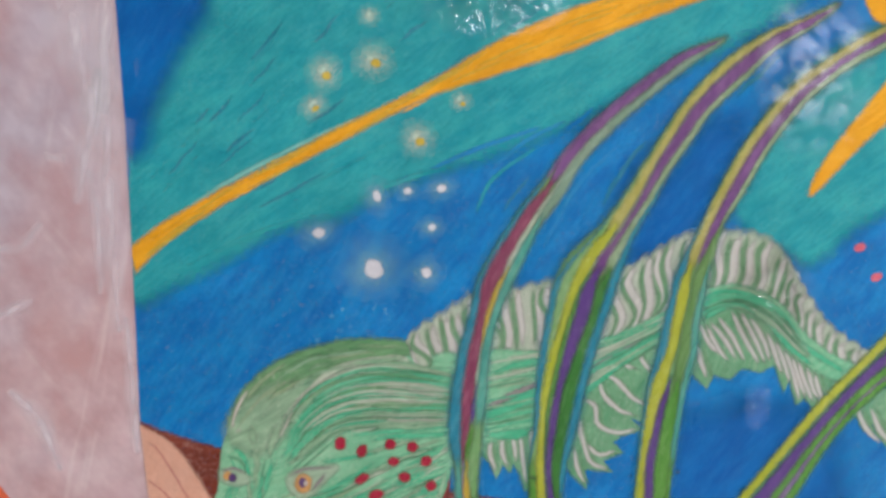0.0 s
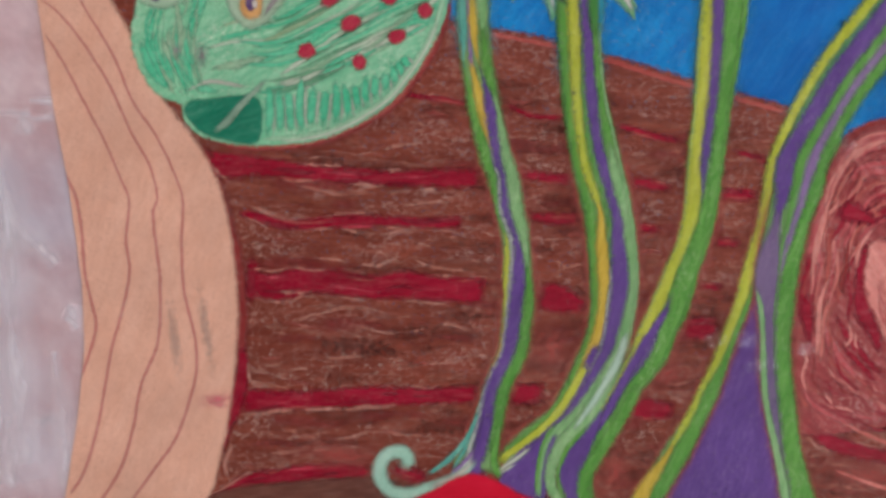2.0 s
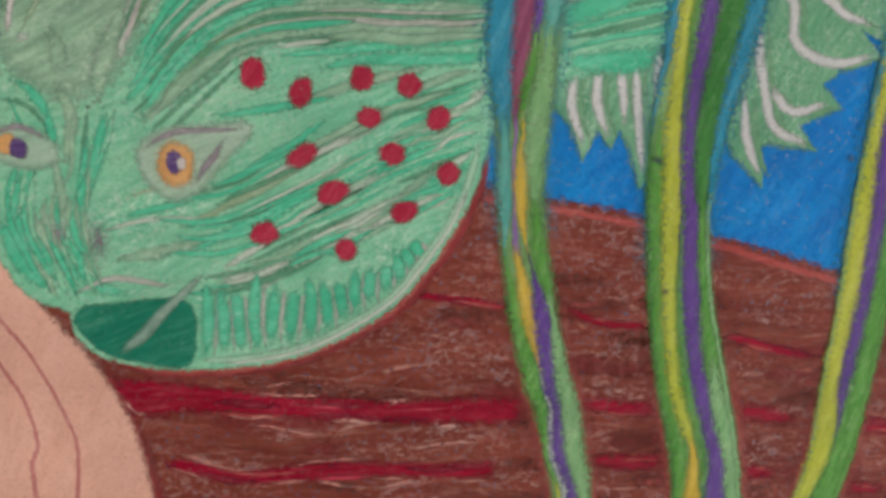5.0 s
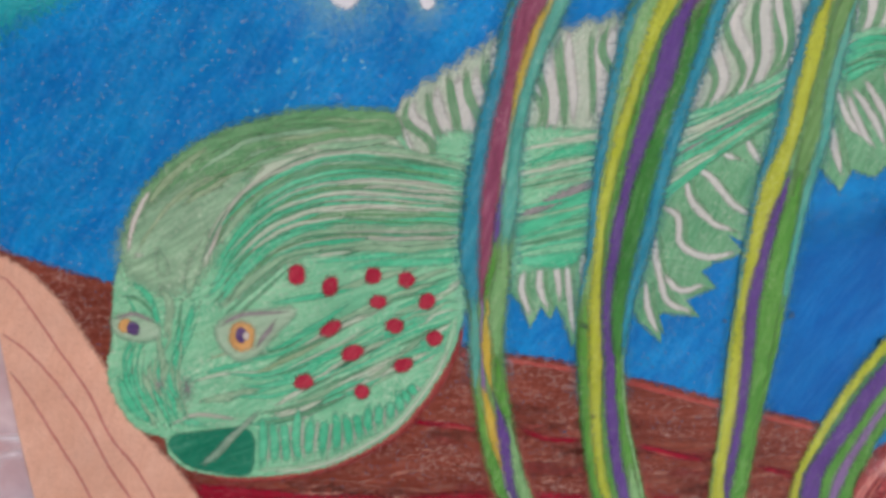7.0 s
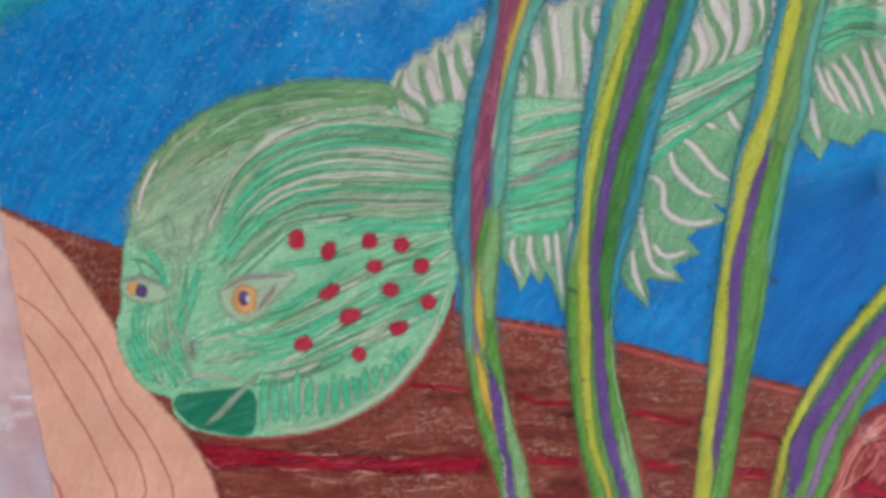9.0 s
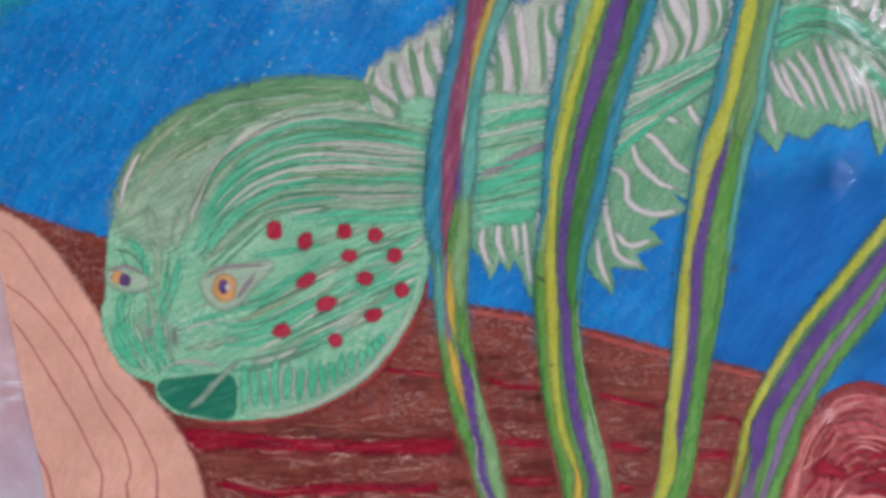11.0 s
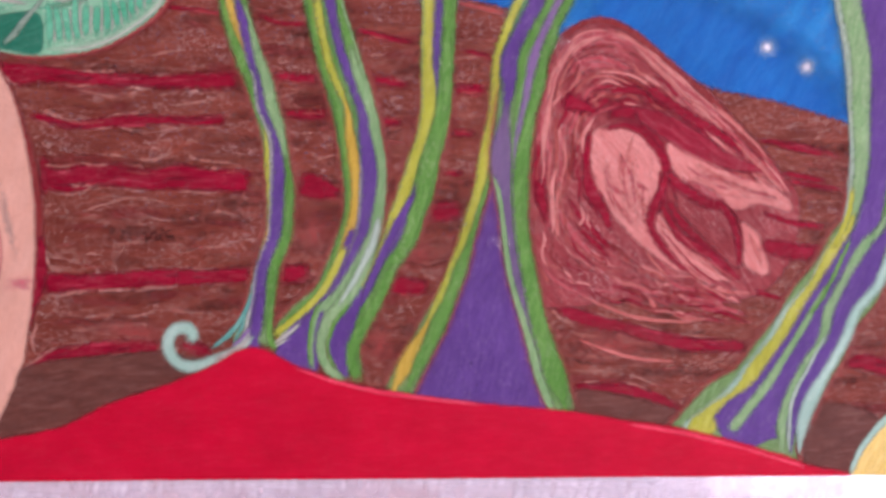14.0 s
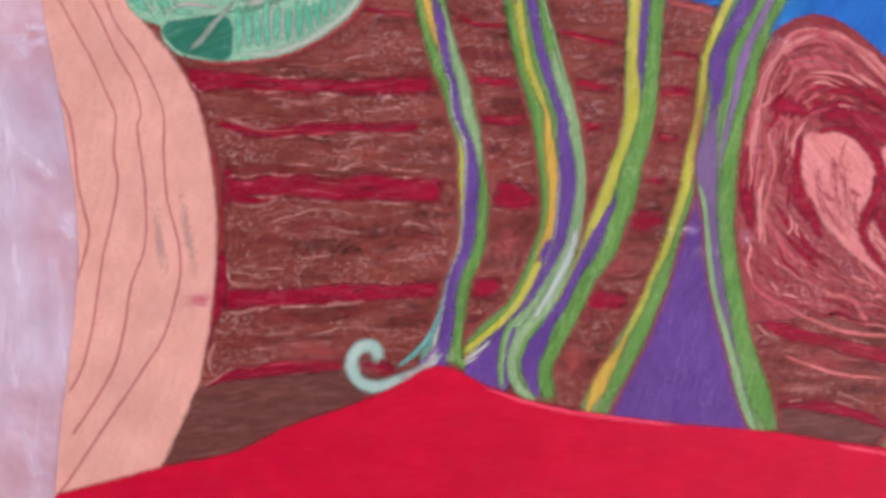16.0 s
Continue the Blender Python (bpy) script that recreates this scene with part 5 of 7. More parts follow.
stroke("fin_ray", fin, "finwhite", [(4.46, -5.61, 0.08), (4.55, -6.16, 0.14), (4.69, -6.67, 0.14), (4.99, -7.36, 0.14), (5.59, -7.63, 0.09)])
stroke("fin_ray", fin, "finwhite", [(4.38, -6.8, 0.08), (4.5, -7.51, 0.14), (4.82, -8.19, 0.09)])
stroke("fin_ray", fin, "finwhite", [(4.79, -6.67, 0.08), (5.25, -7.07, 0.14), (5.88, -6.93, 0.09)])
fin = holder("tail_frill", fish)
region("web", fin, "findeep", [(8.13, -2.5), (8.33, -4.09), (8.84, -4.56), (9.04, -4.07), (9.6, -4.23), (10.0, -3.82), (10.67, -3.95), (11.18, -3.74), (11.63, -4.64), (11.74, -4.19), (12.12, -5.16), (12.33, -4.83), (12.74, -5.32), (12.9, -4.93), (13.51, -5.33), (13.85, -4.81), (14.6, -6.04), (14.87, -5.78), (15.5, -6.76), (15.66, -4.78), (13.78, -4.16), (12.52, -3.61), (11.43, -2.63), (10.35, -1.57), (9.34, -1.2), (8.41, -1.71)], True, 0.05)
stroke("fin_ray", fin, "findark", [(8.56, -2.27, 0.07), (9.03, -3.05, 0.12), (9.45, -3.39, 0.07)])
stroke("fin_ray", fin, "findark", [(8.97, -2.26, 0.07), (9.55, -2.93, 0.12), (10.01, -3.62, 0.07)])
stroke("fin_ray", fin, "findark", [(9.65, -1.86, 0.07), (10.19, -2.78, 0.12), (10.81, -3.74, 0.07)])
stroke("fin_ray", fin, "findark", [(10.3, -2.06, 0.07), (10.86, -2.84, 0.12), (11.17, -3.64, 0.07)])
stroke("fin_ray", fin, "findark", [(10.97, -2.56, 0.07), (11.3, -3.29, 0.12), (11.66, -4.09, 0.07)])
stroke("fin_ray", fin, "findark", [(11.62, -3.15, 0.07), (12.05, -4.09, 0.12), (12.35, -5.04, 0.07)])
stroke("fin_ray", fin, "findark", [(12.14, -3.54, 0.07), (12.48, -4.36, 0.12), (12.84, -5.09, 0.07)])
stroke("fin_ray", fin, "findark", [(12.78, -3.95, 0.07), (12.99, -4.62, 0.12), (13.2, -5.07, 0.07)])
stroke("fin_ray", fin, "findark", [(8.51, -2.88, 0.07), (8.77, -3.68, 0.12), (9.06, -4.32, 0.07)])
stroke("fin_ray", fin, "findark", [(14.32, -5.03, 0.07), (14.84, -5.99, 0.12), (15.45, -6.55, 0.07)])
stroke("fin_ray", fin, "findark", [(14.91, -5.21, 0.07), (15.33, -6.03, 0.12), (15.89, -6.65, 0.07)])
stroke("fin_ray", fin, "finwhite", [(8.36, -2.28, 0.09), (8.84, -3.06, 0.16), (9.26, -3.39, 0.09)])
stroke("fin_ray", fin, "finwhite", [(8.77, -2.27, 0.09), (9.36, -2.93, 0.16), (9.81, -3.62, 0.09)])
stroke("fin_ray", fin, "finwhite", [(9.46, -1.86, 0.09), (9.99, -2.78, 0.16), (10.61, -3.75, 0.09)])
stroke("fin_ray", fin, "finwhite", [(10.1, -2.06, 0.09), (10.66, -2.85, 0.16), (10.98, -3.64, 0.09)])
stroke("fin_ray", fin, "finwhite", [(10.78, -2.57, 0.09), (11.1, -3.3, 0.16), (11.46, -4.1, 0.1)])
stroke("fin_ray", fin, "finwhite", [(11.42, -3.15, 0.09), (11.85, -4.09, 0.16), (12.15, -5.04, 0.1)])
stroke("fin_ray", fin, "finwhite", [(11.94, -3.54, 0.1), (12.28, -4.37, 0.16), (12.64, -5.09, 0.1)])
stroke("fin_ray", fin, "finwhite", [(12.58, -3.96, 0.1), (12.79, -4.62, 0.16), (13.0, -5.07, 0.1)])
stroke("fin_ray", fin, "finwhite", [(8.31, -2.89, 0.09), (8.57, -3.68, 0.16), (8.86, -4.32, 0.09)])
stroke("fin_ray", fin, "finwhite", [(14.12, -5.03, 0.1), (14.63, -5.99, 0.16), (15.25, -6.55, 0.1)])
stroke("fin_ray", fin, "finwhite", [(14.7, -5.21, 0.1), (15.12, -6.03, 0.16), (15.69, -6.65, 0.1)])
stroke("fin_ray", fin, "finwhite", [(9.03, -2.09, 0.12), (9.64, -2.86, 0.14), (10.11, -3.69, 0.07)])
stroke("fin_ray", fin, "finwhite", [(9.79, -1.91, 0.12), (10.35, -2.81, 0.14), (10.83, -3.72, 0.07)])
stroke("fin_ray", fin, "finwhite", [(11.1, -2.88, 0.12), (11.5, -3.73, 0.14), (11.77, -4.43, 0.07)])
stroke("fin_ray", fin, "finwhite", [(11.7, -3.39, 0.12), (12.07, -4.27, 0.14), (12.38, -4.95, 0.07)])
stroke("fin_ray", fin, "finwhite", [(12.3, -3.78, 0.12), (12.58, -4.58, 0.14), (12.83, -4.99, 0.07)])
stroke("fin_ray", fin, "finwhite", [(8.66, -2.39, 0.12), (9.08, -3.11, 0.14), (9.52, -3.66, 0.07)])
stroke("body", fish, "fishgreen", [(-0.77, -5.07, 3.04), (0.84, -5.09, 3.32), (2.09, -4.85, 3.05), (3.5, -4.44, 2.24), (5.23, -3.57, 1.29), (6.94, -2.62, 0.93), (8.28, -1.79, 0.89), (9.48, -1.37, 0.82), (10.8, -1.84, 0.82), (11.85, -2.92, 0.83), (13.07, -3.74, 0.8), (14.81, -4.29, 0.66)])
stroke("body_streak", fish, "jade", [(1.07, -5.88, 0.14), (2.12, -5.3, 0.47), (3.51, -4.61, 0.54), (4.9, -3.93, 0.25)])
stroke("body_streak", fish, "mauve", [(1.14, -5.52, 0.11), (2.1, -4.98, 0.22), (3.32, -4.39, 0.18)])
stroke("body_streak", fish, "jade", [(1.34, -4.27, 0.09), (2.21, -3.92, 0.21), (3.44, -3.65, 0.14)])
stroke("body_streak", fish, "pale", [(1.35, -4.48, 0.07), (2.4, -4.13, 0.13), (3.63, -3.82, 0.09)])
stroke("body_streak", fish, "mauve", [(4.56, -4.21, 0.11), (5.75, -3.37, 0.29), (6.95, -2.8, 0.14)])
stroke("body_streak", fish, "jade", [(4.53, -3.86, 0.07), (5.72, -3.03, 0.18), (7.08, -2.27, 0.11)])
stroke("body_streak", fish, "jade", [(8.51, -2.21, 0.18), (9.51, -1.61, 0.29), (10.64, -2.02, 0.25), (11.5, -3.02, 0.18), (12.52, -3.77, 0.11)])
stroke("body_streak", fish, "sage", [(8.77, -1.34, 0.11), (9.82, -1.15, 0.21), (10.97, -1.75, 0.18), (11.83, -2.75, 0.11)])
stroke("body_streak", fish, "jade", [(1.28, -6.41, 0.18), (2.36, -6.36, 0.36), (2.9, -6.16, 0.18)])
stroke("body_streak", fish, "jade", [(11.42, -2.42, 0.07), (12.25, -3.16, 0.18), (13.65, -3.98, 0.15)])
stroke("head_rim", fish, "umber_red", [(-6.56, -11.3, 0.08), (-5.67, -11.78, 0.12), (-4.93, -11.84, 0.12), (-3.8, -11.76, 0.13), (-2.91, -11.55, 0.14), (-2.06, -11.14, 0.14), (-1.31, -10.64, 0.17), (-0.79, -10.0, 0.17), (-0.33, -9.29, 0.17), (-0.05, -8.64, 0.14), (0.15, -7.86, 0.08)])
stroke("head_rim", fish, "rosebark", [(-6.47, -11.37, 0.05), (-5.67, -11.73, 0.08), (-4.93, -11.79, 0.1), (-3.8, -11.72, 0.1), (-2.94, -11.49, 0.11), (-2.09, -11.09, 0.11), (-1.34, -10.58, 0.11), (-0.84, -9.94, 0.11), (-0.39, -9.25, 0.11), (-0.13, -8.6, 0.07)])
region("head", fish, "fishgreen", [(-1.62, -3.24), (-2.33, -3.18), (-2.98, -3.18), (-3.61, -3.24), (-4.25, -3.38), (-4.89, -3.58), (-5.53, -3.85), (-6.17, -4.25), (-6.8, -4.87), (-7.21, -5.53), (-7.39, -6.35), (-7.6, -6.83), (-7.71, -7.44), (-7.8, -8.46), (-7.92, -8.8), (-7.9, -9.4), (-7.7, -9.97), (-7.36, -10.46), (-6.74, -10.73), (-6.7, -11.09), (-6.4, -11.42), (-5.67, -11.66), (-4.93, -11.7), (-3.8, -11.63), (-2.95, -11.42), (-2.11, -11.01), (-1.39, -10.5), (-0.9, -9.9), (-0.45, -9.21), (-0.16, -8.56), (0.09, -7.69), (0.24, -6.46), (0.29, -5.38), (0.32, -4.31), (-0.36, -4.07), (-1.15, -4.03)], feather=0.1)
region("brow", fish, "olive", [(-7.33, -6.08), (-7.14, -5.49), (-6.75, -4.87), (-6.13, -4.27), (-5.5, -3.88), (-4.86, -3.6), (-4.24, -3.41), (-3.61, -3.26), (-2.97, -3.2), (-2.33, -3.21), (-1.61, -3.26), (-1.49, -3.52), (-1.81, -3.66), (-2.71, -3.78), (-3.49, -3.93), (-4.13, -4.24), (-4.65, -4.43), (-5.16, -4.49), (-5.8, -4.68), (-6.45, -5.14), (-6.99, -5.81)], feather=0.25)
region("nape", fish, "sage", [(-7.26, -6.22), (-6.72, -5.48), (-6.06, -5.08), (-5.42, -4.93), (-4.9, -4.86), (-5.43, -5.59), (-5.83, -6.39), (-6.37, -6.94), (-7.02, -6.82)], feather=0.5)
stroke("head_streak", fish, "rimpink", [(-7.37, -6.34, 0.06), (-7.18, -5.62, 0.09), (-6.89, -5.05, 0.08), (-6.76, -4.87, 0.04)])
stroke("head_streak", fish, "pale", [(-5.75, -6.65, 0.08), (-5.56, -6.04, 0.16), (-5.21, -5.44, 0.18), (-4.72, -4.91, 0.19), (-4.26, -4.41, 0.22), (-3.75, -4.12, 0.21), (-3.1, -3.89, 0.18), (-2.33, -3.77, 0.18), (-1.68, -3.72, 0.16), (-1.28, -3.94, 0.1)])
stroke("head_streak", fish, "rimpink", [(-5.66, -6.44, 0.05), (-5.25, -5.57, 0.12), (-4.66, -4.94, 0.12), (-4.07, -4.46, 0.09), (-3.36, -4.23, 0.12), (-2.65, -4.2, 0.14), (-1.93, -4.27, 0.16), (-1.27, -4.41, 0.13), (-0.55, -4.53, 0.09)])
stroke("head_streak", fish, "mauvepale", [(-5.63, -6.19, 0.05), (-5.3, -5.65, 0.12), (-4.64, -5.05, 0.12), (-3.85, -4.53, 0.1), (-3.07, -4.26, 0.13), (-2.28, -4.22, 0.16), (-1.61, -4.35, 0.16), (-0.81, -4.51, 0.15), (0.16, -4.49, 0.09)])
stroke("head_streak", fish, "jade", [(-5.15, -4.67, 0.08), (-4.89, -4.56, 0.21), (-4.63, -4.39, 0.08)])
stroke("head_streak", fish, "jade", [(-2.81, -3.89, 0.08), (-2.02, -4, 0.18), (-1.35, -4.18, 0.16), (-0.68, -4.32, 0.16), (0.15, -4.3, 0.13)])
stroke("head_streak", fish, "jade", [(-5.31, -6.52, 0.08), (-4.64, -5.64, 0.16), (-3.85, -5.03, 0.21), (-2.8, -4.64, 0.21), (-1.74, -4.56, 0.16)])
stroke("head_streak", fish, "jade", [(-5.59, -7.07, 0.08), (-4.91, -6.25, 0.18), (-4.12, -5.56, 0.21), (-3.06, -5.01, 0.24), (-2.01, -4.86, 0.21), (-0.8, -4.86, 0.19), (0.17, -4.74, 0.11)])
stroke("head_streak", fish, "pale", [(-5.45, -6.79, 0.04), (-4.65, -5.91, 0.07), (-3.85, -5.32, 0.08), (-2.8, -5.06, 0.08), (-1.47, -4.98, 0.07)])
stroke("head_streak", fish, "jade", [(-5.72, -7.34, 0.08), (-4.92, -6.54, 0.16), (-3.99, -5.83, 0.18), (-2.93, -5.34, 0.19), (-1.73, -5.22, 0.24), (-0.66, -5.07, 0.22), (0.17, -4.97, 0.11)])
stroke("head_streak", fish, "pine", [(-5.59, -7.47, 0.04), (-4.65, -6.58, 0.08), (-3.72, -5.89, 0.09), (-2.8, -5.47, 0.09), (-1.73, -5.41, 0.09), (-0.66, -5.25, 0.09), (0.18, -5.1, 0.07)])
stroke("head_streak", fish, "sage", [(-3.86, -5.83, 0.05), (-3.06, -5.58, 0.13), (-2, -5.52, 0.16), (-0.65, -5.56, 0.14), (0.19, -5.41, 0.08)])
stroke("head_streak", fish, "sage", [(-5.46, -7.61, 0.11), (-4.66, -6.85, 0.19), (-3.86, -6.23, 0.19), (-3.06, -5.95, 0.16)])
stroke("head_streak", fish, "olivepale", [(-5.06, -7.33, 0.05), (-4.39, -6.64, 0.11), (-3.73, -6.29, 0.12), (-2.66, -5.96, 0.13), (-1.46, -5.67, 0.11), (0.17, -5.55, 0.07)])
stroke("head_streak", fish, "jade", [(-3.86, -6.3, 0.07), (-3.06, -6.13, 0.15), (-2.12, -5.96, 0.16)])
stroke("head_streak", fish, "pale", [(-3.46, -6.38, 0.05), (-2.52, -6.21, 0.09), (-1.45, -6.05, 0.08), (0.11, -5.78, 0.05)])
stroke("head_streak", fish, "pine", [(-2.79, -6.35, 0.05), (-1.72, -6.03, 0.05), (-0.64, -5.93, 0.07), (0.11, -5.96, 0.04)])
stroke("head_streak", fish, "jade", [(-3.33, -6.49, 0.05), (-2.25, -6.36, 0.13), (-1.18, -6.21, 0.16), (0.05, -6.09, 0.11)])
stroke("head_streak", fish, "pine", [(-5.33, -7.75, 0.05), (-4.66, -7.12, 0.08), (-3.99, -6.57, 0.05)])
stroke("head_streak", fish, "pine", [(-5.2, -7.88, 0.05), (-4.39, -7.12, 0.07), (-3.86, -6.63, 0.04)])
stroke("head_streak", fish, "jade", [(-2.65, -6.68, 0.08), (-1.98, -6.5, 0.16), (-0.76, -6.45, 0.19), (0.06, -6.37, 0.11)])
stroke("head_streak", fish, "sage", [(-3.19, -7.31, 0.05), (-2.11, -6.88, 0.14), (-0.9, -6.59, 0.08)])
stroke("head_streak", fish, "pale", [(-4.28, -9.99, 0.07), (-3.32, -9.3, 0.14), (-1.96, -8.38, 0.14), (-0.87, -7.59, 0.17), (0.07, -6.85, 0.11)])
stroke("head_streak", fish, "pale", [(-3.87, -10.42, 0.06), (-2.77, -9.73, 0.11), (-1.4, -8.86, 0.14), (-0.11, -7.83, 0.08)])
stroke("head_streak", fish, "jade", [(-4.82, -9.7, 0.05), (-3.73, -9.13, 0.19), (-2.64, -8.56, 0.11)])
stroke("head_streak", fish, "jade", [(-2.77, -9.05, 0.05), (-2.09, -8.55, 0.14), (-1.41, -7.98, 0.06)])
stroke("head_streak", fish, "sage", [(-2.22, -9.41, 0.06), (-1.4, -8.76, 0.14), (-0.59, -7.98, 0.07)])
stroke("head_streak", fish, "jade", [(-3.32, -9.99, 0.06), (-2.22, -9.12, 0.12), (-1.68, -8.83, 0.06)])
stroke("head_streak", fish, "olivepale", [(-4.95, -9.28, 0.05), (-3.87, -8.74, 0.12), (-2.78, -8.14, 0.05)])
stroke("head_streak", fish, "jade", [(-5.99, -7.34, 0.05), (-6.13, -8.03, 0.21), (-6.35, -8.58, 0.19), (-6.5, -9.14, 0.08)])
stroke("head_streak", fish, "pine", [(-6.25, -7.35, 0.05), (-6.38, -8.17, 0.08), (-6.53, -9, 0.04)])
stroke("head_streak", fish, "jade", [(-7.41, -6.96, 0.05), (-7.03, -7.22, 0.16), (-6.81, -7.69, 0.08)])
stroke("head_streak", fish, "pine", [(-7.62, -7.29, 0.04), (-7.17, -7.38, 0.08), (-6.86, -7.76, 0.05)])
stroke("head_streak", fish, "sage", [(-6.76, -6.95, 0.05), (-6.52, -7.48, 0.18), (-6.67, -8.31, 0.08)])
stroke("head_streak", fish, "jade", [(-5.89, -9.14, 0.05), (-5.35, -8.97, 0.12), (-4.68, -8.82, 0.05)])
stroke("head_streak", fish, "olivepale", [(-5.75, -8.79, 0.05), (-5.08, -8.58, 0.08), (-4.41, -8.64, 0.04)])
stroke("head_streak", fish, "pale", [(-6.17, -9.35, 0.04), (-5.36, -9.14, 0.07), (-4.41, -9.13, 0.04)])
stroke("head_streak", fish, "jade", [(-7.75, -9.15, 0.11), (-7.52, -9.85, 0.24), (-7, -10.42, 0.16)])
stroke("head_streak", fish, "sage", [(-7.48, -8.87, 0.08), (-7.1, -9.43, 0.21), (-6.85, -9.99, 0.11)])
stroke("head_streak", fish, "jade", [(-6.72, -9.85, 0.07), (-6.32, -10.28, 0.19), (-5.79, -10.42, 0.08)])
stroke("head_streak", fish, "mauvepale", [(-6.73, -10.42, 0.04), (-6.05, -10.16, 0.09), (-5.1, -10.28, 0.07)])
stroke("head_streak", fish, "sage", [(-6.04, -9.85, 0.05), (-5.37, -9.71, 0.19), (-4.41, -9.42, 0.07)])
stroke("head_streak", fish, "lime", [(-4.67, -7.74, 0.05), (-4.13, -7.8, 0.27), (-3.86, -7.59, 0.07)])
stroke("head_streak", fish, "lime", [(-4.68, -8.57, 0.05), (-4.27, -8.15, 0.22), (-4, -7.8, 0.07)])
stroke("head_streak", fish, "jade", [(-3.87, -8.29, 0.05), (-3.32, -8, 0.14), (-2.51, -7.44, 0.05)])
stroke("head_streak", fish, "jade", [(-4.4, -7.46, 0.05), (-3.46, -7.31, 0.13), (-2.38, -7.09, 0.05)])
stroke("head_streak", fish, "pale", [(-7.26, -6.42, 0.06), (-7.13, -6.35, 0.13), (-7, -6.39, 0.05)])
stroke("head_streak", fish, "sage", [(-6.74, -6.14, 0.08), (-6.62, -6.68, 0.26), (-6.7, -6.95, 0.08)])
stroke("head_streak", fish, "sage", [(-5.56, -5.72, 0.08), (-5.97, -6.67, 0.26), (-6.12, -7.34, 0.11)])
stroke("head_streak", fish, "sage", [(-6.92, -7.76, 0.05), (-6.75, -8.87, 0.13), (-6.85, -9.85, 0.05)])
flow("fine_streak", fish, ("jade", "jade", "sage"), [(-5.77, -6.53), (-5.3, -5.52), (-4.37, -4.62), (-3.07, -4.03), (-1.49, -3.99), (0.15, -4.28)], [(-5.47, -7.82), (-4.66, -7.05), (-3.73, -6.43), (-2.52, -6.27), (-1.17, -6.25), (0.16, -6.09)], 40, (0.1, 0.22), 0.8, 11)
flow("fine_streak", fish, ("pine", "pine", "olive"), [(-5.77, -6.53), (-5.3, -5.52), (-4.37, -4.62), (-3.07, -4.03), (-1.49, -3.99), (0.15, -4.28)], [(-5.47, -7.82), (-4.66, -7.05), (-3.73, -6.43), (-2.52, -6.27), (-1.17, -6.25), (0.16, -6.09)], 26, (0.03, 0.07), 0.8, 16)
flow("fine_streak", fish, ("pale", "mauvepale"), [(-5.77, -6.53), (-5.3, -5.52), (-4.37, -4.62), (-3.07, -4.03), (-1.49, -3.99), (0.15, -4.28)], [(-5.47, -7.82), (-4.66, -7.05), (-3.73, -6.43), (-2.52, -6.27), (-1.17, -6.25), (0.16, -6.09)], 20, (0.03, 0.08), 0.7, 17)
flow("fine_streak", fish, ("jade", "pine", "pale", "jade", "sage", "jade"), [(-5.75, -8.58), (-4.41, -8.57), (-2.78, -7.72), (-1.43, -7.01), (0.06, -6.44)], [(-4.97, -10.42), (-3.87, -10.28), (-2.49, -9.7), (-1.12, -8.97), (-0.09, -8.47)], 80, (0.04, 0.12), 0.35, 12)
flow("fine_streak", fish, ("jade", "sage", "jade", "fishgreen"), [(-7.61, -7.16), (-7.32, -8.04), (-7.62, -9.15), (-7, -10.57)], [(-5.72, -7.34), (-6.14, -8.31), (-6.29, -9.14), (-6.06, -10.42)], 46, (0.05, 0.13), 0.4, 13)
flow("fine_streak", fish, ("olive", "olivepale", "sage"), [(-7.31, -5.89), (-6.7, -4.96), (-5.65, -3.97), (-4.11, -3.38), (-1.5, -3.25)], [(-7.14, -6.55), (-6.33, -5.48), (-5.42, -4.93), (-4.11, -4.19), (-1.49, -3.73)], 22, (0.05, 0.14), 0.3, 14)
flow("fine_streak", fish, ("jade", "pine", "pale", "jade", "sage", "jade"), [(-0.1, -4.07), (1.65, -3.56), (3.42, -3.3), (5.52, -2.78), (7.41, -2), (9.09, -1.07), (10.76, -1.5), (12.44, -3.24)], [(0.02, -6.64), (1.81, -6.21), (3.58, -5.59), (5.63, -4.08), (7.49, -2.77), (9.17, -1.75), (10.48, -2.11), (12.32, -3.69)], 90, (0.04, 0.12), 0.22, 15)
TOP = [(-4.52, -10.02), (-3.78, -9.83), (-2.96, -9.92), (-2.2, -9.82), (-1.58, -9.59), (-1.1, -9.27)]
LOW = [(-4.65, -11.64), (-3.79, -11.54), (-2.99, -11.33), (-2.18, -10.92), (-1.46, -10.43), (-0.96, -9.81)]
for k in range(15):
    high, low = [np.array([np.interp(k / 14 * (len(c) - 1), range(len(c)), [p[j] for p in c]) for j in (0, 1)]) for c in (TOP, LOW)]
    step = high - low
    for tone, shift, wide, reach in (("jade", 0.0, 0.2, 0.94), ("mauvepale", 0.15, 0.06, 0.86)):
        stroke("jaw_rib", fish, tone, [(low[0] + shift + step[0] * s + 0.05 * math.sin(k + 4 * s), low[1] + step[1] * s, wide * w) for s, w in ((0.06, 0.5), (0.35, 1), (0.65, 0.9), (reach - 0.1 * (k % 3), 0.35))])
stroke("jaw_rim", fish, "palegreen", [(-4.76, -11.6, 0.07), (-3.8, -11.52, 0.11), (-2.99, -11.33, 0.11), (-2.18, -10.92, 0.11), (-1.46, -10.43, 0.11), (-0.99, -9.84, 0.11), (-0.53, -9.15, 0.11), (-0.24, -8.51, 0.11), (-0.03, -7.72, 0.07)])
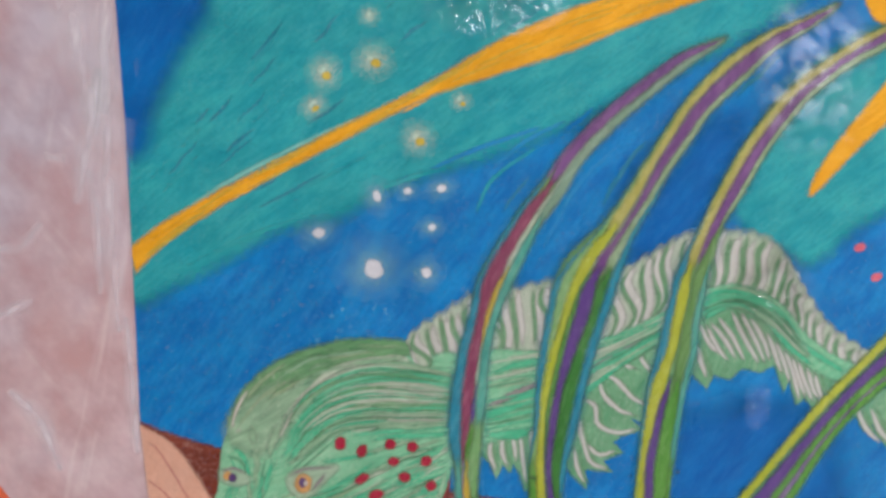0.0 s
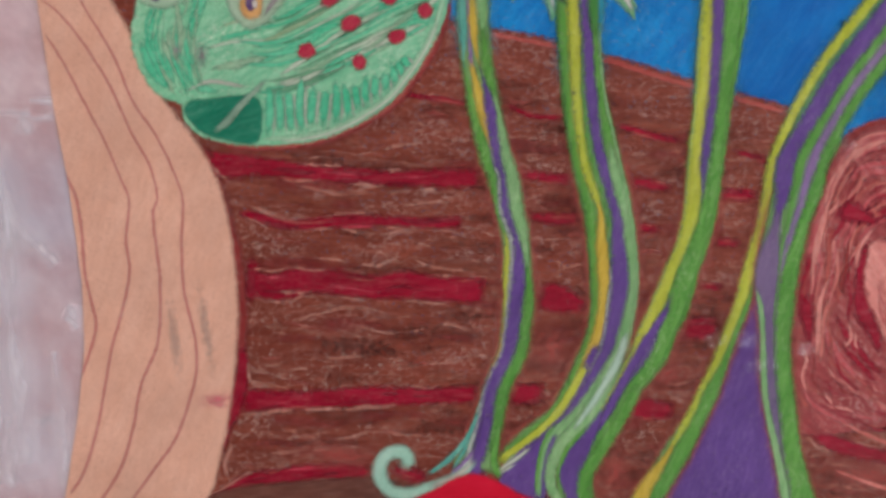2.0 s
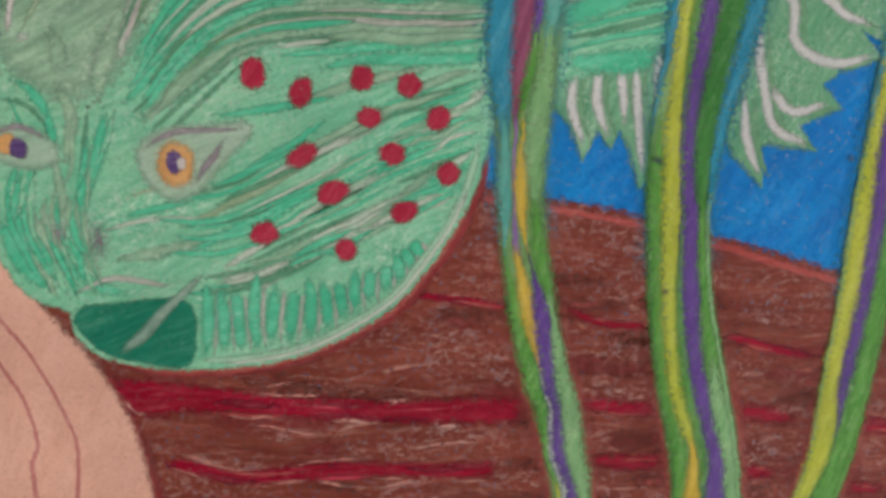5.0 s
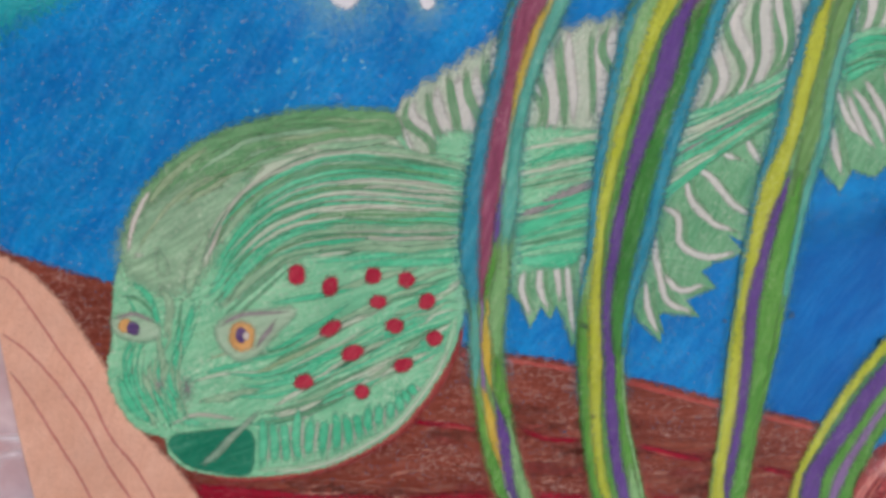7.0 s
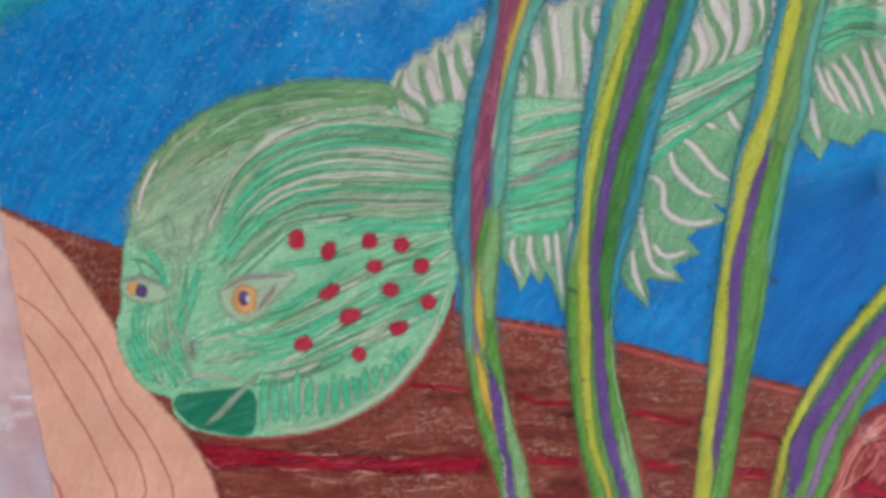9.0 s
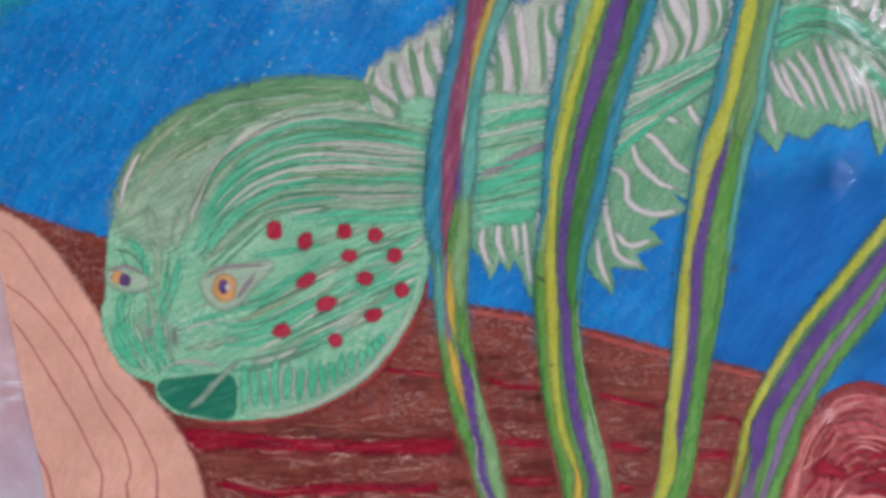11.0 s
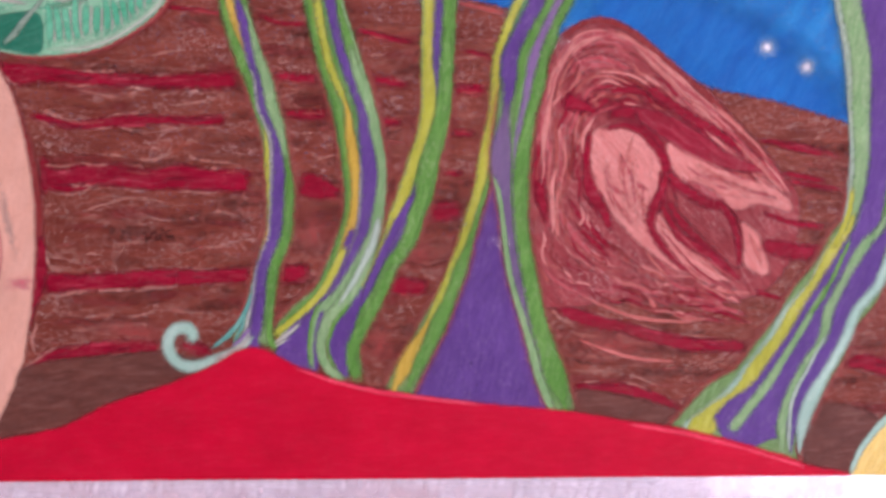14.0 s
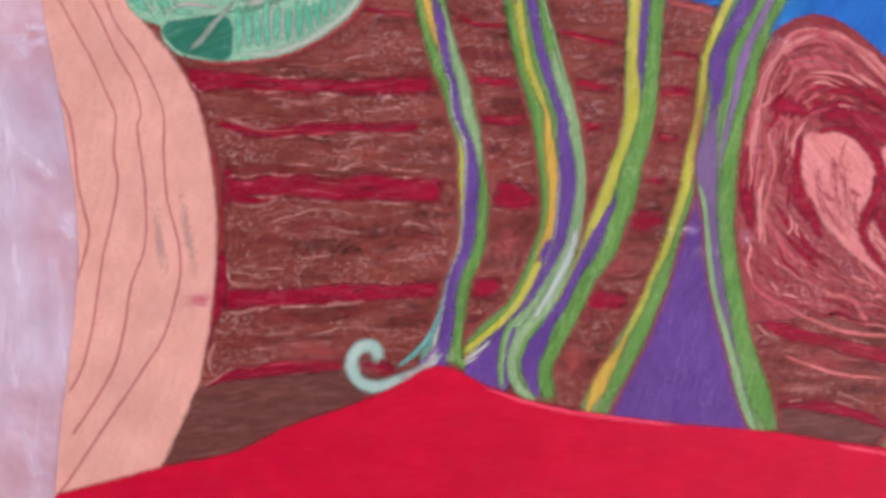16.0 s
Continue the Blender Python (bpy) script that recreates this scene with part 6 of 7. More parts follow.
stroke("jaw_rim", fish, "pale", [(-4.34, -11.64, 0.04), (-3.72, -11.58, 0.06), (-2.95, -11.39, 0.07), (-2.14, -10.98, 0.07), (-1.42, -10.47, 0.07), (-0.94, -9.88, 0.07), (-0.49, -9.18, 0.07), (-0.2, -8.53, 0.06)])
region("mouth", fish, "darkgreen", [(-6.68, -10.9), (-6.51, -10.67), (-5.9, -10.61), (-5.15, -10.52), (-4.83, -10.63), (-4.78, -11.0), (-4.92, -11.64), (-5.58, -11.61), (-6.37, -11.34)], feather=0.08)
stroke("barbel", fish, "greygreen", [(-4.54, -10.02, 0.1), (-4.88, -10.34, 0.12), (-5.26, -10.71, 0.15), (-5.64, -11.15, 0.15), (-6.02, -11.45, 0.12)])
eye = holder("eye", fish, "amber eye with a violet pupil")
region("eye_white", eye, "eyewhite", [(-5.47, -8.05), (-5.09, -7.77), (-4.4, -7.68), (-3.8, -7.63), (-4.2, -8.04), (-4.51, -8.46), (-4.95, -8.74), (-5.32, -8.52)])
spot("iris", eye, "amber", -4.95, -8.23, 0.29, 0.35, 0)
spot("pupil", eye, "violet", -4.97, -8.20, 0.13, 0.19, 0)
spot("glint", eye, "rimpink", -4.86, -8.22, 0.07, 0.1, 0)
stroke("eyelid", eye, "mauve", [(-5.47, -8.02, 0.04), (-5, -7.74, 0.08), (-4.4, -7.68, 0.07), (-3.86, -7.65, 0.04)])
stroke("eyelid", eye, "mauve", [(-4.68, -8.57, 0.04), (-4.4, -8.15, 0.11), (-4.13, -7.8, 0.04)])
eye = holder("eye", fish, "small violet eye near the edge of the head")
region("eye_white", eye, "eyewhite", [(-7.73, -7.88), (-7.38, -7.77), (-6.92, -7.93), (-6.82, -8.17), (-7.2, -8.29), (-7.59, -8.18)])
spot("iris", eye, "amber", -7.51, -7.99, 0.16, 0.17, 0)
spot("pupil", eye, "violet", -7.35, -8.05, 0.14, 0.16, 0)
stroke("eyelid", eye, "mauve", [(-7.76, -7.84, 0.05), (-7.31, -7.71, 0.08), (-6.86, -7.93, 0.05)])
spot("nostril", fish, "mauve", -6.24, -9.50, 0.19, 0.40, 0, soft=1)
spot("nostril", fish, "mauve", -6.86, -9.40, 0.13, 0.21, 0, soft=1)
spot("spot_shadow", fish, "pine", -3.70, -6.77, 0.26, 0.30, 0, soft=1)
spot("cheek_spot", fish, "spotred", -3.70, -6.77, 0.19, 0.24, 0)
spot("spot_shadow", fish, "pine", -2.95, -7.04, 0.21, 0.29, -20, soft=1)
spot("cheek_spot", fish, "spotred", -2.95, -7.04, 0.18, 0.23, -20)
spot("spot_shadow", fish, "pine", -1.98, -6.78, 0.23, 0.24, 0, soft=1)
spot("cheek_spot", fish, "spotred", -1.98, -6.78, 0.19, 0.19, 0)
spot("spot_shadow", fish, "pine", -1.22, -6.87, 0.23, 0.24, 0, soft=1)
spot("cheek_spot", fish, "spotred", -1.22, -6.87, 0.19, 0.19, 0)
spot("spot_shadow", fish, "pine", -1.86, -7.39, 0.25, 0.20, 0, soft=1)
spot("cheek_spot", fish, "spotred", -1.86, -7.39, 0.20, 0.16, 0)
spot("spot_shadow", fish, "pine", -0.74, -7.38, 0.25, 0.26, -30, soft=1)
spot("cheek_spot", fish, "spotred", -0.74, -7.38, 0.18, 0.21, -30)
spot("spot_shadow", fish, "pine", -2.94, -8.04, 0.33, 0.20, 35, soft=1)
spot("cheek_spot", fish, "spotred", -2.94, -8.04, 0.27, 0.16, 35)
spot("spot_shadow", fish, "pine", -1.47, -7.97, 0.25, 0.22, 0, soft=1)
spot("cheek_spot", fish, "spotred", -1.47, -7.97, 0.21, 0.18, 0)
spot("spot_shadow", fish, "pine", -2.45, -8.63, 0.33, 0.22, 25, soft=1)
spot("cheek_spot", fish, "spotred", -2.45, -8.63, 0.27, 0.18, 25)
spot("spot_shadow", fish, "pine", -0.55, -8.27, 0.23, 0.24, 30, soft=1)
spot("cheek_spot", fish, "spotred", -0.55, -8.27, 0.19, 0.19, 30)
spot("spot_shadow", fish, "pine", -1.26, -8.93, 0.28, 0.23, 25, soft=1)
spot("cheek_spot", fish, "spotred", -1.26, -8.93, 0.24, 0.18, 25)
spot("spot_shadow", fish, "pine", -3.58, -9.34, 0.28, 0.24, 20, soft=1)
spot("cheek_spot", fish, "spotred", -3.58, -9.34, 0.23, 0.19, 20)
spot("spot_shadow", fish, "pine", -2.23, -9.60, 0.22, 0.24, 0, soft=1)
spot("cheek_spot", fish, "spotred", -2.23, -9.60, 0.18, 0.19, 0)
crown = [(8.62, 7.15, 8.7, 7.07, 0.2, 0.6, 0.7), (7.07, 6.47, 7.44, 6.21, 0.12, 0.62, 0.68), (5.85, 5.58, 6.28, 5.23, 0.12, 0.62, 0.68), (4.62, 4.52, 5.14, 4.18, 0.1, 0.6, 0.66), (3.52, 3.31, 4.1, 3.0, 0.1, 0.6, 0.66), (2.83, 2.3, 3.54, 1.97, 0.12, 0.58, 0.66), (1.99, 1.15, 2.81, 0.82, 0.2, 0.62, 0.75), (0.87, -1.0, 2.0, -0.96, 0.16, 0.61, 0.78), (0.59, -2.25, 1.53, -2.22, 0.3, 0.62, 0.79), (0.29, -3.53, 1.28, -3.5, 0.33, 0.69, 0.77), (0.11, -4.85, 1.21, -4.82, 0.32, 0.65, 0.77)]
upper = [(0.02, -6.19, 1.19, -6.17, 0.37, 0.57, 0.71), (0.22, -7.57, 1.06, -7.56, 0.33, 0.43, 0.62), (0.36, -9.0, 1.13, -8.99, 0.27, 0.36, 0.6), (0.42, -9.58, 1.21, -9.57, 0.12, 0.53, 0.62), (0.6, -10.46, 1.4, -10.46, 0.23, 0.53, 0.82), (0.99, -11.98, 1.76, -11.98, 0.34, 0.43, 0.75), (1.23, -12.53, 1.97, -12.54, 0.29, 0.38, 0.64), (1.42, -13.34, 2.12, -13.35, 0.12, 0.23, 0.6), (1.62, -14.16, 2.31, -14.17, 0.29, 0.43, 0.71), (1.69, -14.98, 2.43, -15.0, 0.22, 0.33, 0.73), (1.71, -15.81, 2.51, -15.83, 0.12, 0.21, 0.69)]
middle = [(1.66, -16.65, 2.43, -16.67, 0.11, 0.17, 0.7), (1.58, -17.34, 2.34, -17.36, 0.09, 0.16, 0.67), (1.22, -18.34, 1.92, -18.36, 0.05, 0.1, 0.63), (1.0, -19.2, 1.77, -19.22, 0.07, 0.2, 0.69), (0.69, -20.07, 1.65, -20.09, 0.14, 0.25, 0.73), (0.25, -20.85, 1.81, -20.89, 0.14, 0.3, 0.69)]
weed("slender ribbon weed in maroon teal and yellow", crown + upper + middle, [[(0, "mauveweed"), (5, "tealweed"), (12, "tealgreen"), (14, "leaf"), (19, "limeyellow"), (22, "gold"), (24, "tealgreen")], [(0, "plum"), (5, "wine"), (12, "mauveweed"), (14, "gold"), (16, "pale")], [(0, "pale"), (7, "gold"), (9, "pale"), (10, "violetweed"), (11, "leaf"), (12, "gold"), (14, "violetweed")], [(0, "greygreen"), (6, "tealgreen"), (11, "leafpale"), (13, "leaf"), (15, "leafpale"), (20, "leaf")]])
crown = [(12.2, 8.35, 12.28, 8.25, 0.03, 0.06, 0.25, 0.28, 0.8, 0.97), (11.04, 7.76, 11.34, 7.49, 0.03, 0.06, 0.25, 0.28, 0.85, 0.97), (9.76, 7.19, 10.18, 6.74, 0.03, 0.08, 0.35, 0.4, 0.9, 0.97), (8.49, 6.3, 9.18, 5.68, 0.03, 0.08, 0.35, 0.4, 0.85, 0.97), (7.39, 5.05, 8.2, 4.68, 0.03, 0.08, 0.35, 0.4, 0.85, 0.97), (6.79, 4.1, 7.64, 3.75, 0.03, 0.1, 0.38, 0.42, 0.82, 0.97), (6.19, 3.06, 7.03, 2.78, 0.04, 0.12, 0.42, 0.46, 0.8, 0.96), (5.55, 1.93, 6.51, 1.69, 0.04, 0.14, 0.48, 0.55, 0.78, 0.95)]
upper = [(4.83, 0.81, 5.97, 0.65, 0.05, 0.15, 0.5, 0.58, 0.75, 0.93), (3.49, -0.9, 5.55, -0.81, 0.11, 0.28, 0.44, 0.48, 0.7, 0.89), (3.23, -2.16, 5.21, -2.09, 0.11, 0.25, 0.38, 0.48, 0.73, 0.89), (3.05, -3.45, 4.88, -3.39, 0.13, 0.2, 0.35, 0.45, 0.67, 0.87), (2.97, -4.77, 4.62, -4.73, 0.1, 0.14, 0.29, 0.41, 0.57, 0.86), (2.96, -6.13, 4.4, -6.1, 0.09, 0.12, 0.26, 0.35, 0.55, 0.84), (2.82, -7.53, 4.11, -7.51, 0.03, 0.23, 0.43, 0.47, 0.64, 0.9), (2.94, -8.97, 4.03, -8.96, 0.04, 0.26, 0.54, 0.59, 0.8, 0.96)]
middle = [(3.12, -10.45, 4.25, -10.45, 0.03, 0.23, 0.44, 0.56, 0.84, 0.97), (3.42, -11.98, 4.7, -11.98, 0.02, 0.19, 0.37, 0.52, 0.71, 0.98), (3.81, -13.38, 5.1, -13.41, 0.03, 0.22, 0.46, 0.59, 0.81, 0.97), (3.95, -14.2, 5.25, -14.23, 0.03, 0.19, 0.41, 0.51, 0.81, 0.97), (4.05, -15.03, 5.37, -15.05, 0.03, 0.18, 0.39, 0.47, 0.84, 0.97), (4.13, -15.86, 5.37, -15.89, 0.03, 0.18, 0.35, 0.43, 0.81, 0.97), (4.06, -16.7, 5.29, -16.72, 0.03, 0.15, 0.37, 0.41, 0.74, 0.97), (3.86, -17.39, 5.26, -17.42, 0.02, 0.13, 0.33, 0.39, 0.67, 0.96)]
lower = [(3.45, -18.39, 4.81, -18.42, 0.04, 0.12, 0.3, 0.35, 0.57, 0.87), (3.01, -19.25, 4.13, -19.27, 0.05, 0.14, 0.26, 0.32, 0.57, 0.85), (2.03, -20.1, 3.09, -20.12, 0.06, 0.13, 0.32, 0.39, 0.68, 0.92), (1.5, -20.7, 2.31, -20.72, 0.06, 0.13, 0.3, 0.38, 0.68, 0.89)]
weed("broad ribbon weed with yellow violet and green stripes", crown + upper + middle + lower, [[(0, "tealweed"), (14, "leafdark")], [(0, "leafpale"), (14, "leaf")], [(0, "straw"), (8, "limeyellow"), (18, "gold"), (24, "limeyellow")], [(0, "olivepale"), (9, "leaf"), (20, "pale")], [(0, "plum"), (9, "violetweed")], [(0, "olivepale"), (9, "leafdark"), (15, "leaf"), (17, "leafpale")], [(0, "tealweed"), (15, "leafpale")]])
crown = [(15.01, 8.19, 15.24, 7.85, 0.05, 0.35, 0.85, 0.95), (13.6, 7.53, 13.94, 6.97, 0.05, 0.35, 0.75, 0.95), (12.4, 6.82, 12.8, 6.33, 0.05, 0.4, 0.75, 0.95), (11.0, 5.75, 11.52, 5.28, 0.05, 0.42, 0.8, 0.96), (10.09, 4.68, 10.68, 4.21, 0.05, 0.42, 0.85, 0.96), (9.38, 3.58, 10.06, 3.18, 0.06, 0.42, 0.85, 0.96), (8.85, 2.54, 9.58, 2.18, 0.06, 0.42, 0.85, 0.96), (8.33, 1.29, 8.96, 1.04, 0.08, 0.48, 0.85, 0.95), (7.47, -0.74, 8.56, -0.69, 0.2, 0.52, 0.62, 0.91), (7.37, -1.5, 8.47, -1.46, 0.22, 0.55, 0.6, 0.87)]
upper = [(7.2, -2.41, 8.36, -2.37, 0.25, 0.55, 0.57, 0.86), (7.07, -3.33, 8.37, -3.29, 0.24, 0.49, 0.55, 0.87), (6.81, -4.68, 8.11, -4.64, 0.11, 0.43, 0.6, 0.9), (6.69, -6.06, 7.97, -6.03, 0.09, 0.34, 0.56, 0.91), (6.65, -7.48, 7.89, -7.46, 0.06, 0.23, 0.5, 0.89), (6.62, -8.94, 7.75, -8.92, 0.06, 0.34, 0.6, 0.95), (6.63, -10.44, 7.59, -10.43, 0.05, 0.39, 0.66, 0.97), (6.56, -11.99, 7.5, -11.99, 0.05, 0.39, 0.64, 0.97), (6.55, -13.44, 7.4, -13.45, 0.04, 0.49, 0.53, 0.96), (6.4, -14.25, 7.24, -14.27, 0.04, 0.41, 0.45, 0.96)]
middle = [(6.1, -15.07, 7.02, -15.09, 0.04, 0.38, 0.42, 0.96), (5.83, -15.89, 6.87, -15.92, 0.03, 0.31, 0.52, 0.97), (5.5, -16.73, 6.54, -16.75, 0.03, 0.31, 0.56, 0.97), (5.28, -17.42, 6.31, -17.44, 0.03, 0.25, 0.59, 0.97), (4.72, -18.42, 5.59, -18.44, 0.06, 0.25, 0.57, 0.96), (4.16, -19.27, 5.19, -19.29, 0.1, 0.33, 0.63, 0.97), (3.75, -20.14, 4.64, -20.16, 0.08, 0.23, 0.42, 0.92), (3.47, -21.01, 4.4, -21.03, 0.07, 0.26, 0.52, 0.93), (3.6, -21.91, 4.54, -21.93, 0.07, 0.26, 0.44, 0.89)]
weed("ribbon weed striped yellow violet and green", crown + upper + middle, [[(0, "leafpale"), (7, "tealweed"), (14, "leafpale")], [(0, "straw"), (8, "limeyellow")], [(0, "plum"), (8, "olive"), (12, "violetweed"), (18, "leaf"), (21, "violetweed")], [(0, "olivepale"), (7, "leafworn"), (12, "leaf")], [(0, "leafpale"), (8, "tealgreen"), (14, "leaf")]])
weed_base = holder("weed_base", drawing, "tangled violet and green roots of the weeds")
region("root", weed_base, "violetweed", [(1.81, -21.06), (2.44, -20.42), (3.18, -19.74), (3.09, -20.83), (2.91, -21.71), (2.13, -21.48)])
region("root", weed_base, "violetweed", [(4.55, -19.02), (3.87, -20.05), (3.5, -20.66), (3.6, -21.23), (3.95, -21.91), (4.05, -21.26), (4.23, -20.2)])
stroke("root_streak", weed_base, "leaf", [(5.59, -18.26, 0.31), (5.02, -19.46, 0.34), (4.43, -20.5, 0.38), (4.16, -21.21, 0.35), (4.33, -22.14, 0.35)])
stroke("root_streak", weed_base, "violetweed", [(6.31, -15.99, 0.13), (5.73, -16.99, 0.24), (5.18, -18.08, 0.24), (4.72, -19.11, 0.17), (4.47, -19.71, 0.07)])
stroke("root_streak", weed_base, "leafpale", [(5.06, -17.06, 0.24), (4.64, -18.24, 0.44), (4.04, -19.36, 0.44), (3.44, -20.13, 0.38), (3.19, -20.92, 0.31), (3.39, -21.63, 0.28), (3.95, -22.13, 0.24)])
stroke("root_streak", weed_base, "leaf", [(4.21, -19.45, 0.09), (3.61, -20.22, 0.12), (3.4, -21.01, 0.1), (3.6, -21.73, 0.09)])
stroke("root_streak", weed_base, "sagepale", [(5.18, -16.72, 0.13), (4.94, -17.57, 0.2), (4.38, -18.67, 0.17), (3.78, -19.61, 0.07)])
stroke("root_streak", weed_base, "leafpale", [(3.7, -19.09, 0.07), (3.09, -19.86, 0.14), (2.86, -20.82, 0.16), (2.87, -21.71, 0.16)])
stroke("root_streak", weed_base, "leaf", [(3.36, -19.25, 0.07), (2.97, -19.94, 0.09), (2.81, -20.82, 0.09), (2.8, -21.53, 0.07)])
stroke("root_streak", weed_base, "violetweed", [(4.38, -17.04, 0.17), (3.87, -18.23, 0.27), (3.27, -19.25, 0.21), (2.58, -19.93, 0.14), (1.88, -20.8, 0.09)])
stroke("root_streak", weed_base, "limeyellow", [(4.09, -17.63, 0.2), (3.53, -18.74, 0.24), (3.01, -19.42, 0.22), (2.32, -20.02, 0.22), (1.64, -20.53, 0.15)])
stroke("root_streak", weed_base, "leaf", [(3.7, -18.05, 0.05), (3.1, -19.07, 0.09), (2.41, -19.76, 0.09), (1.72, -20.3, 0.07)])
stroke("root_streak", weed_base, "pale", [(2.61, -20.11, 0.07), (2.14, -20.49, 0.09), (1.57, -20.88, 0.05)])
stroke("root_streak", weed_base, "pale", [(2.23, -20.59, 0.05), (1.88, -20.8, 0.07), (1.62, -20.97, 0.05)])
stroke("root_streak", weed_base, "leaf", [(1.77, -19.05, 0.07), (1.6, -19.91, 0.15), (1.56, -20.62, 0.21), (1.77, -21.08, 0.17)])
stroke("root_streak", weed_base, "violetweed", [(1.4, -19.04, 0.2), (1.17, -20.08, 0.34), (0.94, -20.78, 0.48), (1.19, -21.14, 0.41)])
stroke("root_streak", weed_base, "tealgreen", [(1.11, -19.03, 0.05), (0.78, -19.81, 0.12), (0.25, -20.5, 0.15), (-0.36, -20.93, 0.09)])
stroke("root_streak", weed_base, "mauveweed", [(1.04, -20.08, 0.07), (0.68, -20.68, 0.21), (0.24, -21.03, 0.14)])
stroke("root_streak", weed_base, "pale", [(1.0, -20.34, 0.05), (0.54, -20.86, 0.07), (-0.11, -21.25, 0.05)])
curl = holder("curl", drawing, "pale mint curled tendril")
stroke("tendril", curl, "mint", [(1.08, -20.49, 0.11), (0.47, -21.04, 0.27), (-0.21, -21.31, 0.31), (-0.79, -21.51, 0.35), (-1.33, -21.44, 0.35), (-1.66, -21.04, 0.35), (-1.64, -20.57, 0.34), (-1.37, -20.26, 0.34), (-1.02, -20.26, 0.38), (-0.88, -20.53, 0.34), (-1.11, -20.77, 0.23)])
stroke("tendril", curl, "mauvepale", [(1.06, -20.49, 0.06), (0.47, -20.98, 0.12), (-0.3, -21.31, 0.08)])
tent_weed = holder("tent_weed", drawing, "violet tent-shaped weed between two green stems")
region("violet_fill", tent_weed, "violetweed", [(8.68, -15.12), (8.53, -15.95), (8.25, -16.78), (8.03, -17.48), (7.74, -18.48), (7.45, -19.34), (7.08, -20.21), (6.65, -21.08), (6.24, -21.97), (5.9, -22.77), (6.57, -23.24), (8.32, -23.37), (9.91, -23.59), (10.88, -23.71), (10.59, -22.88), (10.25, -22.06), (9.98, -21.16), (9.78, -20.27), (9.51, -19.39), (9.26, -18.51), (9.13, -17.5), (9.08, -16.8), (9.0, -15.96), (8.92, -15.29)], feather=0.08)
crown = [(16.21, -1.16, 16.41, -1.33, 0.7), (14.81, -2.83, 15.12, -3.13, 0.75), (13.98, -3.79, 14.27, -4.07, 0.75), (13.02, -4.9, 13.35, -5.19, 0.75), (12.19, -6.03, 12.52, -6.31, 0.75), (10.83, -7.98, 11.19, -8.19, 0.7), (9.87, -9.38, 10.22, -9.59, 0.65), (9.37, -10.4, 9.71, -10.58, 0.65), (8.97, -11.36, 9.31, -11.36, 0.73), (8.79, -11.99, 9.03, -11.99, 0.81), (8.66, -13.48, 8.94, -13.48, 0.82), (8.49, -14.29, 8.81, -14.3, 0.79), (8.31, -15.11, 8.7, -15.12, 0.83), (8.18, -15.94, 8.53, -15.95, 0.76), (7.91, -16.78, 8.28, -16.79, 0.73), (7.72, -17.47, 8.09, -17.48, 0.64)]
upper = [(7.33, -18.47, 7.84, -18.48, 0.33), (6.97, -19.33, 7.52, -19.34, 0.41), (6.45, -20.2, 7.19, -20.21, 0.44), (5.99, -21.07, 6.75, -21.09, 0.52), (5.46, -21.95, 6.33, -21.97, 0.58), (5.13, -22.66, 6.0, -22.68, 0.56)]
weed("yellow and green stem of a tent-shaped weed", crown + upper, [[(0, "limeyellow"), (18, "gold")], [(0, "leaf")]])
crown = [(16.41, -1.33, 16.84, -1.7, 0.4, 0.7, 0.8), (15.12, -3.13, 15.85, -3.8, 0.4, 0.7, 0.8), (14.27, -4.07, 14.88, -4.67, 0.4, 0.7, 0.8), (13.35, -5.19, 13.97, -5.67, 0.4, 0.7, 0.8), (12.52, -6.31, 13.18, -6.85, 0.4, 0.65, 0.78), (11.19, -8.19, 12.18, -8.76, 0.4, 0.62, 0.8), (10.22, -9.59, 11.21, -10.17, 0.4, 0.62, 0.8), (9.71, -10.58, 10.69, -11.14, 0.4, 0.62, 0.82), (9.31, -11.36, 10.66, -11.36, 0.36, 0.61, 0.79), (9.02, -11.99, 10.39, -11.99, 0.38, 0.61, 0.83), (9.0, -12.67, 10.3, -12.7, 0.39, 0.58, 0.76)]
upper = [(8.86, -13.48, 10.05, -13.5, 0.47, 0.62, 0.78), (8.76, -14.29, 9.91, -14.32, 0.49, 0.58, 0.71), (8.71, -15.12, 9.82, -15.14, 0.55, 0.59, 0.64), (8.85, -15.96, 9.8, -15.97, 0.48, 0.52, 0.55), (9.01, -16.8, 9.79, -16.82, 0.46, 0.49, 0.52), (9.08, -17.5, 9.86, -17.51, 0.46, 0.49, 0.52), (9.23, -18.51, 10.05, -18.53, 0.48, 0.5, 0.52), (9.46, -19.39, 10.23, -19.4, 0.42, 0.44, 0.47), (9.72, -20.27, 10.43, -20.28, 0.29, 0.32, 0.37), (9.96, -21.16, 10.74, -21.18, 0.24, 0.29, 0.33), (10.2, -22.06, 11.09, -22.08, 0.22, 0.25, 0.29)]
middle = [(10.7, -23.34, 11.45, -23.36, 0.21, 0.26, 0.3)]
weed("green stem with violet lines of a tent-shaped weed", crown + upper + middle, [[(0, "violetweed"), (11, "greyviolet")], [(0, "leaf")], [(0, "mauveweed")], [(0, "leaf")]])
stroke("rim_stripe", tent_weed, "leafpale", [(8.72, -15.45, 0.07), (8.89, -15.96, 0.12), (9.03, -16.8, 0.14), (9.1, -17.5, 0.15), (9.24, -18.51, 0.17), (9.47, -19.39, 0.17), (9.74, -20.27, 0.19), (9.99, -21.16, 0.21), (10.23, -22.06, 0.23), (10.73, -23.34, 0.21)])
fan_weed = holder("fan_weed", drawing, "fan-shaped weed of violet yellow and mint")
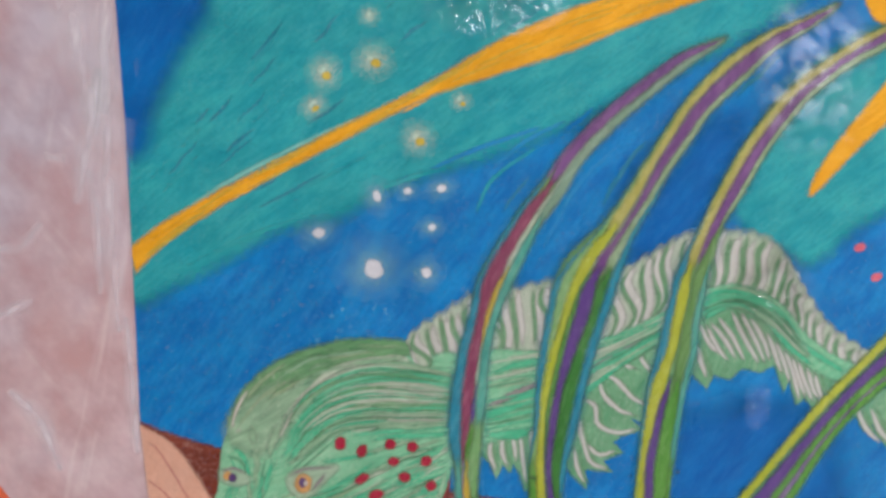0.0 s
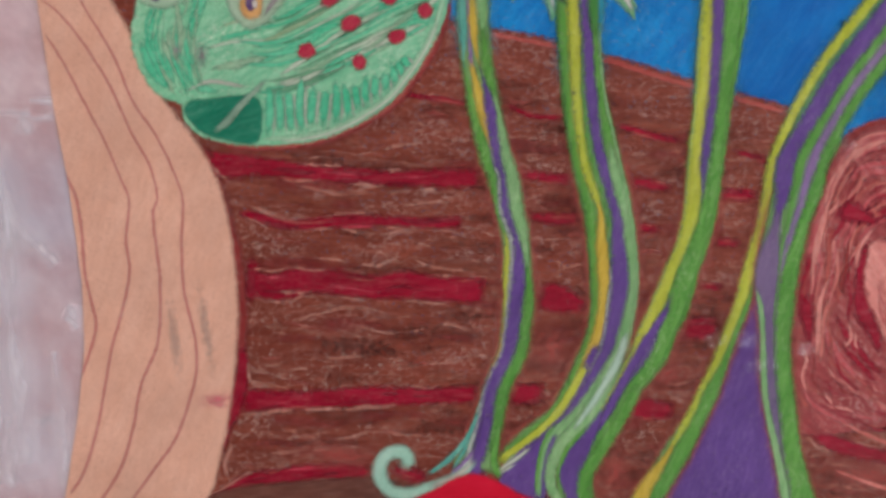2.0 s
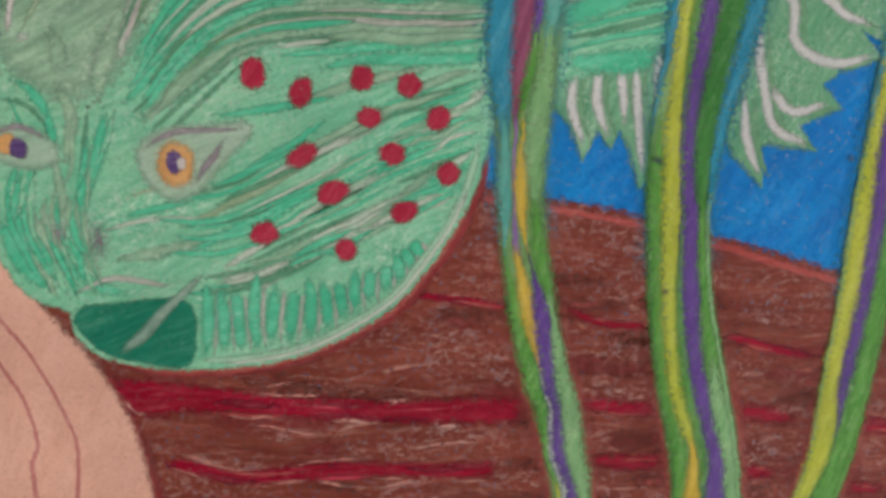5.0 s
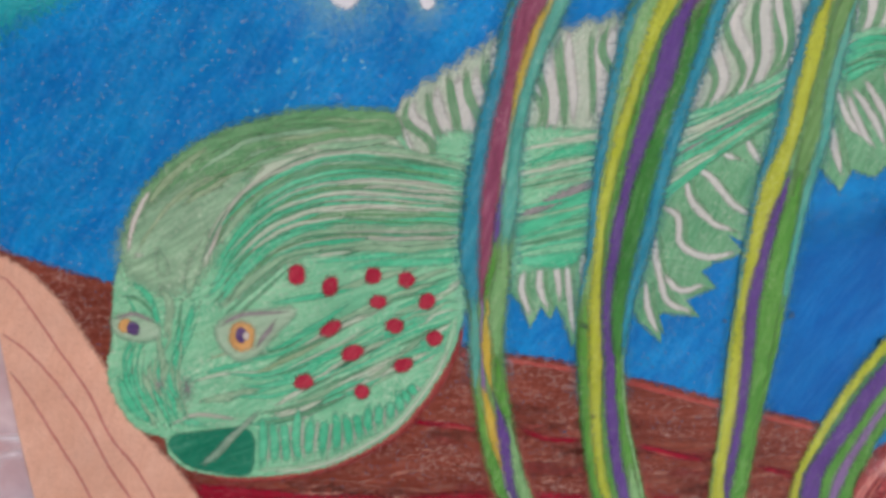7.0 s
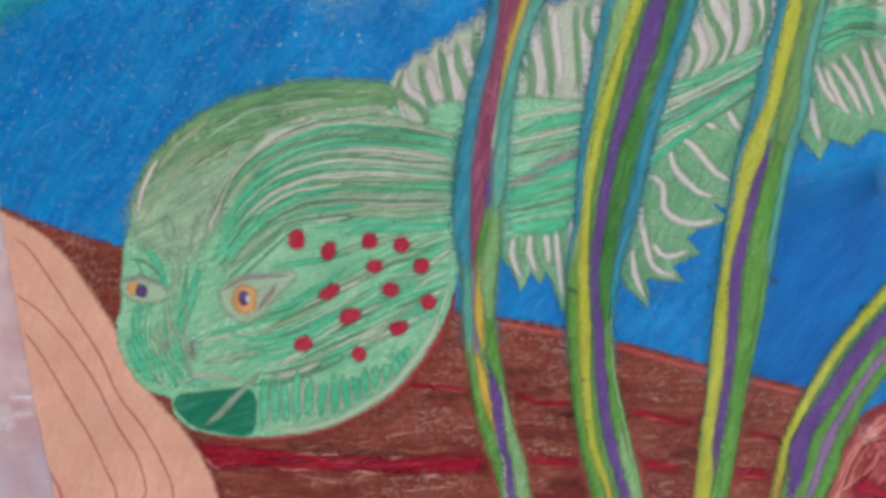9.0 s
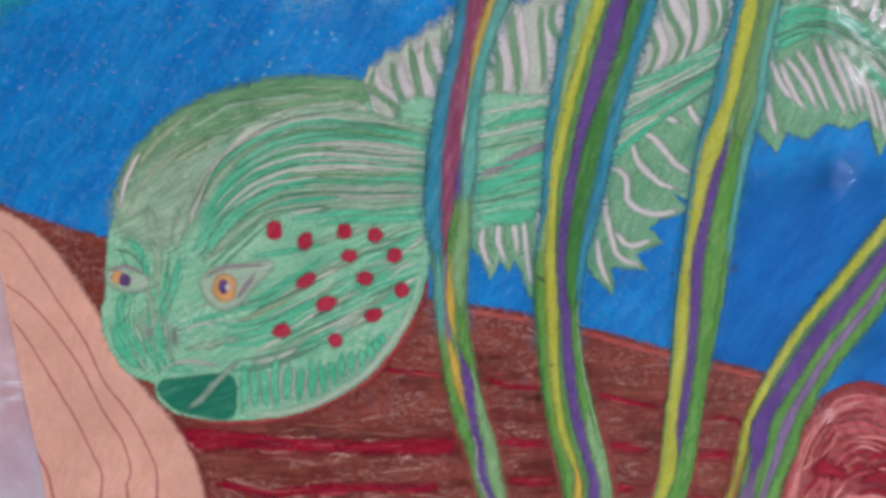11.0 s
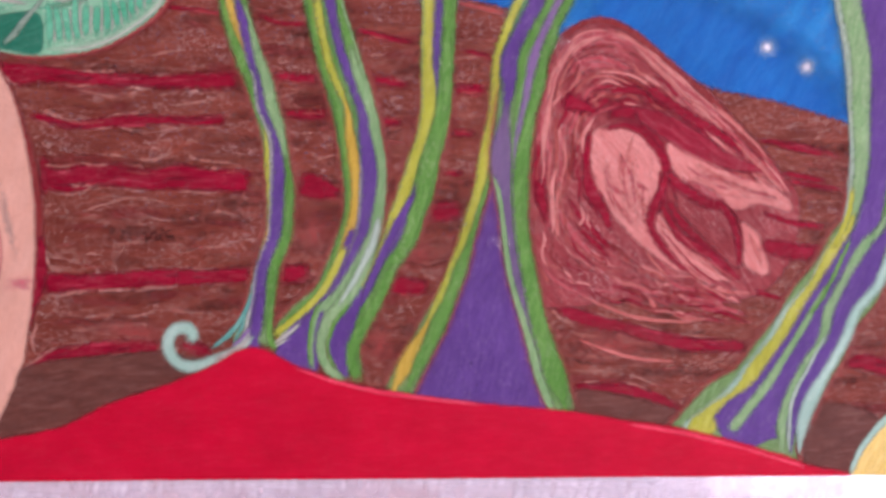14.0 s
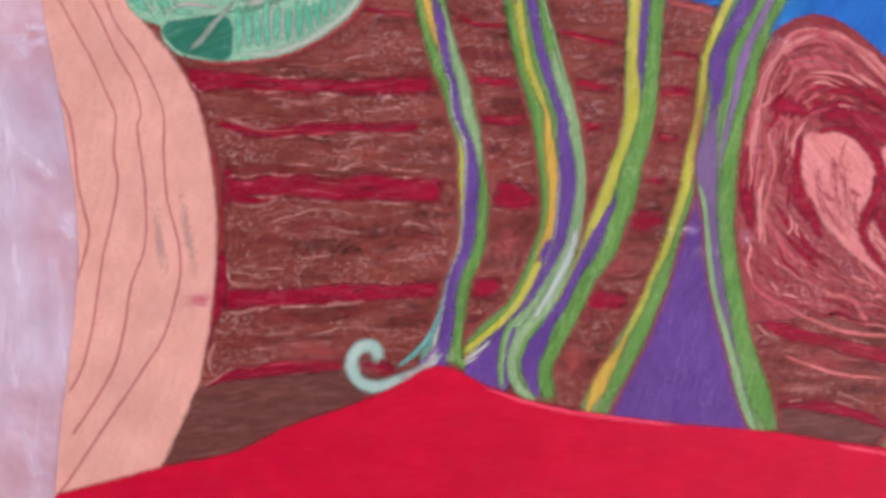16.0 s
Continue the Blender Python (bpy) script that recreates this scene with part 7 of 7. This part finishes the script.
crown = [(18.26, -6.76, 20.5, -6.77, 0.08, 0.34, 0.8, 0.95, 0.98), (19.16, -10.31, 21.49, -10.32, 0.07, 0.35, 0.8, 0.95, 0.99), (19.58, -11.98, 21.92, -12.0, 0.08, 0.35, 0.79, 0.94, 0.98), (19.83, -13.69, 22.07, -13.71, 0.05, 0.31, 0.78, 0.94, 0.98), (19.99, -15.44, 22.0, -15.46, 0.07, 0.3, 0.68, 0.86, 0.95), (19.84, -17.23, 21.79, -17.25, 0.04, 0.25, 0.58, 0.77, 0.91), (19.4, -17.97, 21.58, -18.0, 0.03, 0.23, 0.47, 0.66, 0.87), (18.85, -19.05, 21.34, -19.08, 0.05, 0.19, 0.43, 0.56, 0.9)]
upper = [(18.17, -19.97, 20.67, -20.0, 0.07, 0.25, 0.53, 0.67, 0.9), (17.67, -20.9, 20.37, -20.94, 0.07, 0.25, 0.63, 0.74, 0.9), (16.99, -21.84, 19.89, -21.89, 0.06, 0.27, 0.63, 0.73, 0.92), (16.31, -22.8, 19.49, -22.85, 0.08, 0.26, 0.66, 0.76, 0.88), (15.15, -23.75, 19.18, -23.82, 0.05, 0.24, 0.76, 0.84, 0.92), (14.25, -24.82, 19.1, -24.91, 0.04, 0.27, 0.82, 0.88, 0.94)]
weed("tall fanning weed of yellow green violet and mint", crown + upper, [[(0, "sagepale"), (7, "mint")], [(0, "leafpale"), (5, "limeyellow")], [(0, "violetweed")], [(0, "leaf"), (5, "leafpale")], [(0, "violetweed")], [(0, "leafpale"), (6, "mint")]])
stroke("fan_stripe", fan_weed, "leafpale", [(19.56, -19.06, 0.11), (19.07, -19.98, 0.19), (18.8, -20.54, 0.2), (18.28, -21.48, 0.22), (17.75, -22.43, 0.3), (17.2, -23.2, 0.3), (16.58, -24.07, 0.34)])
stroke("fan_stripe", fan_weed, "leaf", [(20.17, -17.59, 0.09), (19.76, -18.69, 0.13), (19.23, -19.8, 0.11), (18.88, -20.17, 0.07)])
stroke("fan_stripe", fan_weed, "sagepale", [(19.61, -20.74, 0.06), (19.09, -21.88, 0.09), (18.63, -22.93, 0.11), (18.58, -24.01, 0.11), (18.61, -24.8, 0.1)])
stroke("fan_stripe", fan_weed, "limeyellow", [(20.11, -15.97, 0.14), (20.03, -16.87, 0.16), (19.6, -17.97, 0.18)])
mound = holder("mound", drawing, "flat bright red mound along the bottom edge")
region("red_fill", mound, "red", [(-11.06, -24.86), (-9.07, -24.37), (-7.68, -24.02), (-5.32, -23.55), (-3.73, -22.81), (-1.78, -22.17), (-0.41, -21.61), (0.99, -20.98), (2.29, -21.6), (3.83, -22.17), (5.38, -22.53), (8.3, -22.98), (11.24, -23.32), (13.21, -23.68), (15.19, -24.02), (17.19, -24.59), (18.61, -25.05), (19.43, -25.38), (20.64, -25.65), (11.32, -25.54), (5.4, -25.49), (-2.47, -25.36), (-10.32, -25.37), (-11.04, -24.95)])
stroke("pale_rim", mound, "redpale", [(2.29, -21.62, 0.06), (3.83, -22.17, 0.1), (5.38, -22.53, 0.14), (8.3, -22.96, 0.08)])
stroke("pale_rim", mound, "redpale", [(13.21, -23.72, 0.06), (15.19, -24.1, 0.12), (17.2, -24.67, 0.08), (19.22, -25.34, 0.1)])
spot("ink_mark", drawing, "ink", 6.41, -7.82, 0.09, 0.07, -20, soft=1)
spot("ink_mark", drawing, "ink", 8.06, -7.68, 0.12, 0.09, -20, soft=1)
spot("ink_mark", drawing, "ink", 3.02, -7.97, 0.10, 0.08, -20, soft=1)
spot("ink_mark", drawing, "ink", 3.38, -10.25, 0.10, 0.08, -20, soft=1)
spot("ink_mark", drawing, "ink", 2.96, -7.96, 0.07, 0.06, -20, soft=1)
spot("ink_mark", drawing, "ink", 8.02, -21.55, 0.06, 0.05, -20, soft=1)

# ---- the plastic sleeve ----
sleeve = tagged(holder("plastic_sleeve"), "worn cloudy plastic sleeve round the drawing", "plastic sleeve")


def sleeve_left(y):
    """The sleeve's left edge, with a nick where the table shows."""
    return -16.2 + 1.4 * math.exp(-((y + 9.3) / 1.5) ** 2)


def sheet(name, nx, ny, height, material):
    bm = bmesh.new()
    rows = []
    for j in range(ny + 1):
        y = 14.5 - j / ny * 45.5
        x0 = sleeve_left(y)
        rows.append([bm.verts.new(((x0 + (29 - x0) * i / nx) / 100, y / 100, TABLE + height(x0 + (29 - x0) * i / nx, y) / 100)) for i in range(nx + 1)])
    for a, b in zip(rows, rows[1:]):
        for i in range(nx):
            bm.faces.new((a[i], b[i], b[i + 1], a[i + 1])).smooth = True
    return part(name, bm, material, sleeve)


def back_height(x, y):
    return 0.045 + 0.012 * noise.noise((x * 0.5, y * 0.5, 3))


sheet("back_sheet", 60, 66, back_height, milky_film())


def whitened():
    """Plastic whitened along a fold, also painted glare: a pale haze, strongest in its middle."""
    n = Nodes("whitened_and_glare_plastic")
    grain = n.noise(n.place(80, (0.2, 1, 1)), 420, 3)
    n.put(n.bsdf.inputs["Base Color"], n.mix(grain, srgb(216, 208, 216), srgb(236, 232, 238)))
    n.bsdf.inputs["Roughness"].default_value = 0.4
    at = n.add("ShaderNodeAttribute")
    at.attribute_name = "pressure"
    veil = n.add("ShaderNodeMath")
    veil.operation = "MULTIPLY"
    n.put(veil.inputs[0], at.outputs["Fac"])
    n.put(veil.inputs[1], n.ramp(grain, 0.3, 0.7, 0.7, 1.5))
    clear = n.add("ShaderNodeBsdfTransparent")
    mixer = n.tree.nodes.new("ShaderNodeMixShader")
    n.put(mixer.inputs[0], veil.outputs[0])
    n.put(mixer.inputs[1], clear.outputs[0])
    n.put(mixer.inputs[2], n.bsdf.outputs[0])
    n.put(n.out.inputs[0], mixer.outputs[0])
    return n.mat


fold_and_glare_white = whitened()


SCUFFS = [0.0]


def scuff_and_glare(points):
    """A whitened fold line in the cloudy plastic; some broad ones are painted glare."""
    SCUFFS[0] += 0.000006
    line = glide(points, 0.12)
    bm = bmesh.new()
    press = ribbon_free(bm, line)
    pressed(part("scuff_and_glare", bm, fold_and_glare_white, sleeve, "whitened fold line and painted glare"), press)


def ribbon_free(bm, line):
    d = np.gradient(line[:, :2], axis=0)
    side = np.stack([-d[:, 1], d[:, 0]], 1) / np.maximum(np.linalg.norm(d, axis=1), 1e-6)[:, None]
    rows, press = [], []
    for (x, y, w), s in zip(line, side):
        row = []
        for k, force in ((-2.0, 0), (-0.7, 0.2), (0, 0.36), (0.8, 0.2), (2.2, 0)):
            px, py = x + s[0] * k * w, y + s[1] * k * w
            row.append(bm.verts.new((px / 100, py / 100, TABLE + back_height(px, py) / 100 + 0.00025 + SCUFFS[0] + (0.00002 * (1 - abs(k) / 2.2)))))
            press.append(force)
        rows.append(row)
    for a, b in zip(rows, rows[1:]):
        for i in range(4):
            bm.faces.new((a[i], b[i], b[i + 1], a[i + 1]))
    return press


scuff_and_glare([(-12.66, -11.39, 0.16), (-12.01, -12.86, 0.55), (-11.67, -14.89, 0.43), (-11.52, -17.33, 0.34), (-11.44, -20.61, 0.28)])
scuff_and_glare([(-12.24, -12.53, 0.13), (-11.48, -13.69, 0.36), (-10.22, -14.94, 0.13)])
scuff_and_glare([(-13.87, -15.28, 0.33), (-12.99, -17.18, 0.74), (-12.42, -18.97, 0.95), (-12.1, -21.18, 0.69)])
scuff_and_glare([(-10.94, -11.14, 0.05), (-10.79, -11.34, 0.26), (-10.71, -11.58, 0.05)])
scuff_and_glare([(-10.03, -16.07, 0.05), (-9.94, -16.28, 0.23), (-9.84, -16.49, 0.05)])
scuff_and_glare([(-13.66, -17.3, 0.1), (-13.44, -17.44, 0.23)])
# broad pale band: painted reflection under the paper's bottom edge
scuff_and_glare([(-10.34, -25.68, 0.39), (-4.45, -25.63, 0.67), (3.42, -25.7, 0.79), (11.33, -25.89, 0.99), (20.64, -26.09, 0.88)])
scuff_and_glare([(0.66, -25.91, 0.39), (2.23, -26.74, 1.19), (3.81, -27.79, 0.8)])
scuff_and_glare([(6.98, -26.11, 0.4), (8.59, -26.94, 0.99), (10.21, -27.99, 0.8)])
scuff_and_glare([(-7.4, -25.72, 0.12), (-6.98, -25.96, 0.43), (-6.64, -26.13, 0.12)])
# painted glare, whitening the right of the bottom margin
scuff_and_glare([(9.36, -26.1, 0.4), (14.35, -26.72, 1.2), (20.73, -27.13, 0.8)])
scuff_and_glare([(-11.29, 5.51, 0.1), (-11.69, 3.57, 0.25), (-12.19, 1.22, 0.09)])
scuff_and_glare([(-11.04, 6.55, 0.09), (-11.19, 4.99, 0.18), (-11.49, 3.4, 0.07)])
scuff_and_glare([(-14.74, -0.31, 0.07), (-14.02, -0.22, 0.13), (-13.35, 0.55, 0.07)])
scuff_and_glare([(-13.11, 2.68, 0.07), (-12.48, 2.59, 0.11)])
scuff_and_glare([(-14.87, -2.56, 0.07), (-14.31, -2.27, 0.13), (-13.75, -1.97, 0.07)])
scuff_and_glare([(-11.75, 2.32, 0.07), (-11.55, 0.5, 0.14), (-11.55, -1.74, 0.07)])
scuff_and_glare([(-14.66, -5.07, 0.09), (-13.78, -6.05, 0.22), (-13.13, -7.85, 0.09)])
scuff_and_glare([(-10.76, -2.49, 0.09), (-10.6, -4.81, 0.19), (-10.55, -7.21, 0.09)])
scuff_and_glare([(-10.48, -17.35, 0.08), (-10.4, -19.29, 0.27), (-10.31, -21.8, 0.12)])
scuff_and_glare([(-10.6, -11.19, 0.04), (-10.08, -11.1, 0.09)])
scuff_and_glare([(-11.19, -19.37, 0.05), (-10.58, -19.32, 0.08)])
scuff_and_glare([(-11.56, -12.48, 0.07), (-11.41, -14.26, 0.17), (-11.42, -16.41, 0.06)])
scuff_and_glare([(-12.09, -20.77, 0.06), (-11.8, -21.28, 0.12)])
scuff_and_glare([(-10.09, -16.4, 0.06), (-9.81, -16.71, 0.12)])
scuff_and_glare([(-11.45, -11.02, 0.06), (-10.64, -11.06, 0.11)])
scuff_and_glare([(-11.88, -22.66, 0.07), (-11.5, -24.13, 0.16)])
scuff_and_glare([(-10.63, -10.71, 0.05), (-10.01, -10.73, 0.08)])
scuff_and_glare([(-8.8, -26.13, 0.12), (-6.82, -25.82, 0.28), (-4.47, -26.12, 0.1)])
scuff_and_glare([(1.84, -26.43, 0.12), (2.62, -27.16, 0.32), (3.81, -28, 0.16)])
scuff_and_glare([(-10.46, -27.17, 0.12), (-8.07, -26.96, 0.24), (-6.13, -27.59, 0.1)])
scuff_and_glare([(-2.88, -25.71, 0.1), (-0.12, -25.62, 0.16), (3.42, -25.74, 0.1)])
scuff_and_glare([(5.4, -25.61, 0.12), (9.35, -25.73, 0.28), (14.31, -25.89, 0.16)])
scuff_and_glare([(7.39, -26.73, 0.1), (9.39, -27.36, 0.28), (10.61, -27.99, 0.12)])
scuff_and_glare([(-7.39, -25.51, 0.06), (-6.62, -25.76, 0.1)])

# painted glare beside the paper's upper left edge, two broad pale bands
scuff_and_glare([(-11.1, 9.0, 0.5), (-11.05, 5.0, 0.45), (-11.15, 1.0, 0.3), (-11.0, -3.0, 0.15)])
scuff_and_glare([(-12.6, 9.0, 0.7), (-12.0, 6.5, 0.5), (-11.6, 4.0, 0.3)])
film = clear_film()


def crease(cx, cy, rx, ry, rise, tilt=0.0, shine=1.6):
    """A crinkled clear patch standing up from the drawing, added to catch glare; its gloss fades outwards."""
    bm = bmesh.new()
    rows, gloss = [], []
    n = 44
    for j in range(n + 1):
        row = []
        for i in range(n + 1):
            u, v = i / n * 2 - 1, j / n * 2 - 1
            x, y = cx + u * rx, cy + v * ry
            fade = max(0.0, 1 - u * u - v * v)
            crinkle = noise.noise((x * 2.1 + y, y * 1.7, 4)) + 0.6 * noise.noise((x * 5, y * 4, 5)) + 0.3 * noise.noise((x * 11, y * 8, 6))
            row.append(bm.verts.new((x / 100, y / 100, TABLE + (0.46 - tilt * (y - cy) + rise * crinkle * fade) / 100)))
            gloss.append(min(1.0, shine * fade * max(0.0, 0.7 + 1.2 * noise.noise((x * 1.3, y * 1.3, 8)))))
        rows.append(row)
    for p, q in zip(rows, rows[1:]):
        for i in range(n):
            bm.faces.new((p[i], p[i + 1], q[i + 1], q[i])).smooth = True
    ob = part("crease", bm, film, sleeve, "crinkled clear plastic patch added to catch glare")
    layer = ob.data.attributes.new("gloss", "FLOAT", "POINT")
    layer.data.foreach_set("value", gloss)


# added patches, one for each glare spot, tilted and masked to mirror the lamps
for spec in ((0.9, 7.9, 2.6, 1.2, 0.08, 0.08), (11.4, 6.0, 2.0, 3.2, 0.045, 0.1, 0.7), (11.0, -1.5, 1.5, 2.0, 0.05, 0.14, 2.0), (10.5, -5.0, 0.5, 1.0, 0.08, 0.0, 0.9), (8.0, -16.8, 0.9, 0.35, 0.1), (8.9, -17.6, 0.5, 0.3, 0.1), (9.9, -17.1, 0.5, 0.3, 0.1), (10.7, -11.6, 0.4, 0.3, 0.1)):
    crease(*spec)
